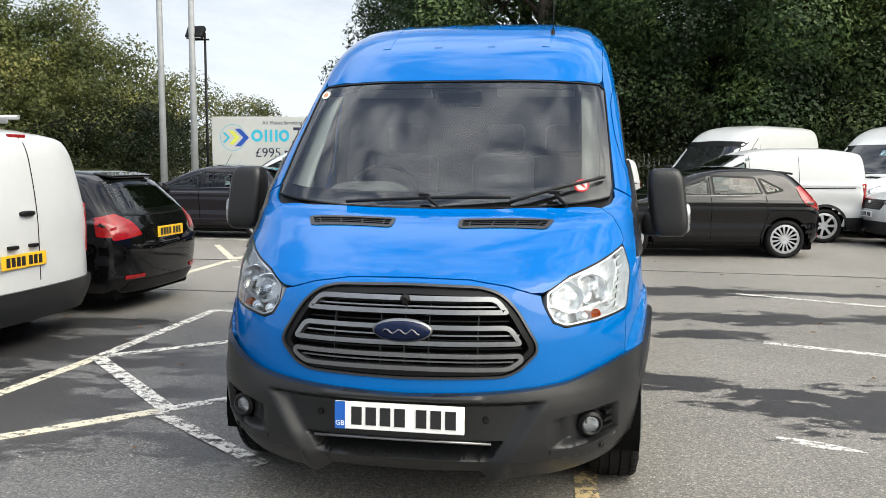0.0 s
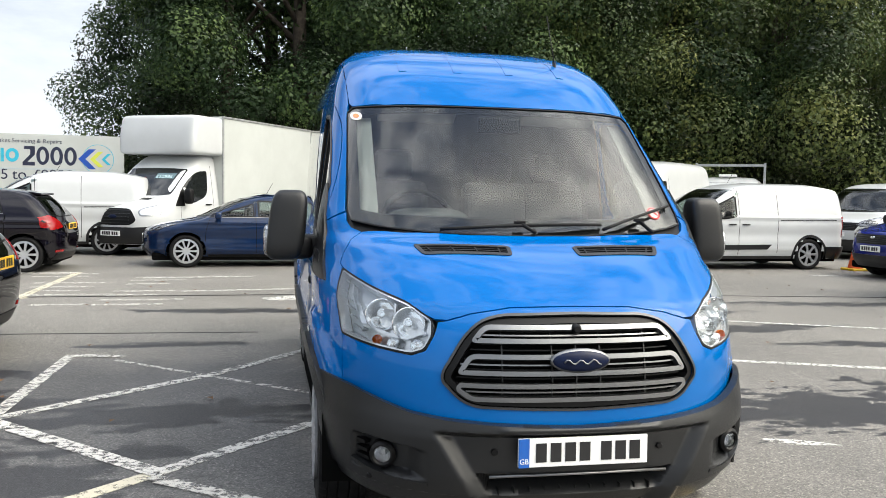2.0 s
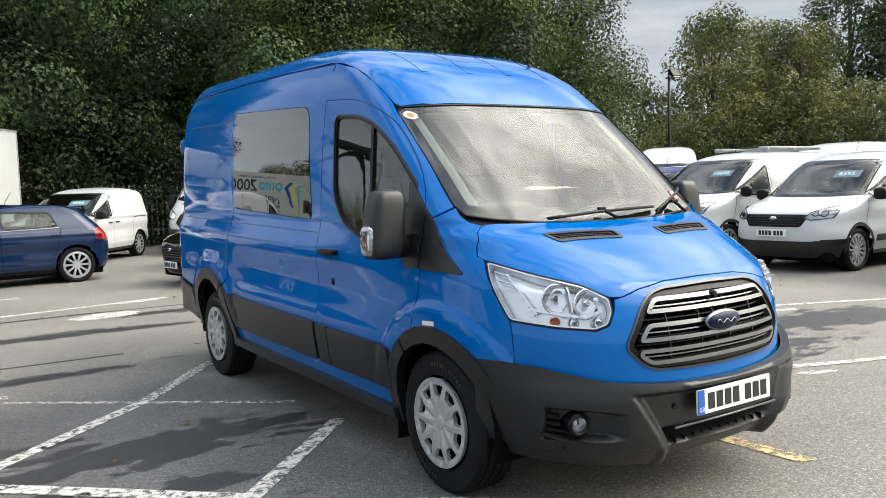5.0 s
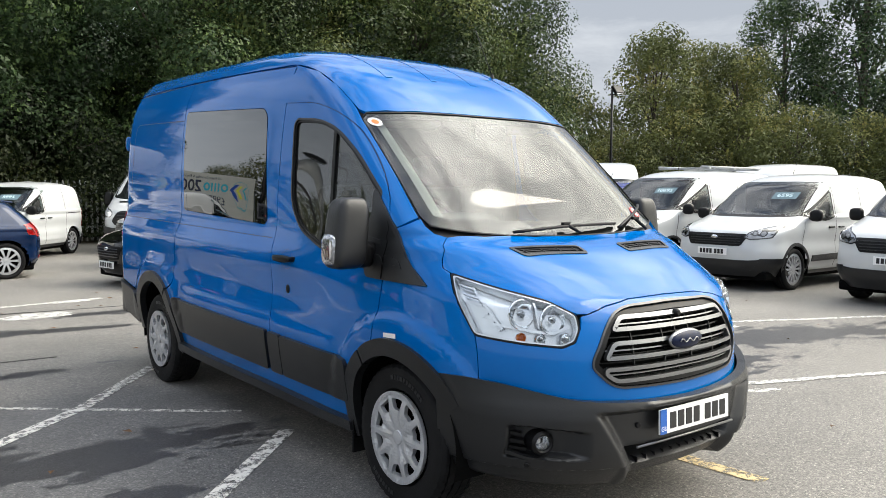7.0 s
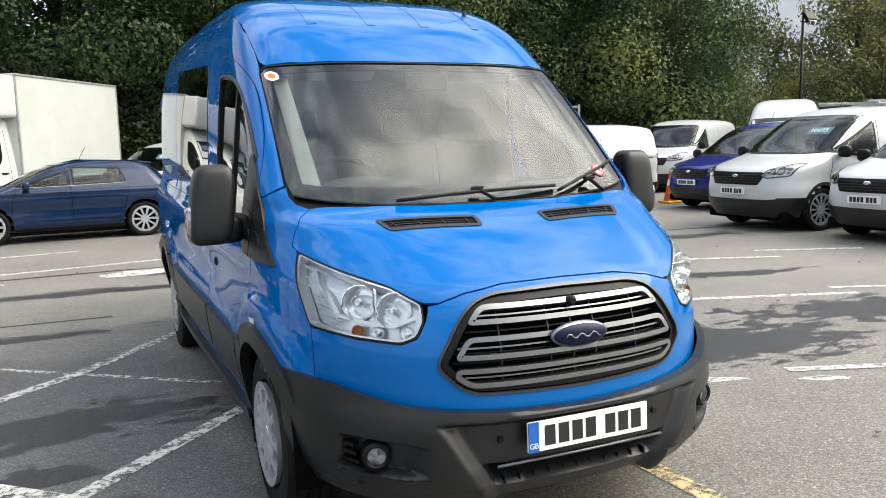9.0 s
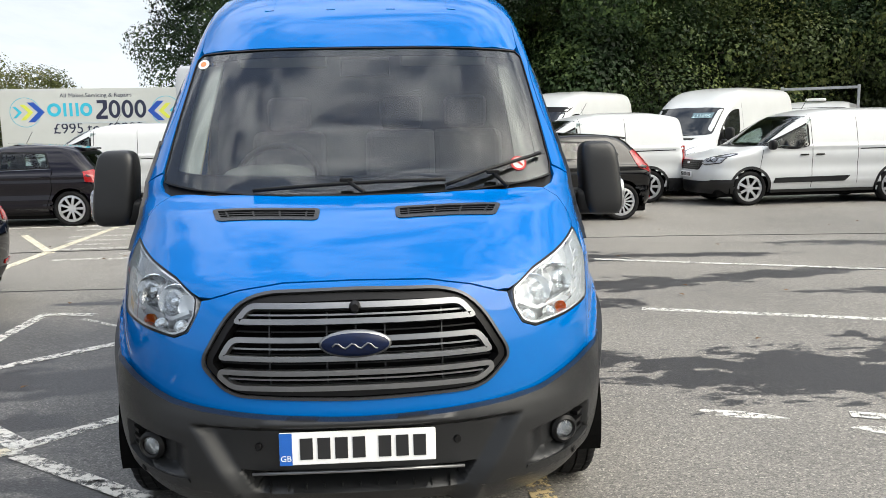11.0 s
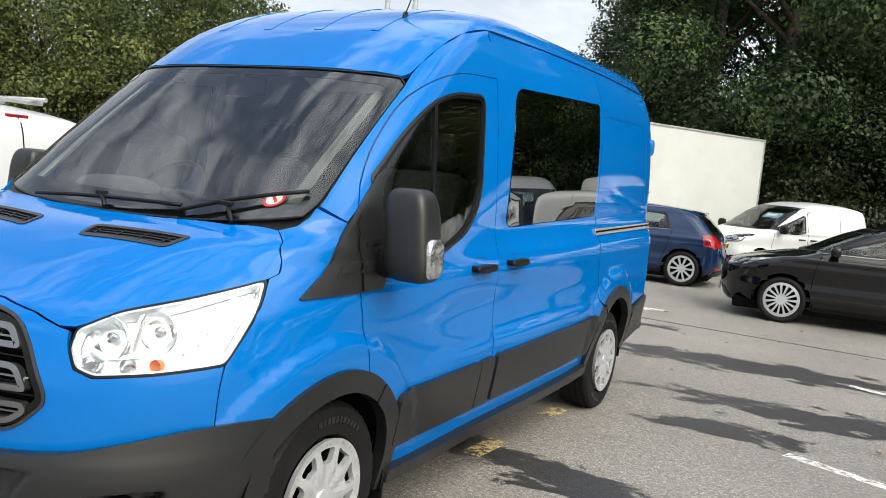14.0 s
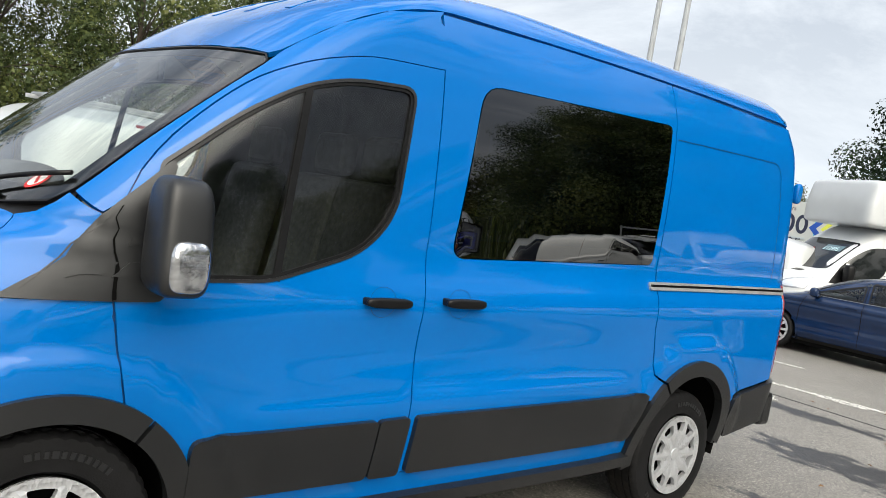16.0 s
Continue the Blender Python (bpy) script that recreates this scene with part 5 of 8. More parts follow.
parked("hatchback", "glossy black five-door hatchback with multi-spoke alloy wheels", "car", at_wheel(1.49, 10.47, 0.86, 0.82, -82.4), "hatch", 3.97, 1.72, 1.48, 2.49, BLACK_CAR, spokes=15, fat=0.55, doors=3, tall=True)
parked("hatchback", "navy blue metallic five-door hatchback with alloy wheels", "car", at_wheel(-2.96, 13.06, 0.87, 0.80, -85.4), "hatch", 3.95, 1.74, 1.42, 2.47, NAVY, spokes=10, fat=0.5, doors=2)
parked("hatchback", "dark purple hatchback with twin-spoke alloy wheels", "car", at_wheel(-5.50, 12.05, 0.87, 0.80 + 2.54, -90), "hatch", 3.96, 1.74, 1.46, 2.54, PURPLE_CAR, spokes=9, fat=0.5, doors=2)
parked("estate_car", "black estate car with roof rails and large red tail lamps", "car", at_wheel(-3.58, 5.05, 0, 4.26, -90), "hatch", 4.26, 1.73, 1.47, 2.46, BLACK_CAR, spokes=8, doors=3)
parked("panel_van", "small white panel van with yellow rear plate and roof bars", "van", at_wheel(-3.62, 2.95, 0, 4.4, -90), "cargo", 4.40, 1.85, 1.82, 2.75, WHITE, rack=True)
parked("panel_van", "white panel van with black side moulding and plastic bumpers", "van", at_wheel(6.97, 12.68, 0.90, 0.88, -87), "cargo", 4.82, 1.83, 1.84, 2.96, WHITE, fa=0.88, tyre=0.33, spokes=7, cladding=True)
parked("panel_van", "white panel van parked behind the black hatchback", "van", at_wheel(5.35, 13.75, 0.9, 0.88 + 2.66, -86), "cargo", 4.42, 1.83, 1.84, 2.66, WHITE, fa=0.88, tyre=0.33, spokes=7, cladding=True)
parked("panel_van", "white panel van with dark grille and a price card", "van", at_wheel(9.12, 4.56, 0.9, 0.88, -90), "cargo", 4.40, 1.85, 1.88, 2.785, WHITE, fa=0.88, tyre=0.33, spokes=14, fat=0.6, cladding=True, price="6595")
parked("panel_van", "white panel van with a roof rack and black bumper", "van", at_wheel(9.07, 6.85, 0.94, 0.95, -90), "cargo", 4.95, 1.92, 1.98, 3.27, WHITE, fa=0.95, tyre=0.34, spokes=12, cladding=True, price="10695", rack=True)
parked("panel_van", "white panel van with dark bumper and grille", "van", at_wheel(9.08, 2.65, 0, 0.97, -90), "cargo", 4.97, 1.98, 1.95, 2.93, WHITE, fa=0.97, tyre=0.34, spokes=10, cladding=True)
parked("people_carrier", "royal blue compact people carrier", "car", at_wheel(9.95, 11.0, 0, 0, -88), "cargo", 4.42, 1.82, 1.80, 2.66, ROYAL, fa=0.88)
parked("panel_van", "small white panel van with pale door mirrors by the fence", "van", at_wheel(0.35, 16.9, 0.86, 0.80, -40), "cargo", 3.96, 1.72, 1.72, 2.51, WHITE, fa=0.80, price="8995")
parked("panel_van", "white panel van with black lower door strip", "van", at_wheel(-7.6, 15.9, 0.9, 0.88, -88), "cargo", 4.42, 1.83, 1.84, 2.66, WHITE, fa=0.88, tyre=0.33, cladding=True)
parked("panel_van", "white panel van standing behind the blue people carrier", "van", at_wheel(12.7, 15.8, 0, 0, -62), "cargo", 5.0, 1.95, 2.0, 3.1, WHITE, fa=0.93, tyre=0.33)


# ---- the blue van ----
SHOULDER = curve([(0.2, 0.0), (1.08, 0.0), (1.15, -0.004), (1.21, -0.020), (1.28, -0.0290), (1.36, -0.0200), (1.45, -0.0105), (1.55, -0.0017), (1.65, 0.0060), (1.75, 0.0120), (1.85, 0.0163), (1.95, 0.0185), (2.03, 0.0185), (2.12, 0.0125), (2.20, 0.002), (2.3, 0.0), (2.5, 0.0)])


def crown(y):
    """The flank's slow bow from the doors to the tail."""
    t = np.clip((y - 1.2) / 1.4, 0, 1)
    front = (3 * t * t - 2 * t ** 3) * 0.0055 + (t ** 3 - t * t) * 1.4 * 0.025
    return np.where(y > 2.6, 0.018 - (y - 3.6) ** 2 / 80.0, front)


def swage(y, z):
    """Pressed relief of the flanks: flares over the wheels, a shoulder and a hollow along the doors."""
    out = np.zeros(np.shape(y))
    for cy in (1.025, 4.325):
        d = np.hypot(y - cy, (z - 0.33) * 1.0)
        out = out + 0.021 * (lambda t: 1 - t * t * (3 - 2 * t))(np.clip((d - 0.565) / 0.062, 0, 1)) * np.clip((z - 0.33) / 0.25, 0, 1)
    ease = lambda lo, hi: (lambda t: t * t * (3 - 2 * t))(np.clip((y - lo) / (hi - lo), 0, 1))
    out = out + 0.006 * np.exp(-((z - 1.09) / 0.07) ** 2) * ease(1.2, 2.2)
    out = out - 0.014 * np.exp(-((z - 0.89) / 0.105) ** 2) * ease(1.3, 2.3) * ease(4.1, 3.2)
    fold = np.clip((0.765 - z) / 0.05, 0, 1)
    out = out + 0.009 * fold * fold * (3 - 2 * fold) * ease(1.5, 1.75) * ease(3.9, 3.6)
    rear = np.clip((y - 1.7) / 0.8, 0, 1) ** 2
    out = out + SHOULDER(np.asarray(z, float)) * rear + crown(np.asarray(y, float))
    return out


SKIN = Shell(swell=swage, **VAN)
BUMPER = Shell([(0.20, 0.20), (0.27, 0.115), (0.35, 0.065), (0.44, 0.05), (0.56, 0.05), (0.61, 0.057), (0.66, 0.072), (0.78, 0.10)],
               [(0.20, 0.90), (0.30, 0.955), (0.50, 0.995), (0.62, 1.0), (0.78, 1.0)], [(0.2, 5.4), (0.78, 5.4)], depth=0.95, p=2.6, q=2.5, rake=0.02)
van = thing("panel_van", "bright blue high-roof panel van with grey plastic bumper and cladding", "van")
AX1, AX2, HUB = 1.025, 4.325, 0.345


def UA(*pts):
    """Points given as ('x', x, z) or ('y', y, z), as angles round the nose, with the runs between them filled in."""
    full = []
    for i, (kind, a, z) in enumerate(pts):
        full.append((kind, a, z))
        if i + 1 < len(pts) and pts[i + 1][0] == kind:
            _, a1, z1 = pts[i + 1]
            n = int(max(abs(a1 - a), abs(z1 - z)) / 0.05)
            full += [(kind, a + (a1 - a) * k / (n + 1), z + (z1 - z) * k / (n + 1)) for k in range(1, n + 1)]
    return np.array([(float(SKIN.angle_x(np.array(a), np.array(z)) if kind == "x" else SKIN.angle_y(np.array(a), np.array(z))), z) for kind, a, z in full])


def XY(angles):
    """The same points seen from above."""
    p, _ = Shell(**VAN).around(1)(np.array(angles, float))
    return [(float(x), float(y)) for x, y, _ in p]


def around_signed(shell, off=0.0):
    def at(a):
        u, z = a[:, 0], a[:, 1]
        t = np.clip(np.abs(u), 0, math.pi / 2)
        x = np.sign(u) * shell.half(z) * np.sin(t) ** (2 / shell.p(z))
        y = shell.nose(z) + shell.d(z) * (1 - np.cos(t) ** (2 / shell.q(z))) + np.clip(np.abs(u) - math.pi / 2, 0, None)
        return shell.finish(x, y, z, off)
    return at


def both(pts):
    """A closed outline over the middle line, from its right half."""
    pts = np.array(pts, float)
    left = [(-x, z) for x, z in pts[::-1] if abs(x) > 1e-6]
    return np.array([*map(tuple, pts), *left])


# lamp outline, shared by the lamp, the fascia, the wing and the bonnet
LAMP = UA(("x", 0.556, 1.000), ("x", 0.560, 0.940), ("x", 0.590, 0.888), ("x", 0.640, 0.868), ("x", 0.770, 0.880), ("y", 0.575, 0.902), ("y", 0.755, 1.152), ("x", 0.750, 1.092), ("x", 0.640, 1.055))
LAMP_R = rounded(LAMP, 0.022, 4)

# fascia with the grille opening
GRILLE = rounded(both([(0, 1.036), (0.30, 1.030), (0.385, 1.006), (0.450, 0.945), (0.528, 0.815), (0.532, 0.775), (0.460, 0.702), (0.400, 0.680), (0, 0.670)]), 0.05, 4)
to_u = lambda o: np.array([(math.copysign(float(SKIN.angle_x(np.array(x), np.array(z))), x), z) for x, z in o])
f_right = [*UA(("x", 0.25, 1.050), ("x", 0.40, 1.028), ("x", 0.50, 0.999), ("x", 0.535, 0.992))] + [*UA(("x", 0.553, 0.940), ("x", 0.585, 0.884), ("x", 0.638, 0.862), ("x", 0.770, 0.874), ("y", 0.570, 0.896))]
f_right += [*UA(("y", 0.545, 0.700), ("x", 0.70, 0.645), ("x", 0.53, 0.620), ("x", 0.42, 0.615), ("x", 0.2, 0.605))]
fascia = panel("fascia", around_signed(SKIN), both([(0, 1.054), *map(tuple, f_right), (0, 0.600)]), BLUE, van, [to_u(GRILLE)], 0.035, (1, 1.4), 0.02, "blue front fascia round the grille")

# grille: surround, looped bars, thin slats, backing
gx = lambda off: SKIN.front(off)
surround = panel("grille", gx(0.006), GRILLE, GUNMETAL, van, [inset(GRILLE, 0.009)], 0.03, (1, 1.4), 0.012, "black grille with satin silver bars")
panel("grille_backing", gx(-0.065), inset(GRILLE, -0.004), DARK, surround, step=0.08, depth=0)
rim_in = panel("grille_frame", gx(-0.006), inset(GRILLE, 0.012), BLACK, surround, [inset(GRILLE, 0.034)], 0.03, (1, 1.4), 0.045)
for (w0, w1, z0, z1) in [(0.425, 0.365, 0.925, 0.992), (0.478, 0.425, 0.805, 0.885), (0.425, 0.478, 0.705, 0.775)]:
    o = rounded([(-w0, z0), (w0, z0), (w1, z1), (-w1, z1)], 0.03, 5)
    if w0 < w1:
        o = rounded([(-w0, z0), (w0, z0), (w1, z0 + 0.04), (w1 - 0.01, z1), (-w1 + 0.01, z1), (-w1, z0 + 0.04)], 0.03, 5)
    panel("grille_loop", gx(0.004), o, CHROME, surround, [inset(o, 0.018)], 0.03, depth=0.03, label="satin silver looped grille bar")
def slat(z, wide, mat, off, deep):
    w = float(np.interp(z, [0.68, 0.775, 0.815, 0.945, 1.03], [0.40, 0.505, 0.505, 0.425, 0.33])) - 0.025
    stripe("grille_slat", gx(off), [(-w, z), (-w / 2, z), (0, z), (w / 2, z), (w, z)], wide, mat, surround, depth=deep)


for z in (0.740, 0.846, 0.958):
    slat(z, 0.006, CHROME, -0.014, 0.012)
for z in (0.722, 0.758, 0.826, 0.866, 0.942, 0.976, 0.790, 0.905, 1.012):
    slat(z, 0.005, BLACK, -0.034, 0.012)
for x in (-0.30, -0.10, 0.0, 0.10, 0.30):
    stripe("grille_strut", gx(-0.030), [(x, 0.69), (x, 0.85), (x, 1.015)], 0.0055, PLASTIC, surround, depth=0.012)
yb = float(SKIN.nose(np.array(0.848)))
badge = part("badge", blob_bm((0.245, 0.05, 0.098), (0, yb - 0.010, 0.848), 2.0, 40, 12), CHROME, surround, "dark blue oval badge with a satin silver rim")
part("badge_field", blob_bm((0.230, 0.05, 0.085), (0, yb - 0.016, 0.848), 2.0, 40, 12), BADGE, badge)
bm = bmesh.new()
pts = [(-0.075 + 0.15 * i / 14, yb - 0.0415, 0.848 + 0.010 * math.sin(i * 1.25) - 0.002 * math.cos(i)) for i in range(15)]
tube_bm(pts, 0.0030, 6, bm)
part("badge_squiggle", bm, CHROME, badge)
part("grille_camera", lathe_mesh("grille_camera", [(0.0, 0.0), (0.0, 0.012), (-0.012, 0.020), (-0.04, 0.020)], 20), BLACK, surround, "", pose(0, float(SKIN.nose(np.array(0.963))) - 0.012, 0.963, 0, 0, -90))

# bonnet
nose_edge = UA(("x", 0.01, 1.0585), ("x", 0.25, 1.0545), ("x", 0.40, 1.0325), ("x", 0.50, 1.0035), ("x", 0.545, 1.004))
LAMP_TOP = np.array([*UA(("x", 0.556, 1.002))] + [*UA(("x", 0.640, 1.055), ("x", 0.750, 1.092))] + [*UA(("y", 0.755, 1.152))])
WING_TOP = np.array([*UA(("y", 0.767, 1.156), ("y", 0.806, 1.170), ("y", 0.835, 1.215))] + [*UA(("x", 0.835, 1.268), ("x", 0.782, 1.302))])


def run(line, dz, du, step=0.02):
    """A line of angles, filled in and shifted."""
    res = []
    for p, q in zip(line[:-1], line[1:]):
        n = max(1, int(np.linalg.norm(q - p) / step))
        res += [p + (q - p) * i / n for i in range(n)]
    return np.array([*res, line[-1]]) + (du, dz)


b_half = [(0, XY(nose_edge)[0][1])] + XY(nose_edge)[1:] + XY(run(LAMP_TOP, 0.004, 0.0))[1:] + XY(run(WING_TOP, 0.0, -0.008)) + [(0.60, 0.842), (0.30, 0.800), (0, 0.792)]
panel("cowl", around_signed(SKIN, -0.014), to_u(both([(0, 1.275), (0.45, 1.280), (0.70, 1.285), (0.84, 1.295), (0.875, 1.345), (0.83, 1.42), (0.70, 1.36), (0.45, 1.345), (0, 1.34)])), BLACK, van, step=0.06, depth=0.01, label="black plastic cowl below the windscreen")
VENT = np.array([(0.150, 0.578), (0.540, 0.618), (0.575, 0.712), (0.145, 0.668)])
vent_o = {s: rounded([(s * x, y) for x, y in VENT], 0.025, 4) for s in (1, -1)}
panel("bonnet", SKIN.above(), both(b_half), BLUE, van, [vent_o[1], vent_o[-1]], 0.04, (1, 1), 0.02, "glossy blue bonnet with two black vents")
for s in (1, -1):
    vent = panel("bonnet_vent", SKIN.above(0.004), vent_o[s], PLASTIC, van, [inset(vent_o[s], 0.018)], 0.03, depth=0.02, label="black slatted bonnet vent")
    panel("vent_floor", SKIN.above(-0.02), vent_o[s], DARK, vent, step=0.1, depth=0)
    for k in range(5):
        t = (k + 0.8) / 5.6
        a, b = VENT[0] + (VENT[3] - VENT[0]) * t, VENT[1] + (VENT[2] - VENT[1]) * t
        stripe("vent_slat", SKIN.above(-0.001), [(s * (a[0] + 0.015), a[1]), (s * (a[0] + b[0]) / 2, (a[1] + b[1]) / 2), (s * (b[0] - 0.015), b[1])], 0.007, BLACK, vent, depth=0.012)
    for k in range(4):
        t = (k + 0.5) / 4
        a, b = VENT[0] + (VENT[1] - VENT[0]) * t, VENT[3] + (VENT[2] - VENT[3]) * t
        stripe("vent_rib", SKIN.above(0.001), [(s * a[0], a[1] + 0.012), (s * b[0], b[1] - 0.012)], 0.007, BLACK, vent, depth=0.012)

# windscreen: black border and glass
ws_half = [(0, 1.296), (0.45, 1.306), (0.70, 1.328), (0.825, 1.352), (0.838, 1.40), (0.800, 1.900), (0.770, 1.928), (0.40, 1.945), (0, 1.947)]
WS = to_u(both(ws_half))
glass_half = [(0, 1.375), (0.45, 1.382), (0.70, 1.392), (0.778, 1.405), (0.760, 1.870), (0.73, 1.890), (0.40, 1.908), (0, 1.910)]
WSG = to_u(both(glass_half))
ws = panel("windscreen", around_signed(SKIN, -0.004), WS, CLEAR, van, step=0.07, depth=0.0, label="curved windscreen reflecting clouds")
panel("windscreen_border", around_signed(SKIN, -0.0075), WS, BLACK, ws, [WSG], 0.06, depth=0.004)
panel("windscreen_seal", around_signed(SKIN, 0.001), WS, BLACK, ws, [inset(WS, 0.005)], 0.05, depth=0.01)

# roof, with pressed ribs
roof_half = [(x, float(SKIN.front_y(np.array(x), np.array(z + 0.004)))) for x, z in ((0, 1.947), (0.20, 1.947), (0.40, 1.945), (0.60, 1.937), (0.77, 1.928))] + [(0.786, 1.675), (0.790, 1.90), (0.788, 2.4), (0.786, 3.5), (0.784, 5.27), (0.70, 5.36), (0, 5.40)]
panel("roof", SKIN.above(), both(roof_half), BLUE, van, step=0.07, scale=(1, 0.7), depth=0.02, label="glossy blue domed roof with pressed ribs")
for x in (-0.47, -0.155, 0.155, 0.47):
    stripe("roof_rib", SKIN.above(0.0018), [(x, y) for y in np.linspace(1.82 + 0.05 * abs(x), 4.9, 40)], 0.045, BLUE, van, step=0.1, depth=0.0025)
aerial = part("aerial", tube_bm([(0.50, 2.02, 2.215), (0.50, 2.05, 2.30)], 0.012, 10), BLACK, van, "black roof aerial")
part("aerial_whip", tube_bm([(0.50, 2.045, 2.29), (0.50, 2.22, 2.62)], 0.003, 6), BLACK, aerial)

DOOR_W = rounded([(1.275, 1.500), (1.52, 1.700), (1.735, 1.832), (1.93, 1.890), (2.212, 1.906), (2.165, 1.43), (2.03, 1.288), (1.665, 1.172), (1.40, 1.165), (1.30, 1.26)], [0.02, 0.1, 0.1, 0.1, 0.055, 0.13, 0.1, 0.06, 0.05, 0.05], 6)
DOOR_TOP = curve([(1.168, 1.385), (1.208, 1.468), (1.408, 1.693), (1.628, 1.862), (1.855, 1.957), (2.05, 1.997), (2.348, 2.010)])
DOOR_RUN = [(float(y), float(DOOR_TOP(y))) for y in np.linspace(1.168, 2.348, 26)]
SIDE_W = rounded([(2.485, 1.285), (3.830, 1.320), (3.885, 2.030), (2.560, 1.990)], [0.07, 0.03, 0.03, 0.10], 6)


def arch_line(cy, r, a0, a1, n=26):
    return [(cy + r * math.cos(a), 0.345 + r * math.sin(a)) for a in np.linspace(radians(a0), radians(a1), n)]


R1, R0 = 0.455, 0.395
for s in (1, -1):
    AR, SD = SKIN.around(s), SKIN.side(s)
    # wing
    wing = [*UA(("y", 0.575, 0.898), ("y", 0.767, 1.156), ("y", 0.806, 1.170), ("y", 0.835, 1.215), ("x", 0.835, 1.268), ("x", 0.782, 1.302), ("x", 0.826, 1.320), ("x", 0.846, 1.352),
                ("x", 0.842, 1.385), ("y", 1.100, 1.340), ("y", 1.145, 1.30), ("y", 1.148, 1.10), ("y", 1.185, 0.90), ("y", 1.215, 0.775))]
    wing += [*UA(*[("y", y, z) for y, z in arch_line(AX1, R1, 64, 141)])]
    wing += [*UA(("y", 0.660, 0.660), ("y", 0.548, 0.695))]
    panel("wing", AR, wing, BLUE, van, step=0.035, scale=(1, 1.3), depth=0.02, label="blue front wing")
    # pillar and cant rail, up to the roof seam
    pil = [*UA(("x", 0.848, 1.392), ("x", 0.838, 1.50), ("x", 0.820, 1.70), ("x", 0.806, 1.88), ("x", 0.795, 1.938), ("x", 0.793, 1.95))]
    pil += [*UA(*[("y", y, float(SKIN.top_z(np.array(0.790), np.array(y)))) for y in (1.75, 1.9, 2.1, 2.36)])]
    pil += [*UA(("y", 2.362, 2.1), ("y", 2.355, 2.0145), *[("y", y - 0.003 * (y < 1.9), z + 0.0035) for y, z in DOOR_RUN[::-1]], ("y", 1.106, 1.345))]
    panel("pillar", AR, pil, BLUE, van, step=0.045, scale=(1, 1), depth=0.02, label="blue windscreen pillar")
    # front door
    door = [(1.155, 1.10), (1.152, 1.345), *DOOR_RUN, (2.348, 1.40), (2.335, 1.0), (2.345, 0.66), (2.325, 0.415), (1.49, 0.40)]
    door += arch_line(AX1, R1, 10, 63) + [(1.222, 0.775), (1.192, 0.90)]
    fd = panel("front_door", SD, door, BLUE, van, [inset(DOOR_W, -0.012)], 0.05, depth=0.02, label="blue front door with black handle")
    w = panel("door_window", SKIN.side(s, -0.012), inset(DOOR_W, -0.012), DOORGLASS, fd, step=0.1, depth=0, label="clear door window")
    panel("window_seal", SKIN.side(s, 0.004), inset(DOOR_W, -0.014), PLASTIC, fd, [inset(DOOR_W, -0.002)], 0.06, depth=0.016)
    panel("window_lip", SKIN.side(s, -0.002), inset(DOOR_W, -0.003), BLACK, fd, [inset(DOOR_W, 0.010)], 0.06, depth=0.012)
    stripe("window_divider", SKIN.side(s, 0.0), [(1.685, 1.165), (1.72, 1.50), (1.758, 1.84)], 0.026, BLACK, fd, depth=0.012)
    # flanges behind the gaps, their blue darkened to the shade in there
    under = SKIN.side(s, -0.012)
    for line, wide in ((DOOR_RUN, 0.05), ([(2.351, 2.22), (2.351, 1.40), (2.338, 1.0), (2.348, 0.66), (2.338, 0.42)], 0.05), ([(1.151, 1.34), (1.151, 1.10), (1.188, 0.90), (1.225, 0.74)], 0.05),
                       ([(3.93, 2.23), (3.929, 2.055), (3.885, 1.30), (3.890, 1.0), (3.934, 0.76)], 0.05), ([(2.36, 2.232), (3.2, 2.238), (4.2, 2.238), (5.33, 2.234)], 0.06)):
        stripe("flange", under, line, wide, SEAM_SHADOW, van, step=0.04, depth=0)
    # flank with the dark side window
    flank = [(2.350, 0.415), (3.80, 0.415), (3.835, 0.62)] + arch_line(AX2, R1, 142, 128, 5) + [(3.93, 0.75), (3.885, 1.0), (3.880, 1.30), (3.925, 2.055), (3.930, 2.246), (3.0, 2.246), (2.354, 2.236), (2.354, 1.40), (2.341, 1.0), (2.351, 0.66)]
    fl = panel("side_door" if s > 0 else "side_panel", SD, flank, BLUE, van, [inset(SIDE_W, -0.004)], 0.06, depth=0.02, label="blue side panel with a dark window")
    panel("side_window", SKIN.side(s, 0.003), SIDE_W, PRIVACY, fl, step=0.12, depth=0.01, label="dark privacy glass side window")
    panel("window_band", SKIN.side(s, -0.002), SIDE_W, BLACK, fl, [rounded([(2.57, 1.36), (3.64, 1.385), (3.67, 1.95), (2.63, 1.92)], 0.06)], 0.1, depth=0)
    # rear quarter
    quarter = [(3.936, 2.246), (3.933, 2.055), (3.889, 1.30), (3.894, 1.0), (3.938, 0.757)] + arch_line(AX2, R1, 126, 8) + [(4.80, 0.60), (5.26, 0.66), (5.38, 0.68), (5.39, 1.3), (5.39, 1.9), (5.365, 2.18), (5.33, 2.236)]
    qt = panel("rear_quarter", SD, quarter, BLUE, van, step=0.06, depth=0.02, label="blue rear quarter panel")
    # flat dark line painted as the shade along the pressed crease
    stripe("pressing_shadow", SKIN.side(s, 0.0015), rounded([(3.94, 1.97), (5.10, 1.99), (5.15, 1.30), (5.148, 1.28)], [0, 0.10, 0.05, 0], 8), 0.006, SEAM_SHADOW, qt, depth=0)
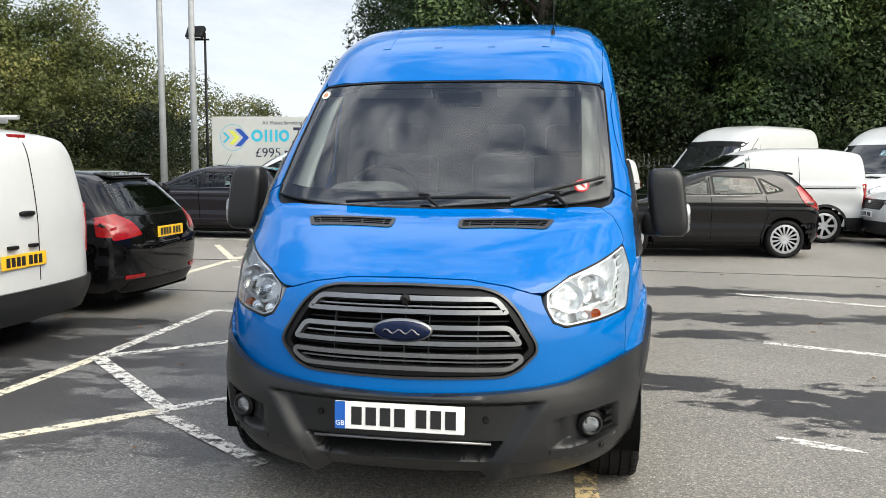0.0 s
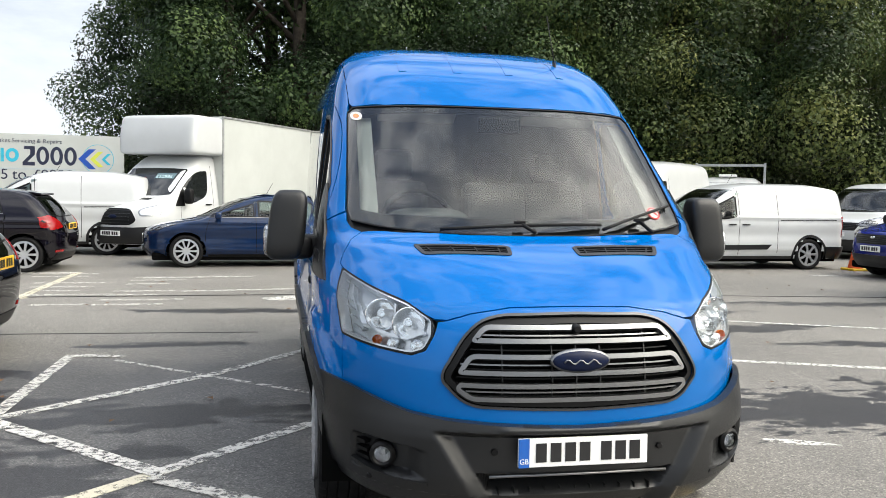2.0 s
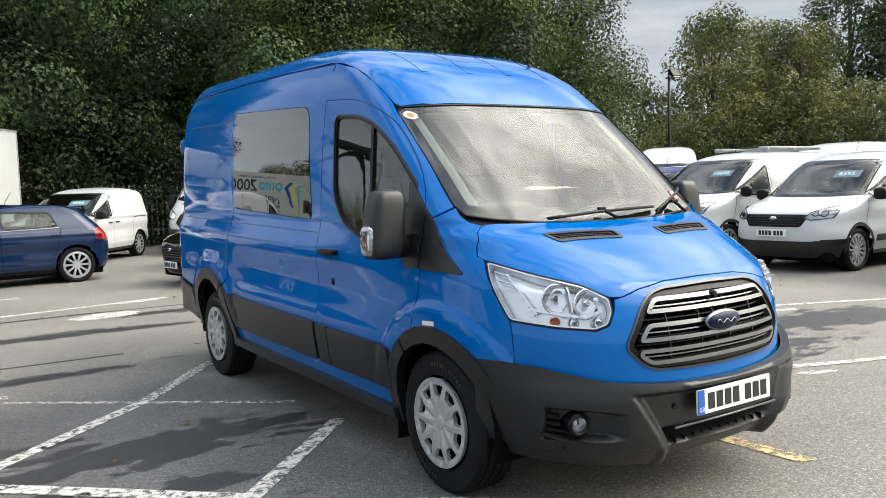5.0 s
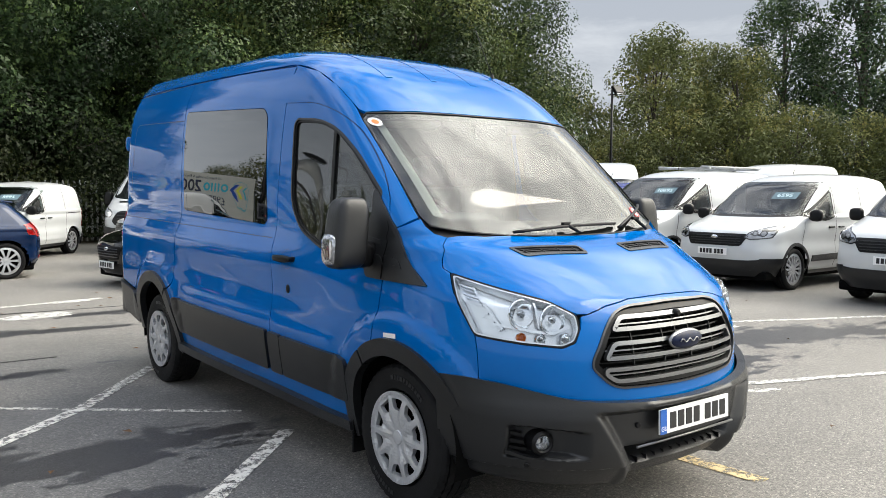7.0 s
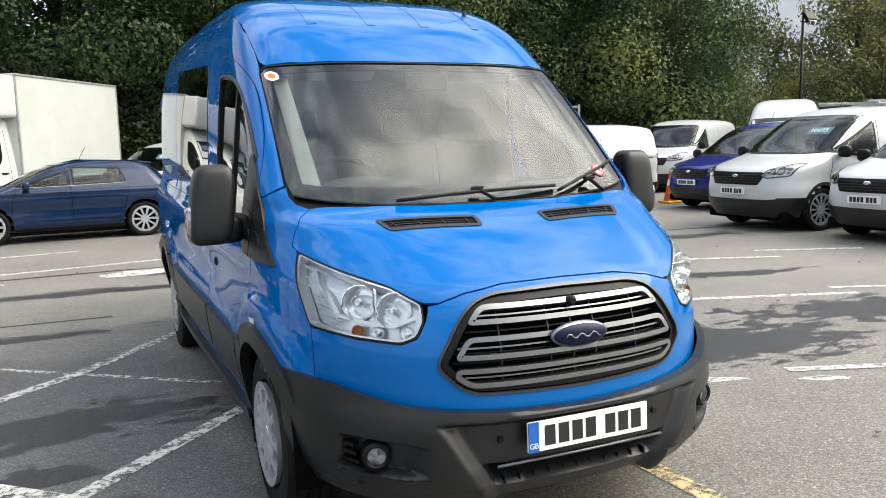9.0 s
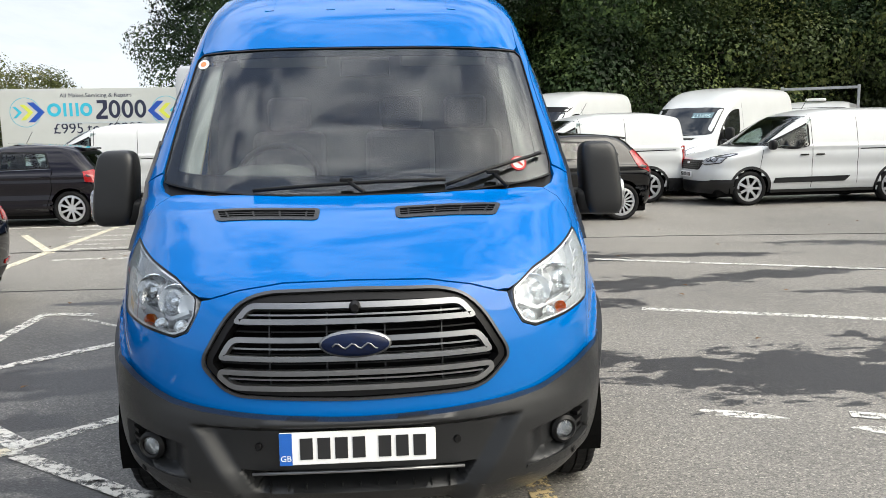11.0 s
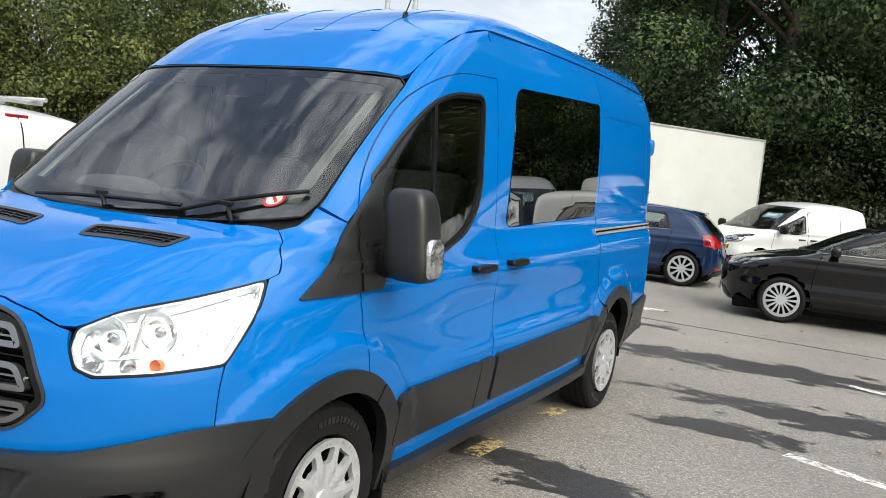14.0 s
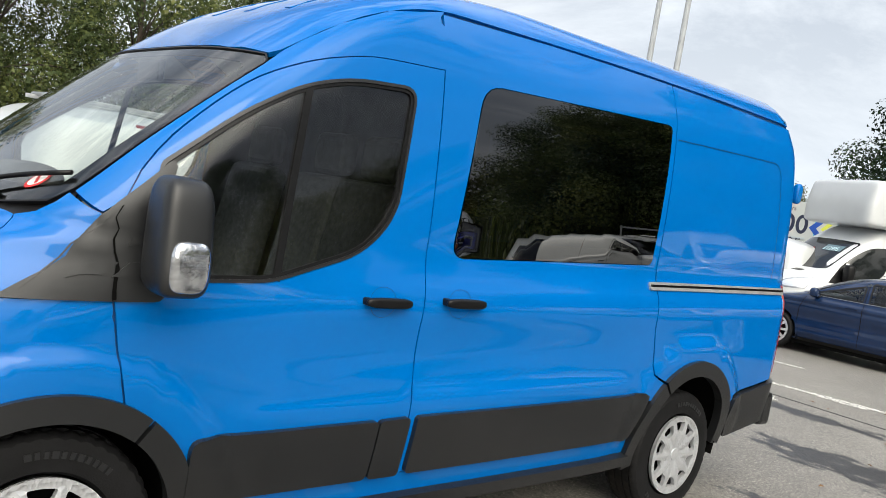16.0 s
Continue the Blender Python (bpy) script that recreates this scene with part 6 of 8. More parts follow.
    # tail lamp edge and rear bumper corner
    panel("tail_lamp", SKIN.side(s, 0.006), [(5.33, 0.70), (5.40, 0.70), (5.405, 1.27), (5.34, 1.25)], RED, van, step=0.05, depth=0.03, label="tall red tail lamp")
    rb = [(4.80, 0.585), (4.79, 0.44), (4.83, 0.33), (5.36, 0.40), (5.385, 0.66), (5.26, 0.645)]
    panel("rear_bumper", SKIN.side(s, 0.022), rounded(rb, 0.02), PLASTIC, van, step=0.05, depth=0.03, label="grey plastic rear bumper corner")
    # cladding
    cl = SKIN.side(s, 0.024)
    panel("door_cladding", cl, rounded([(1.462, 0.42), (2.185, 0.415), (2.190, 0.650), (1.440, 0.648)], [0.03, 0.03, 0.02, 0.05]), PLASTIC, van, step=0.05, depth=0.028, label="grey plastic door cladding")
    panel("door_cladding", cl, rounded([(2.193, 0.415), (2.338, 0.415), (2.342, 0.655), (2.198, 0.650)], 0.02), PLASTIC, van, step=0.05, depth=0.028)
    panel("side_cladding", cl, rounded([(2.376, 0.418), (3.80, 0.43), (3.89, 0.665), (2.378, 0.655)], [0.02, 0.04, 0.03, 0.02]), PLASTIC, van, step=0.05, depth=0.028, label="grey plastic side cladding")
    panel("sill", SKIN.side(s, 0.038), rounded([(1.47, 0.262), (3.87, 0.280), (3.87, 0.338), (1.47, 0.318)], 0.012), PLASTIC, van, step=0.05, depth=0.13, label="grey plastic sill step")
    panel("lower_sill", SKIN.side(s, -0.004), [(1.45, 0.31), (3.86, 0.335), (3.84, 0.42), (1.47, 0.405)], BLUE, van, step=0.06, depth=0.02)
    for cy, a0, a1 in ((AX1, -14, 52), (AX1, 54, 150), (AX2, -6, 128), (AX2, 130, 192)):
        t0, t1 = arch_line(cy, R1 + 0.022, a0, a1), arch_line(cy, R0, a0, a1)
        panel("arch_trim", SKIN.side(s, 0.022), t0 + t1[::-1], PLASTIC, van, step=0.035, depth=0.05, label="grey plastic wheel arch trim")
    for cy in (AX1, AX2):
        zc = 0.345 + 0.02 * (cy - 1)
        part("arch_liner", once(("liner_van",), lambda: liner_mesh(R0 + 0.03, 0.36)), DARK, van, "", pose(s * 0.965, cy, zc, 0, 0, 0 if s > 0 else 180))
    # sliding rail
    if s > 0:
        rail = panel("slide_rail", SKIN.side(s, 0.012), rounded([(3.815, 1.19), (5.30, 1.205), (5.30, 1.245), (3.815, 1.235)], 0.012), STEEL, van, step=0.06, depth=0.014, label="bare metal sliding door rail")
        stripe("rail_slot", SKIN.side(s, 0.014), [(3.82, 1.214), (4.5, 1.221), (5.29, 1.228)], 0.012, DARK, rail, depth=0)
    else:
        # the crease's shade again, painted as a flat dark line
        stripe("pressing_shadow", SKIN.side(s, 0.0015), [(2.38, 1.212), (3.9, 1.214), (5.30, 1.225)], 0.006, SEAM_SHADOW, van, depth=0)
    # handles, lock, wing sticker
    for y in ((2.15, 2.535) if s > 0 else (2.15,)):
        z = 1.105 + 0.004 * (y > 2.4)
        x = abs(float(SKIN.side(s)(np.array([(y, z)]))[0][0, 0])) + 0.002
        z += 0.02 * (y - 1)
        h = part("door_handle", blob_bm((0.030, 0.215, 0.040), (s * (x + 0.030), y, z), 3.2, 20, 10), BLACK, van, "black door handle")
        part("handle_foot", box_bm((0.05, 0.035, 0.028), (s * (x + 0.008), y - 0.085, z), 0.008), BLACK, h)
        part("handle_foot", box_bm((0.05, 0.035, 0.028), (s * (x + 0.008), y + 0.085, z), 0.008), BLACK, h)
        # thin dark arcs painted as the shade round the handle recess
        stripe("cup_shadow", SKIN.side(s, 0.001), [(y - 0.01 + 0.058 * math.cos(t), 1.105 + 0.008 + 0.046 * math.sin(t)) for t in np.linspace(0.15, math.pi - 0.15, 16)], 0.0018, SEAM_SHADOW, h, depth=0)
        stripe("cup_shadow", SKIN.side(s, 0.001), [(y - 0.01 + 0.058 * math.cos(t), 1.105 - 0.008 - 0.052 * math.sin(t)) for t in np.linspace(0.3, math.pi - 0.3, 16)], 0.002, SEAM_SHADOW, h, depth=0)
    if s < 0:
        part("door_lock", blob_bm((0.022, 0.035, 0.05), (float(SKIN.side(s)(np.array([(2.14, 0.93)]))[0][0, 0]), 2.14, 0.951), 2.4, 14, 8), BLACK, van, "small black lock cover")
        panel("wing_sticker", SKIN.side(s, 0.004), [(1.00, 0.828), (1.10, 0.820), (1.10, 0.842), (1.00, 0.850)], STICKER_W, van, depth=0.001, label="small white sticker")
    # mirror sail, arm, head
    sail = rounded([(0.84, 1.085), (1.30, 1.088), (1.33, 1.30), (1.31, 1.53), (1.24, 1.46), (1.13, 1.36)], [0.01, 0.03, 0.05, 0.03, 0.02, 0.05], 4)
    sl = panel("mirror_sail", SKIN.around(s, 0.012), np.array([(float(SKIN.angle_y(np.array(y), np.array(z))), z) for y, z in sail]), PLASTIC, van, step=0.04, depth=0.018, label="black plastic triangle at the mirror foot")

    sail_at = lambda pts: [(float(SKIN.angle_y(np.array(y), np.array(z))), z) for y, z in pts]
    stripe("sail_seam", SKIN.around(s, 0.0165), sail_at([(1.150, 1.092), (1.152, 1.20), (1.150, 1.30), (1.158, 1.365)]), 0.006, DARK, sl, depth=0)
    stripe("sail_ridge", SKIN.around(s, 0.014), sail_at([(0.90, 1.112), (1.00, 1.205), (1.08, 1.285), (1.135, 1.345)]), 0.007, PLASTIC, sl, depth=0.003)
    stripe("sail_ridge", SKIN.around(s, 0.018), sail_at([(1.03, 1.165), (1.08, 1.180), (1.14, 1.182)]), 0.040, PLASTIC, sl, depth=0.010)
    stripe("sail_ridge", SKIN.around(s, 0.018), sail_at([(1.17, 1.180), (1.24, 1.185), (1.31, 1.185)]), 0.045, PLASTIC, sl, depth=0.010)
    stripe("sail_ridge", SKIN.around(s, 0.018), sail_at([(1.18, 1.262), (1.24, 1.272), (1.31, 1.275)]), 0.022, PLASTIC, sl, depth=0.010)

    def lean(p, s=s):
        k = 1 - 0.10 * (p.z + 0.17) / 0.34 - 0.10 * max(0, -p.z - 0.08)
        return Vector((p.x * k - s * 0.035 * (p.z / 0.34), p.y * (0.94 - 0.35 * p.z), p.z))
    part("mirror_arm", box_bm((0.16, 0.13, 0.10), (s * 1.01, 1.29, 1.215), 0.025, 3), BLACK, van, "black mirror arm")
    head = part("door_mirror", blob_bm((0.195, 0.17, 0.345), (s * 1.115, 1.265, 1.315), 4.5, 36, 24, shape=lean), PLASTIC, van, "tall black door mirror with clear indicator")
    part("mirror_glass", box_bm((0.13, 0.006, 0.24), (s * 1.105, 1.334, 1.30), 0.002), BRIGHT, head)
    part("mirror_lower", blob_bm((0.15, 0.14, 0.12), (s * 1.06, 1.275, 1.205), 4, 24, 12), BLACK, head)
    ind = part("indicator", blob_bm((0.050, 0.118, 0.150), (s * 1.205, 1.268, 1.238), 3.6, 24, 16), FACET_DARK, head, "clear indicator lens over faceted chrome")
    # headlamp
    at_lamp = SKIN.around(s, 0.002)
    lens = panel("headlamp", at_lamp, LAMP_R, LENS, van, step=0.05, scale=(1, 1.4), depth=0, label="large clear headlamp with chrome reflectors")
    panel("lamp_rim", SKIN.around(s, 0.001), LAMP_R, REFLECTOR, lens, [inset(LAMP_R, 0.010)], 0.03, (1, 1.4), 0.05)
    stripe("lamp_gap", SKIN.around(s, 0.0025), list(LAMP_R) + [LAMP_R[0]], 0.008, BLACK, lens, depth=0)
    panel("lamp_bowl", SKIN.around(s, -0.055), inset(LAMP_R, 0.006), REFLECTOR, lens, step=0.06, scale=(1, 1.4), depth=0)
    def lamp_spot(u, z, r, deep, mat, nm, lab=""):
        p, n = SKIN.around(s, -0.03)(np.array([(u, z)]))
        q = Vector((0, -1, 0)) * 0.75 + Vector(n[0]) * 0.25
        m = Matrix.Translation(p[0]) @ q.to_track_quat("X", "Z").to_matrix().to_4x4()
        me = once((nm, r, deep), lambda: lathe_mesh(nm, [(0.022, r), (0.018, r * 1.04), (0.0, r * 0.93), (-deep * 0.5, r * 0.72), (-deep, r * 0.35), (-deep, 0.0)], 28))
        return part(nm, me, mat, lens, lab, m)
    u1 = float(SKIN.angle_x(np.array(0.655), np.array(1.0)))
    u2 = float(SKIN.angle_x(np.array(0.755), np.array(1.0)))
    for uu, zz in ((u1, 0.985), (u2, 1.005)):
        lamp_spot(uu, zz, 0.064, 0.035, MIRRORED, "reflector_bowl")
        lamp_spot(uu, zz + 0.002, 0.016, 0.01, MIRRORED, "lamp_bulb")
    lamp_spot(float(SKIN.angle_x(np.array(0.625), np.array(0.905))), 0.905, 0.026, 0.02, MIRRORED, "side_light")
    lamp_spot(float(SKIN.angle_x(np.array(0.775), np.array(0.905))), 0.906, 0.020, 0.02, AMBER, "indicator_bulb", "amber bulb")
    lamp_spot(float(SKIN.angle_x(np.array(0.715), np.array(0.900))), 0.902, 0.024, 0.02, MIRRORED, "side_light")
    band = [(float(SKIN.angle_x(np.array(x), np.array(z))), z) for x, z in ((0.59, 0.955), (0.66, 0.925), (0.72, 0.932), (0.78, 0.945), (0.84, 0.955))]
    stripe("lamp_fin", SKIN.around(s, -0.012), band, 0.012, REFLECTOR, lens, depth=0.035)
    for k in range(6):
        z = 0.935 + 0.034 * k
        p0 = float(SKIN.angle_y(np.array(0.525 + 0.030 * k), np.array(z)))
        stripe("lamp_fin", SKIN.around(s, -0.016), [(p0 - 0.055, z - 0.006), (p0 + 0.02, z + 0.010)], 0.007, REFLECTOR, lens, depth=0.02)
    edge_in = [(float(SKIN.angle_y(np.array(y), np.array(z))), z) for y, z in ((0.475, 0.935), (0.520, 0.985), (0.590, 1.060), (0.640, 1.105))]
    stripe("lamp_fin", SKIN.around(s, -0.010), edge_in, 0.012, REFLECTOR, lens, depth=0.03)
    inner = [(float(SKIN.angle_x(np.array(x), np.array(z))), z) for x, z in ((0.705, 0.945), (0.700, 1.0), (0.690, 1.055))]
    stripe("lamp_fin", SKIN.around(s, -0.012), inner, 0.009, REFLECTOR, lens, depth=0.03)
    inner = [(float(SKIN.angle_x(np.array(x), np.array(z))), z) for x, z in ((0.712, 0.950), (0.709, 1.0), (0.700, 1.045))]
    stripe("lamp_fin", SKIN.around(s, -0.020), inner, 0.005, CHROME, lens, depth=0.02)
    # wheels
    for y in (AX1, AX2):
        wheel(van, s * 0.865, y, HUB, s, 0.352, 0.225, 0.222, 10, 0.36, SILVER, face=0.020, root=0.60, tread=True)
    part("mud_flap", box_bm((0.20, 0.012, 0.27), (s * 0.855, 1.475, 0.285), 0.004), BLACK, van, "black rubber mud flap")

# front bumper: one moulded piece with a recessed plate shelf, a lower intake and lamp pockets
def ramp01(a, lo, hi):
    t = np.clip((a - lo) / (hi - lo), 0, 1)
    return t * t * (3 - 2 * t)


def pressed(x, z):
    ax = np.abs(x)
    edge = 0.395 + 0.60 * (z - 0.36)
    shelf = 0.046 * ramp01(edge - ax, -0.045, 0.025) * ramp01(0.603 - z, 0, 0.022)
    w_in = 0.415 - 0.55 * np.clip(0.425 - z, 0, 1)
    intake = 0.095 * ramp01(w_in - ax, 0, 0.018) * ramp01(z, 0.318, 0.332) * ramp01(0.432 - z, 0, 0.010)
    top_p, bot_p = 0.545 - 0.10 * np.clip(0.80 - ax, 0, 1), 0.395 + 0.0 * ax
    pocket = 0.050 * ramp01(ax, 0.575, 0.69) * ramp01(0.86 - ax, 0, 0.02) * ramp01(z - bot_p, 0, 0.02) * ramp01(top_p - z, 0, 0.02)
    lip = -0.012 * np.exp(-((z - 0.612) / 0.012) ** 2) * ramp01(0.34 - ax, 0, 0.05)
    step = 0.012 * ramp01(0.352 - z, 0, 0.008) * ramp01(ax, 0.40, 0.44)
    return shelf + intake + pocket + lip + step


nu, nz = 300, 84
u = np.linspace(-1.355, 1.355, nu)
ubx = np.abs(u)
zt = np.interp(ubx, [0, 0.25, 0.45, 0.60, 0.80, 0.95, 1.15, 1.355], [0.618, 0.630, 0.642, 0.655, 0.690, 0.712, 0.722, 0.716])
zb = np.interp(ubx, [0, 0.5, 0.9, 1.28], [0.245, 0.250, 0.270, 0.300])
V, N = [], []
for i in range(nz):
    z = zb + (zt - zb) * i / (nz - 1)
    p, n = around_signed(BUMPER)(np.column_stack([u, z]))
    p = p - n * pressed(p[:, 0], z)[:, None]
    V.append(p)
V = np.array(V)
V = np.concatenate([V[:1] + (0, 0.10, -0.015), V, V[-1:] + (0, 0.05, 0.0)])
k = len(V)
faces = [(i * nu + j, i * nu + j + 1, (i + 1) * nu + j + 1, (i + 1) * nu + j) for i in range(k - 1) for j in range(nu - 1)]
bumper = part("front_bumper", mesh_of("front_bumper", V.reshape(-1, 3), faces), PLASTIC, van, "grey moulded plastic front bumper, scuffed")
bumper.data.set_sharp_from_angle(angle=radians(38))
plate(bumper, None, pose(0, 0.060, 0.512, -2, 0, 0), blue=True)
part("plate_letters", text_mesh("GB", 0.028), PLATE_W, bumper, "", pose(-0.238, 0.0515, 0.472, 88, 0, 0))
part("intake_bar", tube_bm([(-0.36, 0.098, 0.412), (0, 0.088, 0.414), (0.36, 0.098, 0.412)], 0.006, 8), CHROME, bumper)
for i in range(11):
    part("intake_rib", box_bm((0.005, 0.04, 0.025), ((i - 5) * 0.062, 0.155, 0.338), 0.001), BLACK, bumper)
for s in (1, -1):
    p, n = around_signed(BUMPER, -0.030)(np.array([(s * float(BUMPER.angle_x(np.array(0.762), np.array(0.47))), 0.468)]))
    m = Matrix.Translation(p[0]) @ (Vector(n[0]) * 0.4 + Vector((0, -1, 0)) * 0.6).to_track_quat("X", "Z").to_matrix().to_4x4()
    fog = part("fog_lamp", lathe_mesh("fog_lamp", [(0.018, 0.033), (0.024, 0.040), (0.014, 0.052), (-0.06, 0.056)], 28), BLACK, bumper, "round fog lamp in a black bezel", m)
    part("fog_glass", lathe_mesh("fog_glass", [(0.024, 0.0), (0.022, 0.02), (0.016, 0.034)], 24), LENS, fog)
    part("fog_reflector", lathe_mesh("fog_reflector", [(0.014, 0.033), (0.0, 0.026), (-0.02, 0.012), (-0.02, 0.0)], 24), FACET, fog)
    bump_at = lambda pts: [(s * float(BUMPER.angle_x(np.array(x), np.array(z))), z) for x, z in pts]
    stripe("pocket_lip", around_signed(BUMPER, 0.004), bump_at([(0.585, 0.388), (0.66, 0.386), (0.74, 0.392), (0.80, 0.404), (0.855, 0.425)]), 0.014, PLASTIC, bumper, depth=0.03)
    for k in range(3):
        stripe("pocket_fin", around_signed(BUMPER, -0.016), bump_at([(0.805 + 0.008 * k, 0.435 + 0.032 * k), (0.850, 0.440 + 0.032 * k)]), 0.014, BLACK, bumper, depth=0.03)
    for x, z in ((0.345, 0.52), (0.79, 0.37)):
        p, n = around_signed(BUMPER, -0.038 if x < 0.5 else 0.002)(np.array([(s * float(BUMPER.angle_x(np.array(x), np.array(z))), z)]))
        part("parking_sensor", lathe_mesh("parking_sensor", [(0.004, 0.0), (0.004, 0.010), (0.0, 0.013), (-0.01, 0.013)], 18), BLACK, bumper, "", Matrix.Translation(p[0]) @ Vector(n[0]).to_track_quat("X", "Z").to_matrix().to_4x4())

# wipers
def on_screen(x, z, off=0.02):
    p, _ = around_signed(SKIN, off)(np.array([(math.copysign(float(SKIN.angle_x(np.array(abs(x)), np.array(z))), x), z)]))
    return Vector(p[0])


for hub_at, mid, a, b in (((0.02, 1.300), (-0.05, 1.335), (-0.43, 1.312), (0.36, 1.340)), ((0.62, 1.305), (0.56, 1.352), (0.36, 1.318), (0.79, 1.432))):
    wp = part("wiper", tube_bm([on_screen(*hub_at, 0.012), on_screen(*mid, 0.028)], 0.009, 8), BLACK, van, "black windscreen wiper")
    n = 9
    part("wiper_blade", tube_bm([on_screen(a[0] + (b[0] - a[0]) * i / n, a[1] + (b[1] - a[1]) * i / n, 0.014 + 0.010 * math.sin(math.pi * i / n)) for i in range(n + 1)], 0.008, 8), BLACK, wp)
    part("wiper_joint", box_bm((0.055, 0.020, 0.018), on_screen(*mid, 0.030), 0.005), BLACK, wp)


def disc_on_screen(nm, x, z, r, mat, off, parent, lab=""):
    o = [(x + r * math.cos(t), z + r * 0.78 * math.sin(t)) for t in np.linspace(0, 2 * math.pi, 24, endpoint=False)]
    return panel(nm, around_signed(SKIN, off), to_u(o), mat, parent, depth=0.001, label=lab)


st = disc_on_screen("windscreen_sticker", -0.758, 1.876, 0.030, STICKER_W, 0.0, van, "round pale sticker in the windscreen corner")
disc_on_screen("sticker_print", -0.758, 1.876, 0.016, AMBER, 0.0015, st)
st = disc_on_screen("windscreen_sticker", 0.688, 1.404, 0.036, STICKER_R, 0.0, van, "round red and white sticker on the windscreen")
disc_on_screen("sticker_print", 0.688, 1.404, 0.027, STICKER_W, 0.0015, st)
o = [(0.668, 1.416), (0.675, 1.421), (0.709, 1.394), (0.702, 1.388)]
panel("sticker_bar", around_signed(SKIN, 0.003), to_u(o), STICKER_R, st, depth=0)

# cab interior
part("cab_floor", box_bm((1.20, 3.8, 0.05), (0, 3.4, 0.44), 0.01), TRIM, van)
part("underbody", box_bm((1.18, 4.7, 0.20), (0, 2.9, 0.33), 0.03), DARK, van)
part("underbody", box_bm((1.84, 2.25, 0.12), (0, 2.66, 0.36), 0.03), DARK, van)
zs = np.linspace(0.44, 2.16, 14)
bulk = [(float(SKIN.half(np.array(z))) - 0.03, z) for z in zs]


def wall_at(y):
    return lambda a: (np.column_stack([a[:, 0], np.full(len(a), y), a[:, 1]]), np.tile((0.0, -1.0, 0.0), (len(a), 1)))


panel("bulkhead", wall_at(2.46), both([(0, 0.44), *bulk, (0, 2.20)]), TRIM, van, step=0.3, depth=0.02, label="grey bulkhead behind the seats")
dash = part("dashboard", blob_bm((1.66, 0.62, 0.34), (0, 1.22, 1.16), 5, 40, 16), TRIM, van, "dark grey dashboard")
part("instrument_hood", blob_bm((0.42, 0.26, 0.16), (-0.42, 1.22, 1.33), 3, 24, 12), TRIM, dash)
part("steering_wheel", tube_bm([Vector((-0.42, 1.50, 1.33)) + Matrix.Rotation(radians(-35), 3, "X") @ Vector((0.195 * math.cos(t), 0, 0.195 * math.sin(t))) for t in np.linspace(0, 2 * math.pi, 36, endpoint=False)], 0.016, 8, closed=True), BLACK, van, "black steering wheel")
part("wheel_boss", box_bm((0.34, 0.05, 0.10), (-0.42, 1.485, 1.315), 0.02, m=pose(0, 0, 0, -35, 0, 0)), BLACK, van)
for x in (-0.45, 0.20, 0.58):
    seat = part("seat", box_bm((0.42, 0.50, 0.16), (x, 1.98, 0.86), 0.05, 3), FABRIC, van, "dark fabric seat")
    part("backrest", box_bm((0.42, 0.14, 0.68), (x, 2.26, 1.22), 0.05, 3, m=pose(0, 0, 0, -10, 0, 0)), FABRIC, seat)
    part("headrest", box_bm((0.25, 0.10, 0.19), (x, 2.34, 1.66), 0.04, 3), FABRIC, seat)
hl_half = [(0, 1.585), (0.40, 1.592), (0.68, 1.635), (0.74, 1.70), (0.76, 2.5), (0, 2.5)]
panel("headlining", SKIN.above(-0.05), both(hl_half), CREAM, van, step=0.1, depth=0, label="pale roof lining")
for s in (1, -1):
    o = [*UA(("x", 0.700, 1.37), ("x", 0.830, 1.37), ("x", 0.80, 1.91), ("x", 0.690, 1.91))]
    # the right trim is the same cream, its shade put in as grey
    panel("pillar_trim", SKIN.around(s, -0.055), o, CREAM if s < 0 else TRIM, van, step=0.06, depth=0.01, label="plastic pillar trim, cream left, shaded grey right")
    panel("post_trim", SKIN.side(s, -0.03), [(2.20, 0.5), (2.62, 0.5), (2.60, 2.1), (2.23, 2.0)], TRIM, van, step=0.1, depth=0.01)
    panel("door_lining", SKIN.side(s, -0.07), [(1.56, 0.5), (2.3, 0.5), (2.3, 1.22), (1.6, 1.13), (1.25, 1.12), (1.25, 0.90)], TRIM, van, step=0.1, depth=0)
part("rear_view_mirror", box_bm((0.24, 0.03, 0.09), (0.02, 1.52, 1.86), 0.012), BLACK, van)
part("sun_visor", box_bm((0.44, 0.02, 0.16), (-0.40, 1.72, 1.93), 0.008, m=pose(0, 0, 0, 60, 0, 0)), CREAM, van)
part("sun_visor", box_bm((0.44, 0.02, 0.16), (0.42, 1.72, 1.93), 0.008, m=pose(0, 0, 0, 60, 0, 0)), CREAM, van)
# closing the load space and the tail
panel("tail_doors", SKIN.back(), both([(0, 0.45), (0.90, 0.45), (0.93, 1.0), (0.88, 1.6), (0.78, 2.1), (0.70, 2.2), (0, 2.22)]), BLUE, van, step=0.1, depth=0.02, label="blue rear doors")
part("load_lining", box_bm((1.40, 2.60, 0.03), (0, 3.85, 2.20), 0.01), TRIM, van)
for s in (1, -1):
    part("rear_hinge", blob_bm((0.05, 0.07, 0.13), (s * 0.852, 5.405, 1.93), 3, 16, 10), BLUE, van)
part("rear_bumper_bar", box_bm((1.84, 0.14, 0.22), (0, 5.42, 0.53), 0.03), PLASTIC, van)


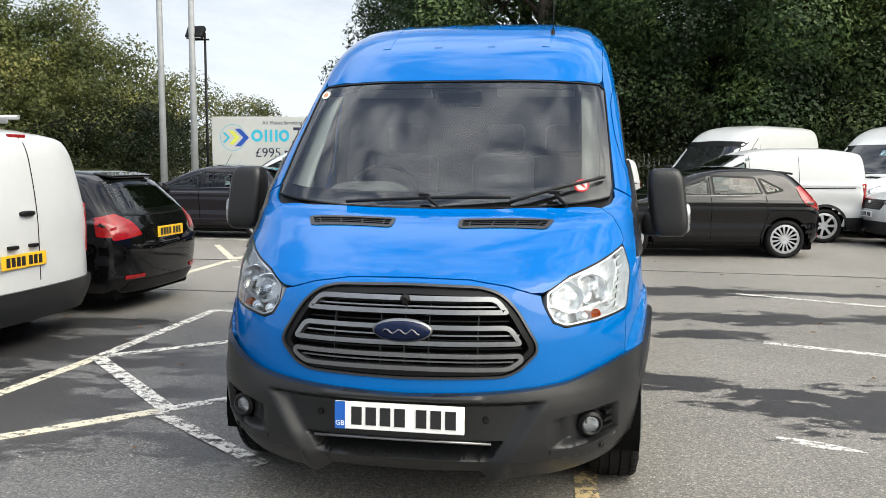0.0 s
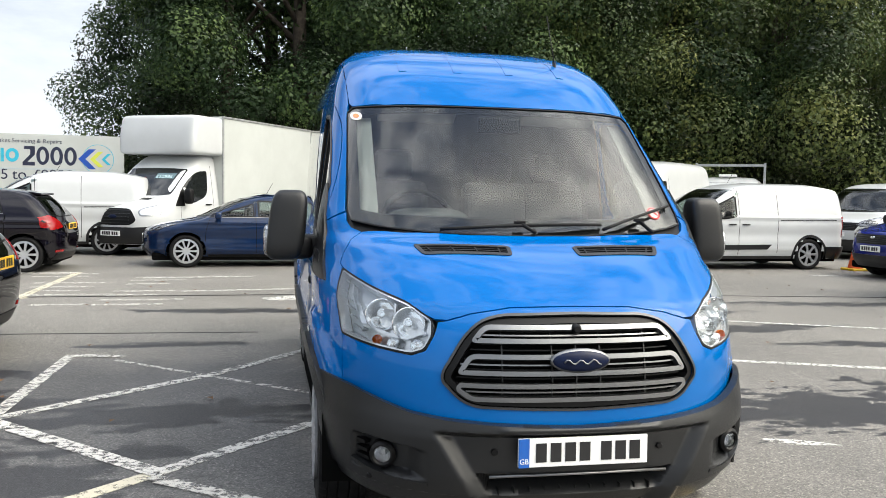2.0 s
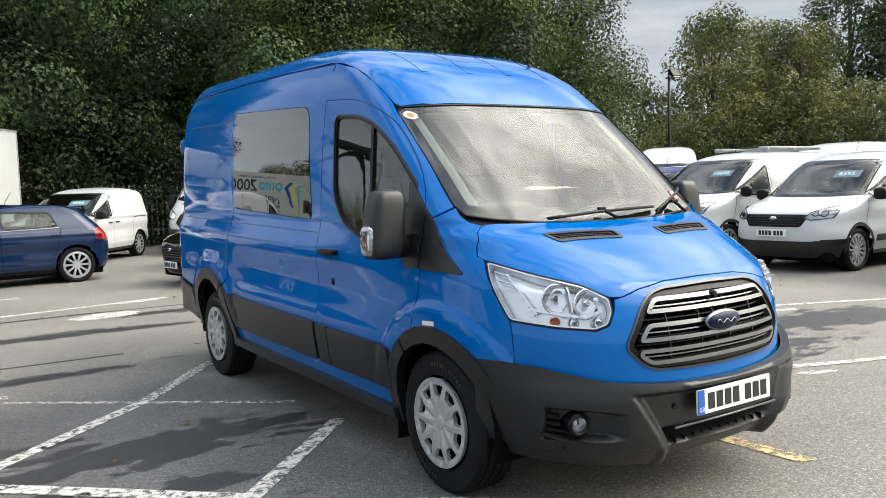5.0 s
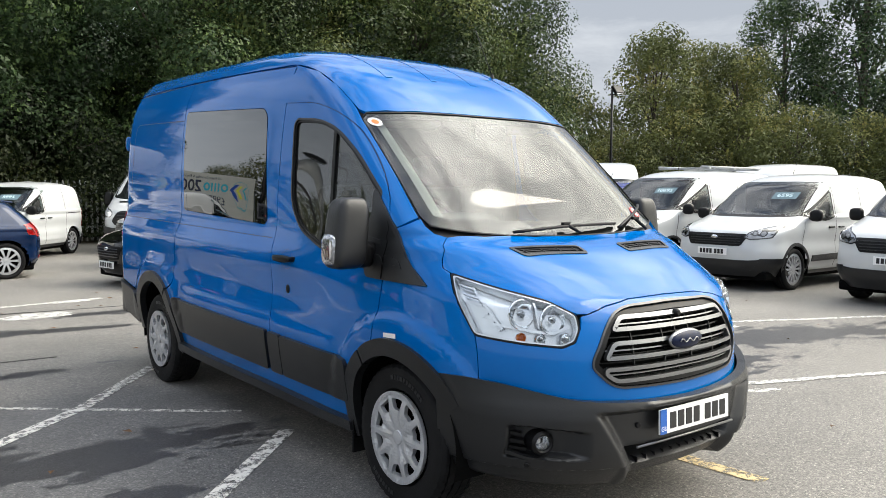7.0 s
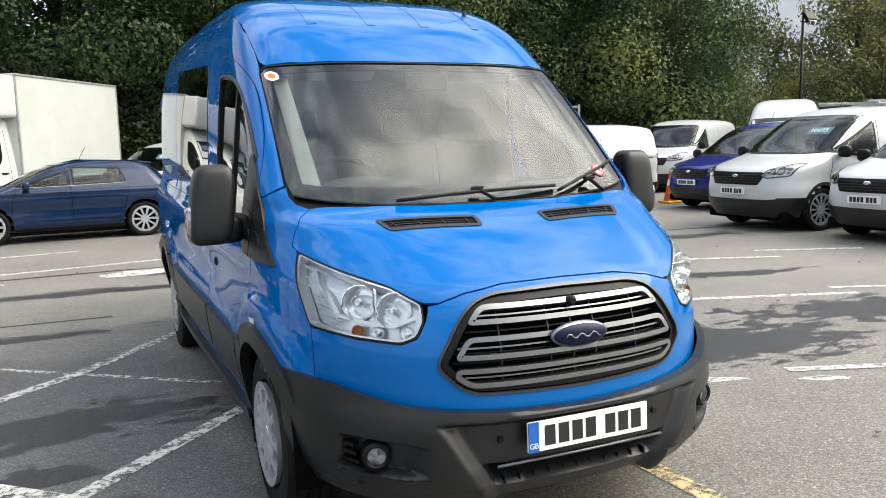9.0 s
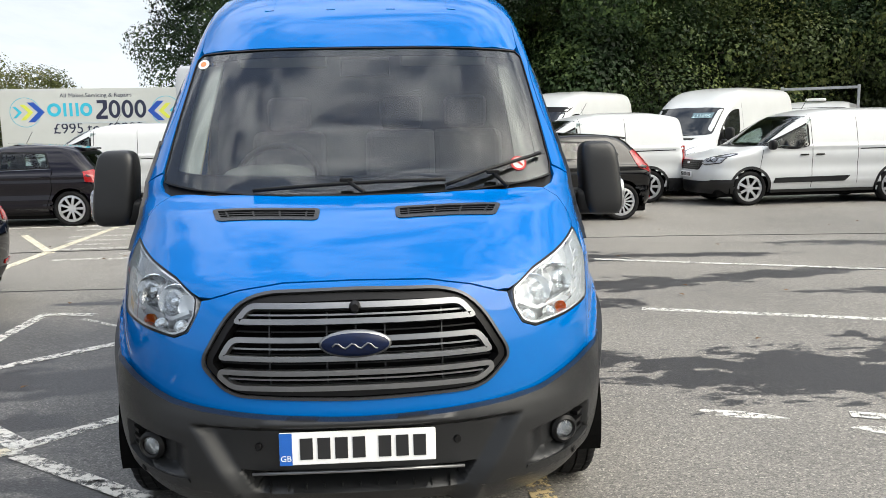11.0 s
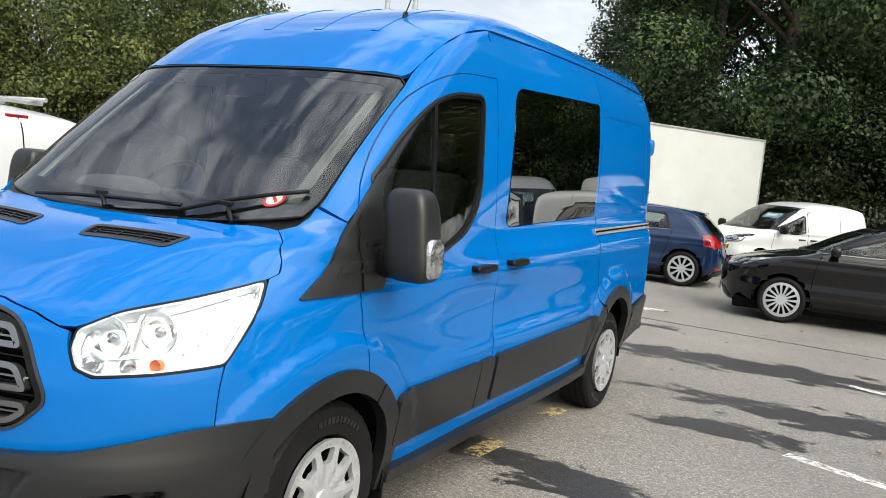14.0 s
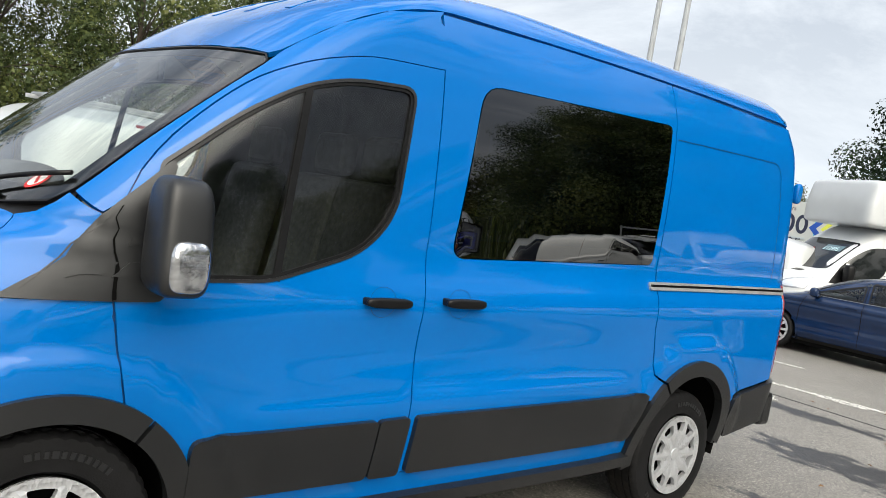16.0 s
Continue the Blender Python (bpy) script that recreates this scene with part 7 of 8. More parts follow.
# ---- sign board, box van, poles, fence, cone ----
def bill_board():
    a, b = Vector((-10.95, 21.75, 0)), Vector((-5.68, 22.1, 0))
    rz = math.degrees(math.atan2(b.y - a.y, b.x - a.x))
    W, T, B = (b - a).length, 2.93, 1.0
    m = Matrix.Translation((a + b) / 2) @ pose(0, 0, 0, 0, 0, rz)
    sign = thing("sign_board", "long white advertising board with blue and cyan lettering", "sign", m)
    part("board", box_bm((W, 0.08, T - B), (0, 0.04, (T + B) / 2), 0.01), WHITE_BOX, sign)
    for x in (-W / 2 + 0.3, 0, W / 2 - 0.3):
        part("post", box_bm((0.12, 0.12, T), (x, 0.16, T / 2), 0.01), STEEL, sign)

    def text(line, size, x, z, mat):
        """A centred line, each word a part of its own."""
        wide = lambda t: (lambda xs: max(xs) - min(xs))([v.co.x for v in text_mesh(t, size, "LEFT").vertices])
        at, full = x - wide(line) / 2, line.split(" ")
        for i, word in enumerate(full):
            before = " ".join(full[:i + 1])
            part("word", text_mesh(word, size, "LEFT"), mat, sign, "", pose(at + wide(before) - wide(word), -0.004, z, 90, 0, 0))
    text("All Makes Servicing & Repairs", 0.165, 0.0, T - 0.25, SIGN_NAVY)
    text("£995 to £9995", 0.42, 0.0, T - 1.27, SIGN_NAVY)

    def slab(pts, mat, name="shape"):
        def at(q):
            return np.column_stack([q[:, 0], np.full(len(q), -0.006), q[:, 1]]), np.tile((0.0, -1.0, 0.0), (len(q), 1))
        part(name, panel_mesh(name, at, pts, step=0.5, depth=0.004), mat, sign)
    zc = T - 0.60
    # the trade name as plain round and square blocks in its colours
    def ring(x, mat, r=0.25, rx=None):
        t = np.linspace(0, 2 * math.pi, 28, endpoint=False)
        rx = rx or r
        def at(q):
            return np.column_stack([q[:, 0], np.full(len(q), -0.006), q[:, 1]]), np.tile((0.0, -1.0, 0.0), (len(q), 1))
        o = np.column_stack([x + rx * np.cos(t), zc + r * np.sin(t)])
        part("shape", panel_mesh("shape", at, o, [np.column_stack([x + (rx - 0.09) * np.cos(t), zc + (r - 0.09) * np.sin(t)])], 0.3, depth=0.004), mat, sign)
    ring(-1.16, SKY_BLUE, 0.19, 0.19)
    slab([(-0.91, zc - 0.19), (-0.83, zc - 0.19), (-0.83, zc + 0.19), (-0.91, zc + 0.19)], SKY_BLUE)
    for x in (-0.74, -0.57):
        slab([(x, zc - 0.19), (x + 0.08, zc - 0.19), (x + 0.08, zc + 0.19), (x, zc + 0.19)], SKY_BLUE)
    ring(-0.28, SKY_BLUE, 0.19, 0.17)
    slab([(-0.02, zc - 0.28), (0.30, zc - 0.28), (0.30, zc - 0.18), (-0.02, zc - 0.18)], SIGN_NAVY)
    slab([(0.18, zc + 0.02), (0.30, zc + 0.02), (0.30, zc + 0.26), (0.02, zc + 0.26), (0.02, zc + 0.17), (0.18, zc + 0.17)], SIGN_NAVY)
    slab([(-0.02, zc - 0.19), (0.10, zc - 0.19), (0.30, zc + 0.03), (0.20, zc + 0.06)], SIGN_NAVY)
    for x in (0.50, 0.86, 1.22):
        ring(x, SIGN_NAVY, 0.26, 0.165)
    slab([(-1.1, zc - 0.40), (1.35, zc - 0.40), (1.35, zc - 0.35), (-1.1, zc - 0.35)], SIGN_GREY)
    for s, xc in ((1, -1.95), (-1, 1.95)):
        t = np.linspace(0, 2 * math.pi, 40, endpoint=False)
        def at(q):
            return np.column_stack([q[:, 0], np.full(len(q), -0.004), q[:, 1]]), np.tile((0.0, -1.0, 0.0), (len(q), 1))
        o = np.column_stack([xc + 0.42 * np.cos(t), zc - 0.06 + 0.42 * np.sin(t)])
        part("ring", panel_mesh("ring", at, o, [np.column_stack([xc + 0.405 * np.cos(t), zc - 0.06 + 0.405 * np.sin(t)])], 0.3, depth=0.002), SKY_BLUE, sign)
        for k, mat in enumerate((SKY_BLUE, SIGN_YELLOW, SIGN_BLUE)):
            x, h = xc + s * (-0.34 + 0.20 * k), 0.16 + 0.06 * k
            w = 0.09 + 0.05 * k
            z = zc - 0.06
            slab([(x, z - h), (x + s * w, z - h), (x + s * (w + h), z), (x + s * w, z + h), (x, z + h), (x + s * h, z)][::s], mat, "arrow")
    return sign


bill_board()


def big_van(name, label, m, wheelbase=3.3, band=False, price="", box=False, hi=1.0):
    """A large white van on the tall shell; box: with a box body behind the cab."""
    v = thing(name, label, "van", m)
    spec = dict(VAN)
    if hi != 1.0:
        spec["half"] = [(z if z < 1.9 else 1.9 + (z - 1.9) * hi, w) for z, w in VAN["half"]]
        spec["nose"] = [(z if z < 1.9 else 1.9 + (z - 1.9) * hi, y) for z, y in VAN["nose"]]
        spec["tail"] = [(z if z < 1.9 else 1.9 + (z - 1.9) * hi, y) for z, y in VAN["tail"]]
        spec["depth"] = spec["p"] = spec["q"] = None
        spec["depth"], spec["p"], spec["q"] = VAN["depth"][:-1] + [(4.0, 0.5)], VAN["p"][:-1] + [(4.0, 3.0)], VAN["q"][:-1] + [(4.0, 3.0)]
    spec["rake"] = 0.0
    if box:
        spec["tail"] = [(z, 2.75 if z < 2 else 2.7) for z, _ in VAN["tail"][:-1]] + [(2.455, 2.6)]
    sh = Shell(**spec)
    ax = [(1.025, 0.345)] + ([] if box else [(1.025 + wheelbase, 0.345)])
    part("body", body_mesh(sh, 0.26, ax, 0.41, 34), WHITE, v)
    wsx = [(x, z) for x, z in ws_half]
    panel("windscreen", sh.front(0.004), both(wsx), TINT, v, step=0.12, depth=0.004)
    panel("grille", sh.front(0.008), GRILLE, BLACK, v, step=0.08, depth=0.02)
    for z in np.linspace(0.72, 0.99, 5):
        stripe("grille_bar", sh.front(0.016), [(-0.40, z), (0, z), (0.40, z)], 0.014, PLASTIC, v, depth=0.008)
    part("badge", blob_bm((0.22, 0.04, 0.09), (0, float(sh.nose(np.array(0.86))) - 0.016, 0.86), 2.0, 24, 10), BADGE, v)
    bp = [(-0.95, 0.28), (0.95, 0.28), (0.955, 0.66), (0.5, 0.63), (-0.5, 0.63), (-0.955, 0.66)]
    panel("front_bumper", sh.front(0.035), bp, PLASTIC, v, step=0.08, depth=0.03)
    plate(v, None, pose(0, float(sh.nose(np.array(0.5))) - 0.055, 0.50))
    for s in (1, -1):
        panel("front_bumper", sh.side(s, 0.03), [(0.33, 0.28), (0.60, 0.28), (0.66, 0.66), (0.36, 0.66)], PLASTIC, v, step=0.08, depth=0.03)
        lamp = np.array([(s * u_, z) for u_, z in LAMP_R])
        hl = panel("headlamp", around_signed(sh, 0.006), lamp, LAMP_CLEAR, v, step=0.06, depth=0.02)
        panel("lamp_reflector", around_signed(sh, 0.009), inset(lamp, 0.03), REFLECTOR, hl, step=0.06, depth=0.002)
        panel("side_window", sh.side(s, 0.004), DOOR_W, TINT, v, step=0.1, depth=0.004)
        panel("bonnet_vent", sh.above(0.004), vent_o[s], BLACK, v, step=0.1, depth=0.004)
        stripe("door_gap", sh.side(s, 0.002), [(1.16, 0.62), (1.15, 1.0), (1.16, 1.30)], 0.010, DARK, v, depth=0)
        stripe("door_gap", sh.side(s, 0.002), [(2.36, 0.40), (2.36, 1.2), (2.36, 2.03)], 0.010, DARK, v, depth=0)
        part("door_handle", box_bm((0.04, 0.2, 0.035), (s * 0.99, 2.15, 1.12), 0.012), BLACK, v)
        part("door_mirror", blob_bm((0.195, 0.17, 0.345), (s * 1.115, 1.265, 1.315), 4, 20, 12), BLACK, v)
        part("mirror_arm", box_bm((0.16, 0.1, 0.09), (s * 1.0, 1.29, 1.215), 0.02), BLACK, v)
        panel("mirror_sail", sh.side(s, 0.006), [(0.98, 1.09), (1.30, 1.09), (1.31, 1.52), (1.20, 1.42)], BLACK, v, depth=0.004)
        for cy in (1.025, 1.025 + wheelbase):
            wheel(v, s * 0.865, cy, 0.345, s, 0.35, 0.225, 0.22, 9, 0.5)
            if not box or cy < 2:
                stripe("wheel_arch", sh.side(s, 0.008), arch_line(cy, 0.43, -10, 190), 0.05, PLASTIC, v, depth=0.03)
                part("arch_liner", once(("liner_big",), lambda: liner_mesh(0.44, 0.34)), DARK, v, "", pose(s * 0.95, cy, 0.345, 0, 0, 0 if s > 0 else 180))
        if not box:
            panel("side_cladding", sh.side(s, 0.014), [(1.47, 0.46), (1.025 + wheelbase - 0.48, 0.46), (1.025 + wheelbase - 0.46, 0.62), (1.46, 0.62)], PLASTIC, v, step=0.1, depth=0.015)
    part("underbody", box_bm((1.6, 4.6 if not box else 5.6, 0.2), (0, 2.9 if not box else 3.4, 0.34), 0.03), DARK, v)
    if band:
        panel("header_band", sh.front(0.008), both([(0, 1.95), (0.5, 1.945), (0.82, 1.93), (0.84, 2.06), (0, 2.09)]), BLACK, v, step=0.1, depth=0.006)
    if price:
        panel("price_card", sh.front(0.009), [(0.18, 1.70), (0.66, 1.70), (0.66, 1.82), (0.18, 1.82)], STICKER_C, v, depth=0)
        yy = float(sh.front_y(np.array(0.42), np.array(1.72)))
        part("price", text_mesh(price, 0.14), PRICE_INK, v, "", pose(0.42, yy - 0.022, 1.715, 49, 0, 4))
    if box:
        bx = part("box_body", box_bm((2.16, 4.25, 2.28), (0, 4.70, 2.07), 0.03, 3), WHITE_BOX, v, "large plain white box body")
        def nosecone(p):
            k = (p.z + 0.45) / 0.9
            return Vector((p.x, p.y + (0.25 * max(0, k - 0.3) ** 2 if p.y < 0 else 0), p.z))
        part("luton_pod", blob_bm((2.14, 1.50, 0.92), (0, 2.22, 2.72), 13, 44, 22, shape=nosecone), WHITE, v, "rounded white pod over the cab")
        part("side_guard", box_bm((2.0, 2.0, 0.1), (0, 3.2, 0.62), 0.02), BLACK, v)
        for x in (-1.07, 1.07):
            part("box_corner", box_bm((0.05, 0.05, 2.26), (x, 2.60, 2.07), 0.008), STEEL, bx)
            part("box_corner", box_bm((0.05, 0.05, 2.26), (x, 6.80, 2.07), 0.008), STEEL, bx)
            part("box_cap", box_bm((0.06, 4.2, 0.05), (x, 4.70, 3.19), 0.008), STEEL, bx)
        for s in (1, -1):
            part("marker_lamp", box_bm((0.03, 0.10, 0.05), (s * 0.98, 3.4, 0.85), 0.006), AMBER, v)
    return v


big_van("box_van", "white box van with a rounded pod over the cab", at_wheel(-2.59, 17.36, 1.08, 2.57, -31), 3.95, price="£12995", box=True)
big_van("panel_van", "white high-roof van parked facing the yard", at_wheel(5.95, 15.3, 0.0, 0.0, -48), price="£11695")
big_van("panel_van", "white high-roof van with a black band over the windscreen", at_wheel(2.9, 17.6, 0.0, 0.0, -42), band=True, hi=1.15)
tipper = big_van("tipper_truck", "white tipper cab with a steel headboard", at_wheel(10.4, 17.4, 0.0, 0.0, -34), hi=0.45)
for x in (-0.98, 0.98):
    part("headboard_post", box_bm((0.07, 0.07, 1.9), (x, 3.0, 1.62), 0.01), STEEL, tipper)
part("headboard_bar", box_bm((1.9, 0.05, 0.07), (0, 3.0, 2.50), 0.01), STEEL, tipper)
part("beacon_bar", box_bm((0.5, 0.16, 0.07), (0, 2.2, 2.17), 0.02), STICKER_W, tipper)
big_van("panel_van", "white high-roof van in the far row", at_wheel(17.5, 11.5, 0.0, 0.0, -90))
big_van("panel_van", "white high-roof van in the far row", at_wheel(17.5, 5.0, 0.0, 0.0, -90))
big_van("panel_van", "white high-roof van standing behind the parked row", at_wheel(14.9, 13.3, 0.0, 0.0, -50), hi=1.1)


def lamp_post(x, y, h, r, mat, label, flood=None):
    p = thing("street_lamp", label, "lamp post", pose(x, y, 0))
    part("pole", tube_bm([(0, 0, 0), (0, 0, h * 0.35), (0, 0, h)], r, 14, taper=[1, 0.85, 0.7]), mat, p)
    part("base_plate", box_bm((r * 4, r * 4, 0.03), (0, 0, 0.015), 0.005), STEEL, p)
    if flood:
        f = part("floodlight", box_bm((0.55, 0.16, 0.42), (flood * 0.25, -0.1, h), 0.03, m=pose(0, 0, 0, -35, 0, 0)), BLACK, p, "black floodlight head")
        part("floodlight_glass", box_bm((0.46, 0.01, 0.34), (flood * 0.25, -0.175, h - 0.055), 0.003, m=pose(0, 0, 0, -35, 0, 0)), LAMP_CLEAR, f)
        part("bracket", box_bm((0.5, 0.05, 0.05), (flood * 0.12, 0, h - 0.2), 0.01), BLACK, p)
    return p


lamp_post(-12.06, 20.7, 9.0, 0.115, PAINTED_POLE, "tall pale grey lamp post")
lamp_post(-11.0, 20.64, 9.0, 0.115, PAINTED_POLE, "tall pale grey lamp post")
lamp_post(-10.7, 20.9, 5.4, 0.05, BLACK, "black pole with a floodlight", flood=-1)
lamp_post(26.0, 22.7, 6.2, 0.07, BLACK, "black pole with a floodlight", flood=1)
lamp_post(-21.5, 24.0, 6.0, 0.06, STEEL, "thin grey steel pole among trees")


def fence():
    f = thing("palisade_fence", "grey steel palisade fence below the trees", "fence", pose(1.2, 23.2, 0))
    bm = bmesh.new()
    vs = [bm.verts.new(p) for p in ((-0.035, 0, 0.05), (0.035, 0, 0.05), (0.035, 0, 1.72), (0.012, 0, 1.82), (-0.012, 0, 1.82), (-0.035, 0, 1.72), (0, -0.02, 0.05), (0, -0.02, 1.72))]
    for q in ((0, 6, 7, 5), (6, 1, 2, 7), (5, 7, 4), (7, 2, 3), (7, 3, 4)):
        bm.faces.new([vs[i] for i in q])
    me = bpy.data.meshes.new("pale")
    bm.to_mesh(me)
    bm.free()
    for i in range(150):
        part("pale", me, STEEL, f, "", pose(i * 0.155, -0.05, 0, 0, 0, 0))
    for z in (0.45, 1.45):
        part("rail", box_bm((23.3, 0.05, 0.06), (11.6, 0, z), 0.005), STEEL, f)
    for i in range(9):
        part("post", box_bm((0.09, 0.09, 1.75), (i * 2.9, 0.04, 0.875), 0.008), STEEL, f)


fence()


def cone():
    c = thing("traffic_cone", "orange traffic cone with a white band on a yellow base", "traffic cone", pose(10.97, 12.73, 0))
    part("base", box_bm((0.42, 0.42, 0.05), (0, 0, 0.025), 0.015), CONE_YELLOW, c)
    part("body", lathe_mesh("cone", [(0.05, 0.155), (0.32, 0.10), (0.45, 0.075), (0.75, 0.03), (0.76, 0.0)], 24), ORANGE, c, "", pose(0, 0, 0, 0, -90, 0))
    part("band", lathe_mesh("cone_band", [(0.40, 0.0885), (0.55, 0.0605)], 24), STICKER_W, c, "", pose(0, 0, 0, 0, -90, 0))


cone()


# ---- trees ----
def tree_parts(seed, height, spread, base_z, leaves, leaf, droop=0.3):
    """Meshes of one tree: a tapered trunk with limbs, and a crown of many small leaf sprays in uneven clumps."""
    rng = np.random.default_rng(seed)
    bm = bmesh.new()
    lean = rng.normal(0, 0.25, 2)
    top = np.array([lean[0], lean[1], height * 0.86])
    tube_bm([(0, 0, -0.1), (lean[0] * 0.2, lean[1] * 0.2, height * 0.3), (lean[0] * 0.6, lean[1] * 0.6, height * 0.6), tuple(top)], height * 0.018, 9, bm, taper=[1.25, 0.9, 0.6, 0.15])
    clumps = []
    n = 48
    for i in range(n):
        h = base_z + (height - base_z) * ((i + rng.random()) / n) ** 0.85
        k = (h - base_z) / (height - base_z)
        r = spread * (0.55 + 0.75 * math.sin(math.pi * min(1, 0.15 + k * 0.8))) * (1 - 0.55 * k ** 3) * (0.55 + 0.6 * rng.random())
        a = i * 2.399 + rng.normal(0, 0.4)
        c = np.array([r * math.cos(a) + lean[0] * k, r * math.sin(a) + lean[1] * k, h - droop * rng.random()])
        clumps.append((c, spread * (0.30 + 0.28 * rng.random()) * (1 - 0.3 * k)))
        if i % 3 == 0:
            t = max(0.12, k * 0.75)
            s = np.array([lean[0] * t, lean[1] * t, height * (0.15 + 0.65 * t)])
            m = (s + c) / 2 + (0, 0, 0.12 * height * 0.2)
            tube_bm([tuple(s), tuple(m), tuple(c)], height * 0.006, 6, bm, taper=[1, 0.7, 0.25])
    trunk = bpy.data.meshes.new("trunk")
    bm.to_mesh(trunk)
    bm.free()
    leaves, leaf = int(leaves * 2.3), leaf * 0.68
    w = np.array([r ** 2 for _, r in clumps])
    pick = rng.choice(len(clumps), leaves, p=w / w.sum())
    C = np.array([c for c, _ in clumps])[pick]
    R = np.array([r for _, r in clumps])[pick]
    d = rng.normal(0, 1, (leaves, 3))
    d /= np.linalg.norm(d, axis=1, keepdims=True)
    rad = rng.random(leaves) ** 0.28
    P = C + d * (R * rad)[:, None] * (1.15, 1.15, 0.85)
    P[:, 2] = np.maximum(P[:, 2], 0.25)
    size = leaf * (0.55 + 0.9 * rng.random(leaves))
    nrm = d * 1.0 + rng.normal(0, 0.38, (leaves, 3)) + (0, 0, 0.30)
    nrm /= np.linalg.norm(nrm, axis=1, keepdims=True)
    t1 = np.cross(nrm, rng.normal(0, 1, (leaves, 3)))
    t1 /= np.linalg.norm(t1, axis=1, keepdims=True)
    t2 = np.cross(nrm, t1)
    a, b = t1 * size[:, None], t2 * size[:, None] * 0.52
    tri = np.stack([P - a * 0.8, P + a * 0.25 - b, P + a * 0.4 + b - nrm * size[:, None] * 0.2], 1).reshape(-1, 3)
    me = bpy.data.meshes.new("crown")
    me.from_pydata(tri, [], np.arange(3 * leaves).reshape(-1, 3))
    return trunk, me


SPECIES = {}
for key, seed, h, sp, bz, nl, lf, mat in [("a", 1, 13.5, 2.9, 1.0, 27000, 0.125, LEAF_DARK), ("b", 2, 15.0, 3.2, 1.6, 29000, 0.13, LEAF_DARK), ("c", 3, 11.5, 2.6, 0.6, 24000, 0.12, LEAF_DARK),
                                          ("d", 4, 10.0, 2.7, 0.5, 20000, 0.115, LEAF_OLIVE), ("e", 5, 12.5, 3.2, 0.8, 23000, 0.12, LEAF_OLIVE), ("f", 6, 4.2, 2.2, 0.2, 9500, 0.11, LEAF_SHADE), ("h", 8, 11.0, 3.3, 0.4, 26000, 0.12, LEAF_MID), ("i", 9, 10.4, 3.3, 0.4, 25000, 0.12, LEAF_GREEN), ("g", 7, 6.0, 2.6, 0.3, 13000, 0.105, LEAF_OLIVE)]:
    SPECIES[key] = (*tree_parts(seed, h, sp, bz, nl, lf), mat)
    # the same kind further off, in fewer and larger sprays
    SPECIES[key.upper()] = (*tree_parts(seed + 20, h, sp, bz, int(nl * 0.42), lf * 1.5), mat)


def tree(key, x, y, turn, scale, label, name="tree"):
    trunk, crown, mat = SPECIES[key]
    t = thing(name, label, "tree" if name == "tree" else "bush", pose(x, y, 0, 0, 0, turn), "woodland trees")
    t.scale = (scale, scale, scale)
    part("trunk", trunk, BARK, t)
    part("crown", crown, mat, t)


rng = random.Random(5)
DARKL, OLIVEL, BUSHL = "tall dark green broadleaf tree behind the fence", "olive green tree turning yellow with autumn", "dense undergrowth bush, leaf colour darkened for tree shade"
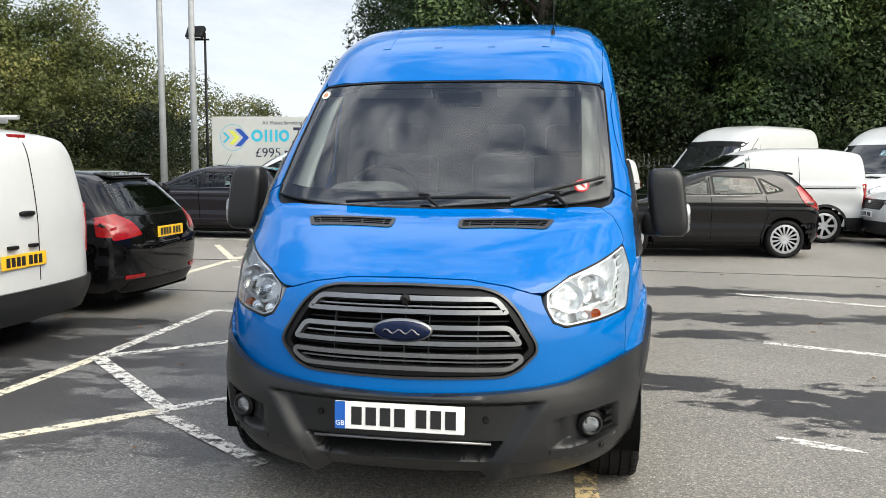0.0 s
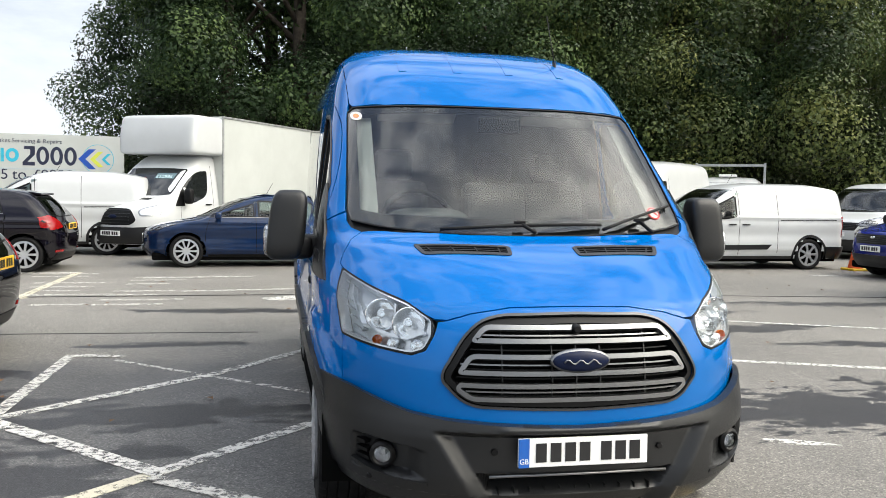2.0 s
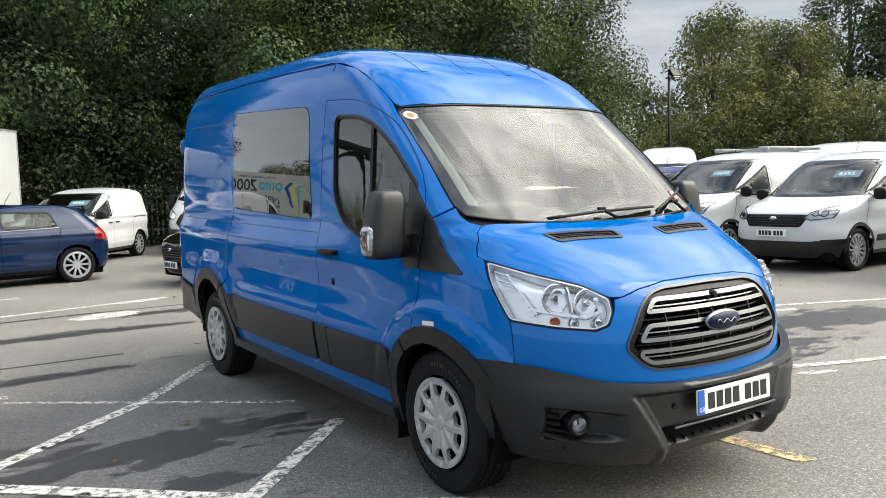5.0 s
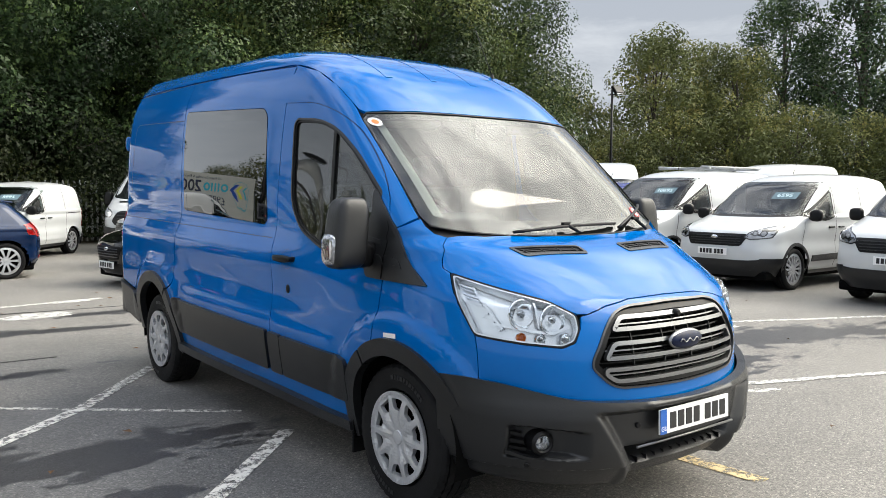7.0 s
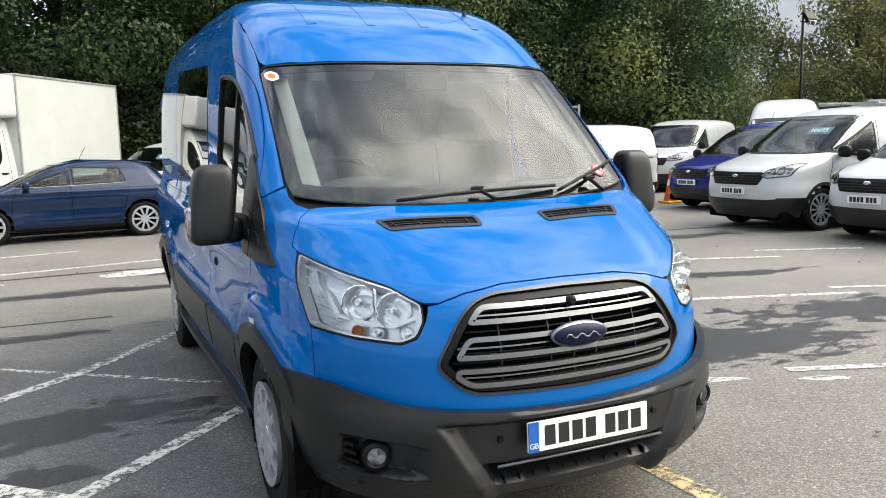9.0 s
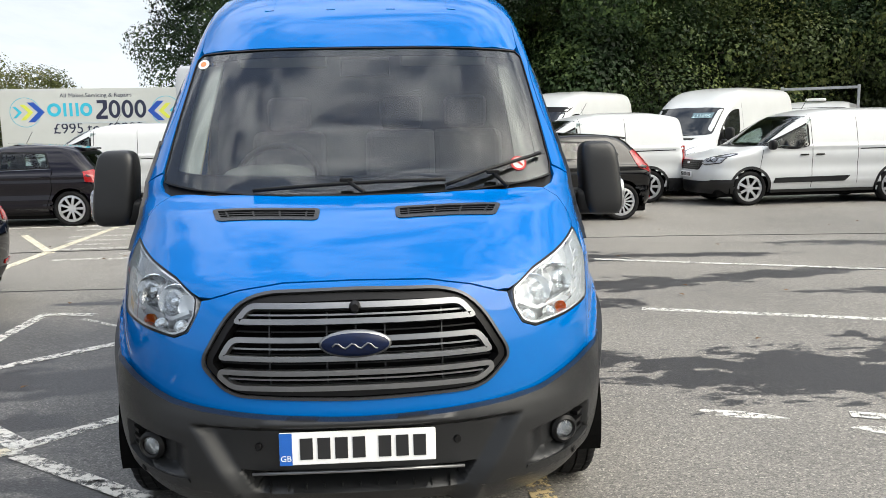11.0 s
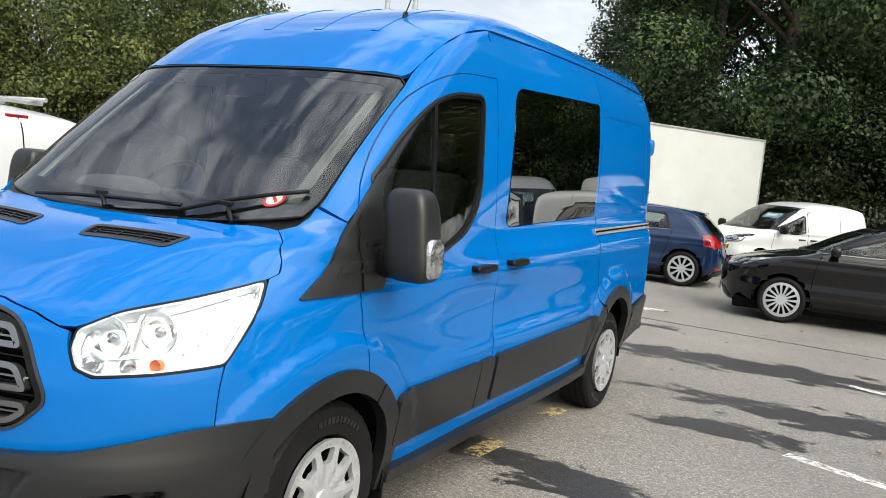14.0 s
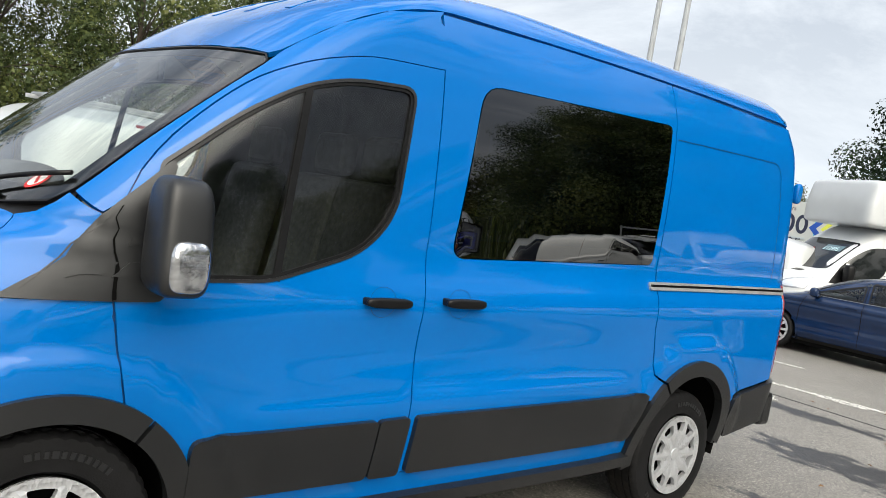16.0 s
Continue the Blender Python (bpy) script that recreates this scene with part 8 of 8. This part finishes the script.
# the wood behind the yard
for x, y, turn in ((11.0, 30.4, 20), (14.2, 30.0, 95), (17.4, 29.6, 200), (20.6, 28.6, 310)):
    tree("H", x, y, turn, 1.16, DARKL)
tree("c", -5.3, 28.6, 140, 0.95, DARKL)
x = -3.2
i = 0
while x < 22.0:
    tree("abc"[i % 3] if x < 9 else "hicih"[i % 5], x, 27.0 + rng.uniform(-0.8, 0.8) - 0.10 * max(0, x - 8), rng.uniform(0, 360), rng.uniform(0.92, 1.12) * (1.0 if x < 9 else 1.12), DARKL)
    if i % 2 == 0:
        tree("BCA"[i % 3], x + 1.6, 31.0 + rng.uniform(-1, 1), rng.uniform(0, 360), rng.uniform(1.05, 1.25), DARKL)
    x += 2.55
    i += 1
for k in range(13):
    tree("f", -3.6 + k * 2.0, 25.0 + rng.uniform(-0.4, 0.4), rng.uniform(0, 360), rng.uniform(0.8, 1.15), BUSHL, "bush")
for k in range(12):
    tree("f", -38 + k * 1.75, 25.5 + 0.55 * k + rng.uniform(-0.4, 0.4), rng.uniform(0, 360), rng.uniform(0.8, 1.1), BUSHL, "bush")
# lighter trees at both ends
for x, y, key, s in [(-27, 30, "i", 0.98), (-30, 27.5, "i", 1.05), (-33.5, 24, "i", 1.0), (-36.5, 20, "i", 1.05), (-24.2, 32.5, "i", 0.80), (-31, 31, "i", 1.05), (-35, 27, "i", 1.1), (-39, 15, "i", 1.1), (-41, 9, "i", 1.1), (-42, 2, "i", 1.1), (-23.5, 33, "e", 0.72), (-26, 31, "d", 0.85), (-28.5, 33, "e", 0.74), (-30, 29, "d", 0.85), (-33, 32, "e", 0.72), (-27, 27, "g", 1.0), (-24.5, 29, "g", 1.0), (-21.5, 32.5, "g", 0.9), (-19.5, 37, "g", 0.95), (-35, 28, "e", 0.8), (-38, 24, "d", 0.9), (-31, 25, "g", 1.1), (-35, 22, "g", 1.1),
                     (-41, 19, "e", 0.8), (-44, 13, "d", 1.0), (-45, 7, "e", 0.9), (-17.5, 40, "g", 0.8), (-22.5, 35, "g", 1.2),
                     (29, 29.5, "g", 1.15), (33.0, 26.0, "d", 1.0), (36.5, 27, "e", 0.80), (38.5, 26, "e", 0.80), (37.0, 23.0, "d", 0.92), (46.5, 21, "b", 1.12), (47, 26, "b", 0.95), (45, 14, "e", 0.74), (51, 19, "b", 0.85), (28.5, 25, "g", 0.75), (32, 24, "g", 0.9), (37, 20, "g", 0.95), (40.5, 15, "g", 1.0), (43, 8, "g", 1.0), (46, 6, "e", 0.75), (47, 0, "d", 0.9), (26.0, 27, "g", 0.75), (34.5, 22, "g", 0.95), (39.5, 18, "g", 0.9)]:
    tree(key.upper(), x, y, rng.uniform(0, 360), s, OLIVEL)
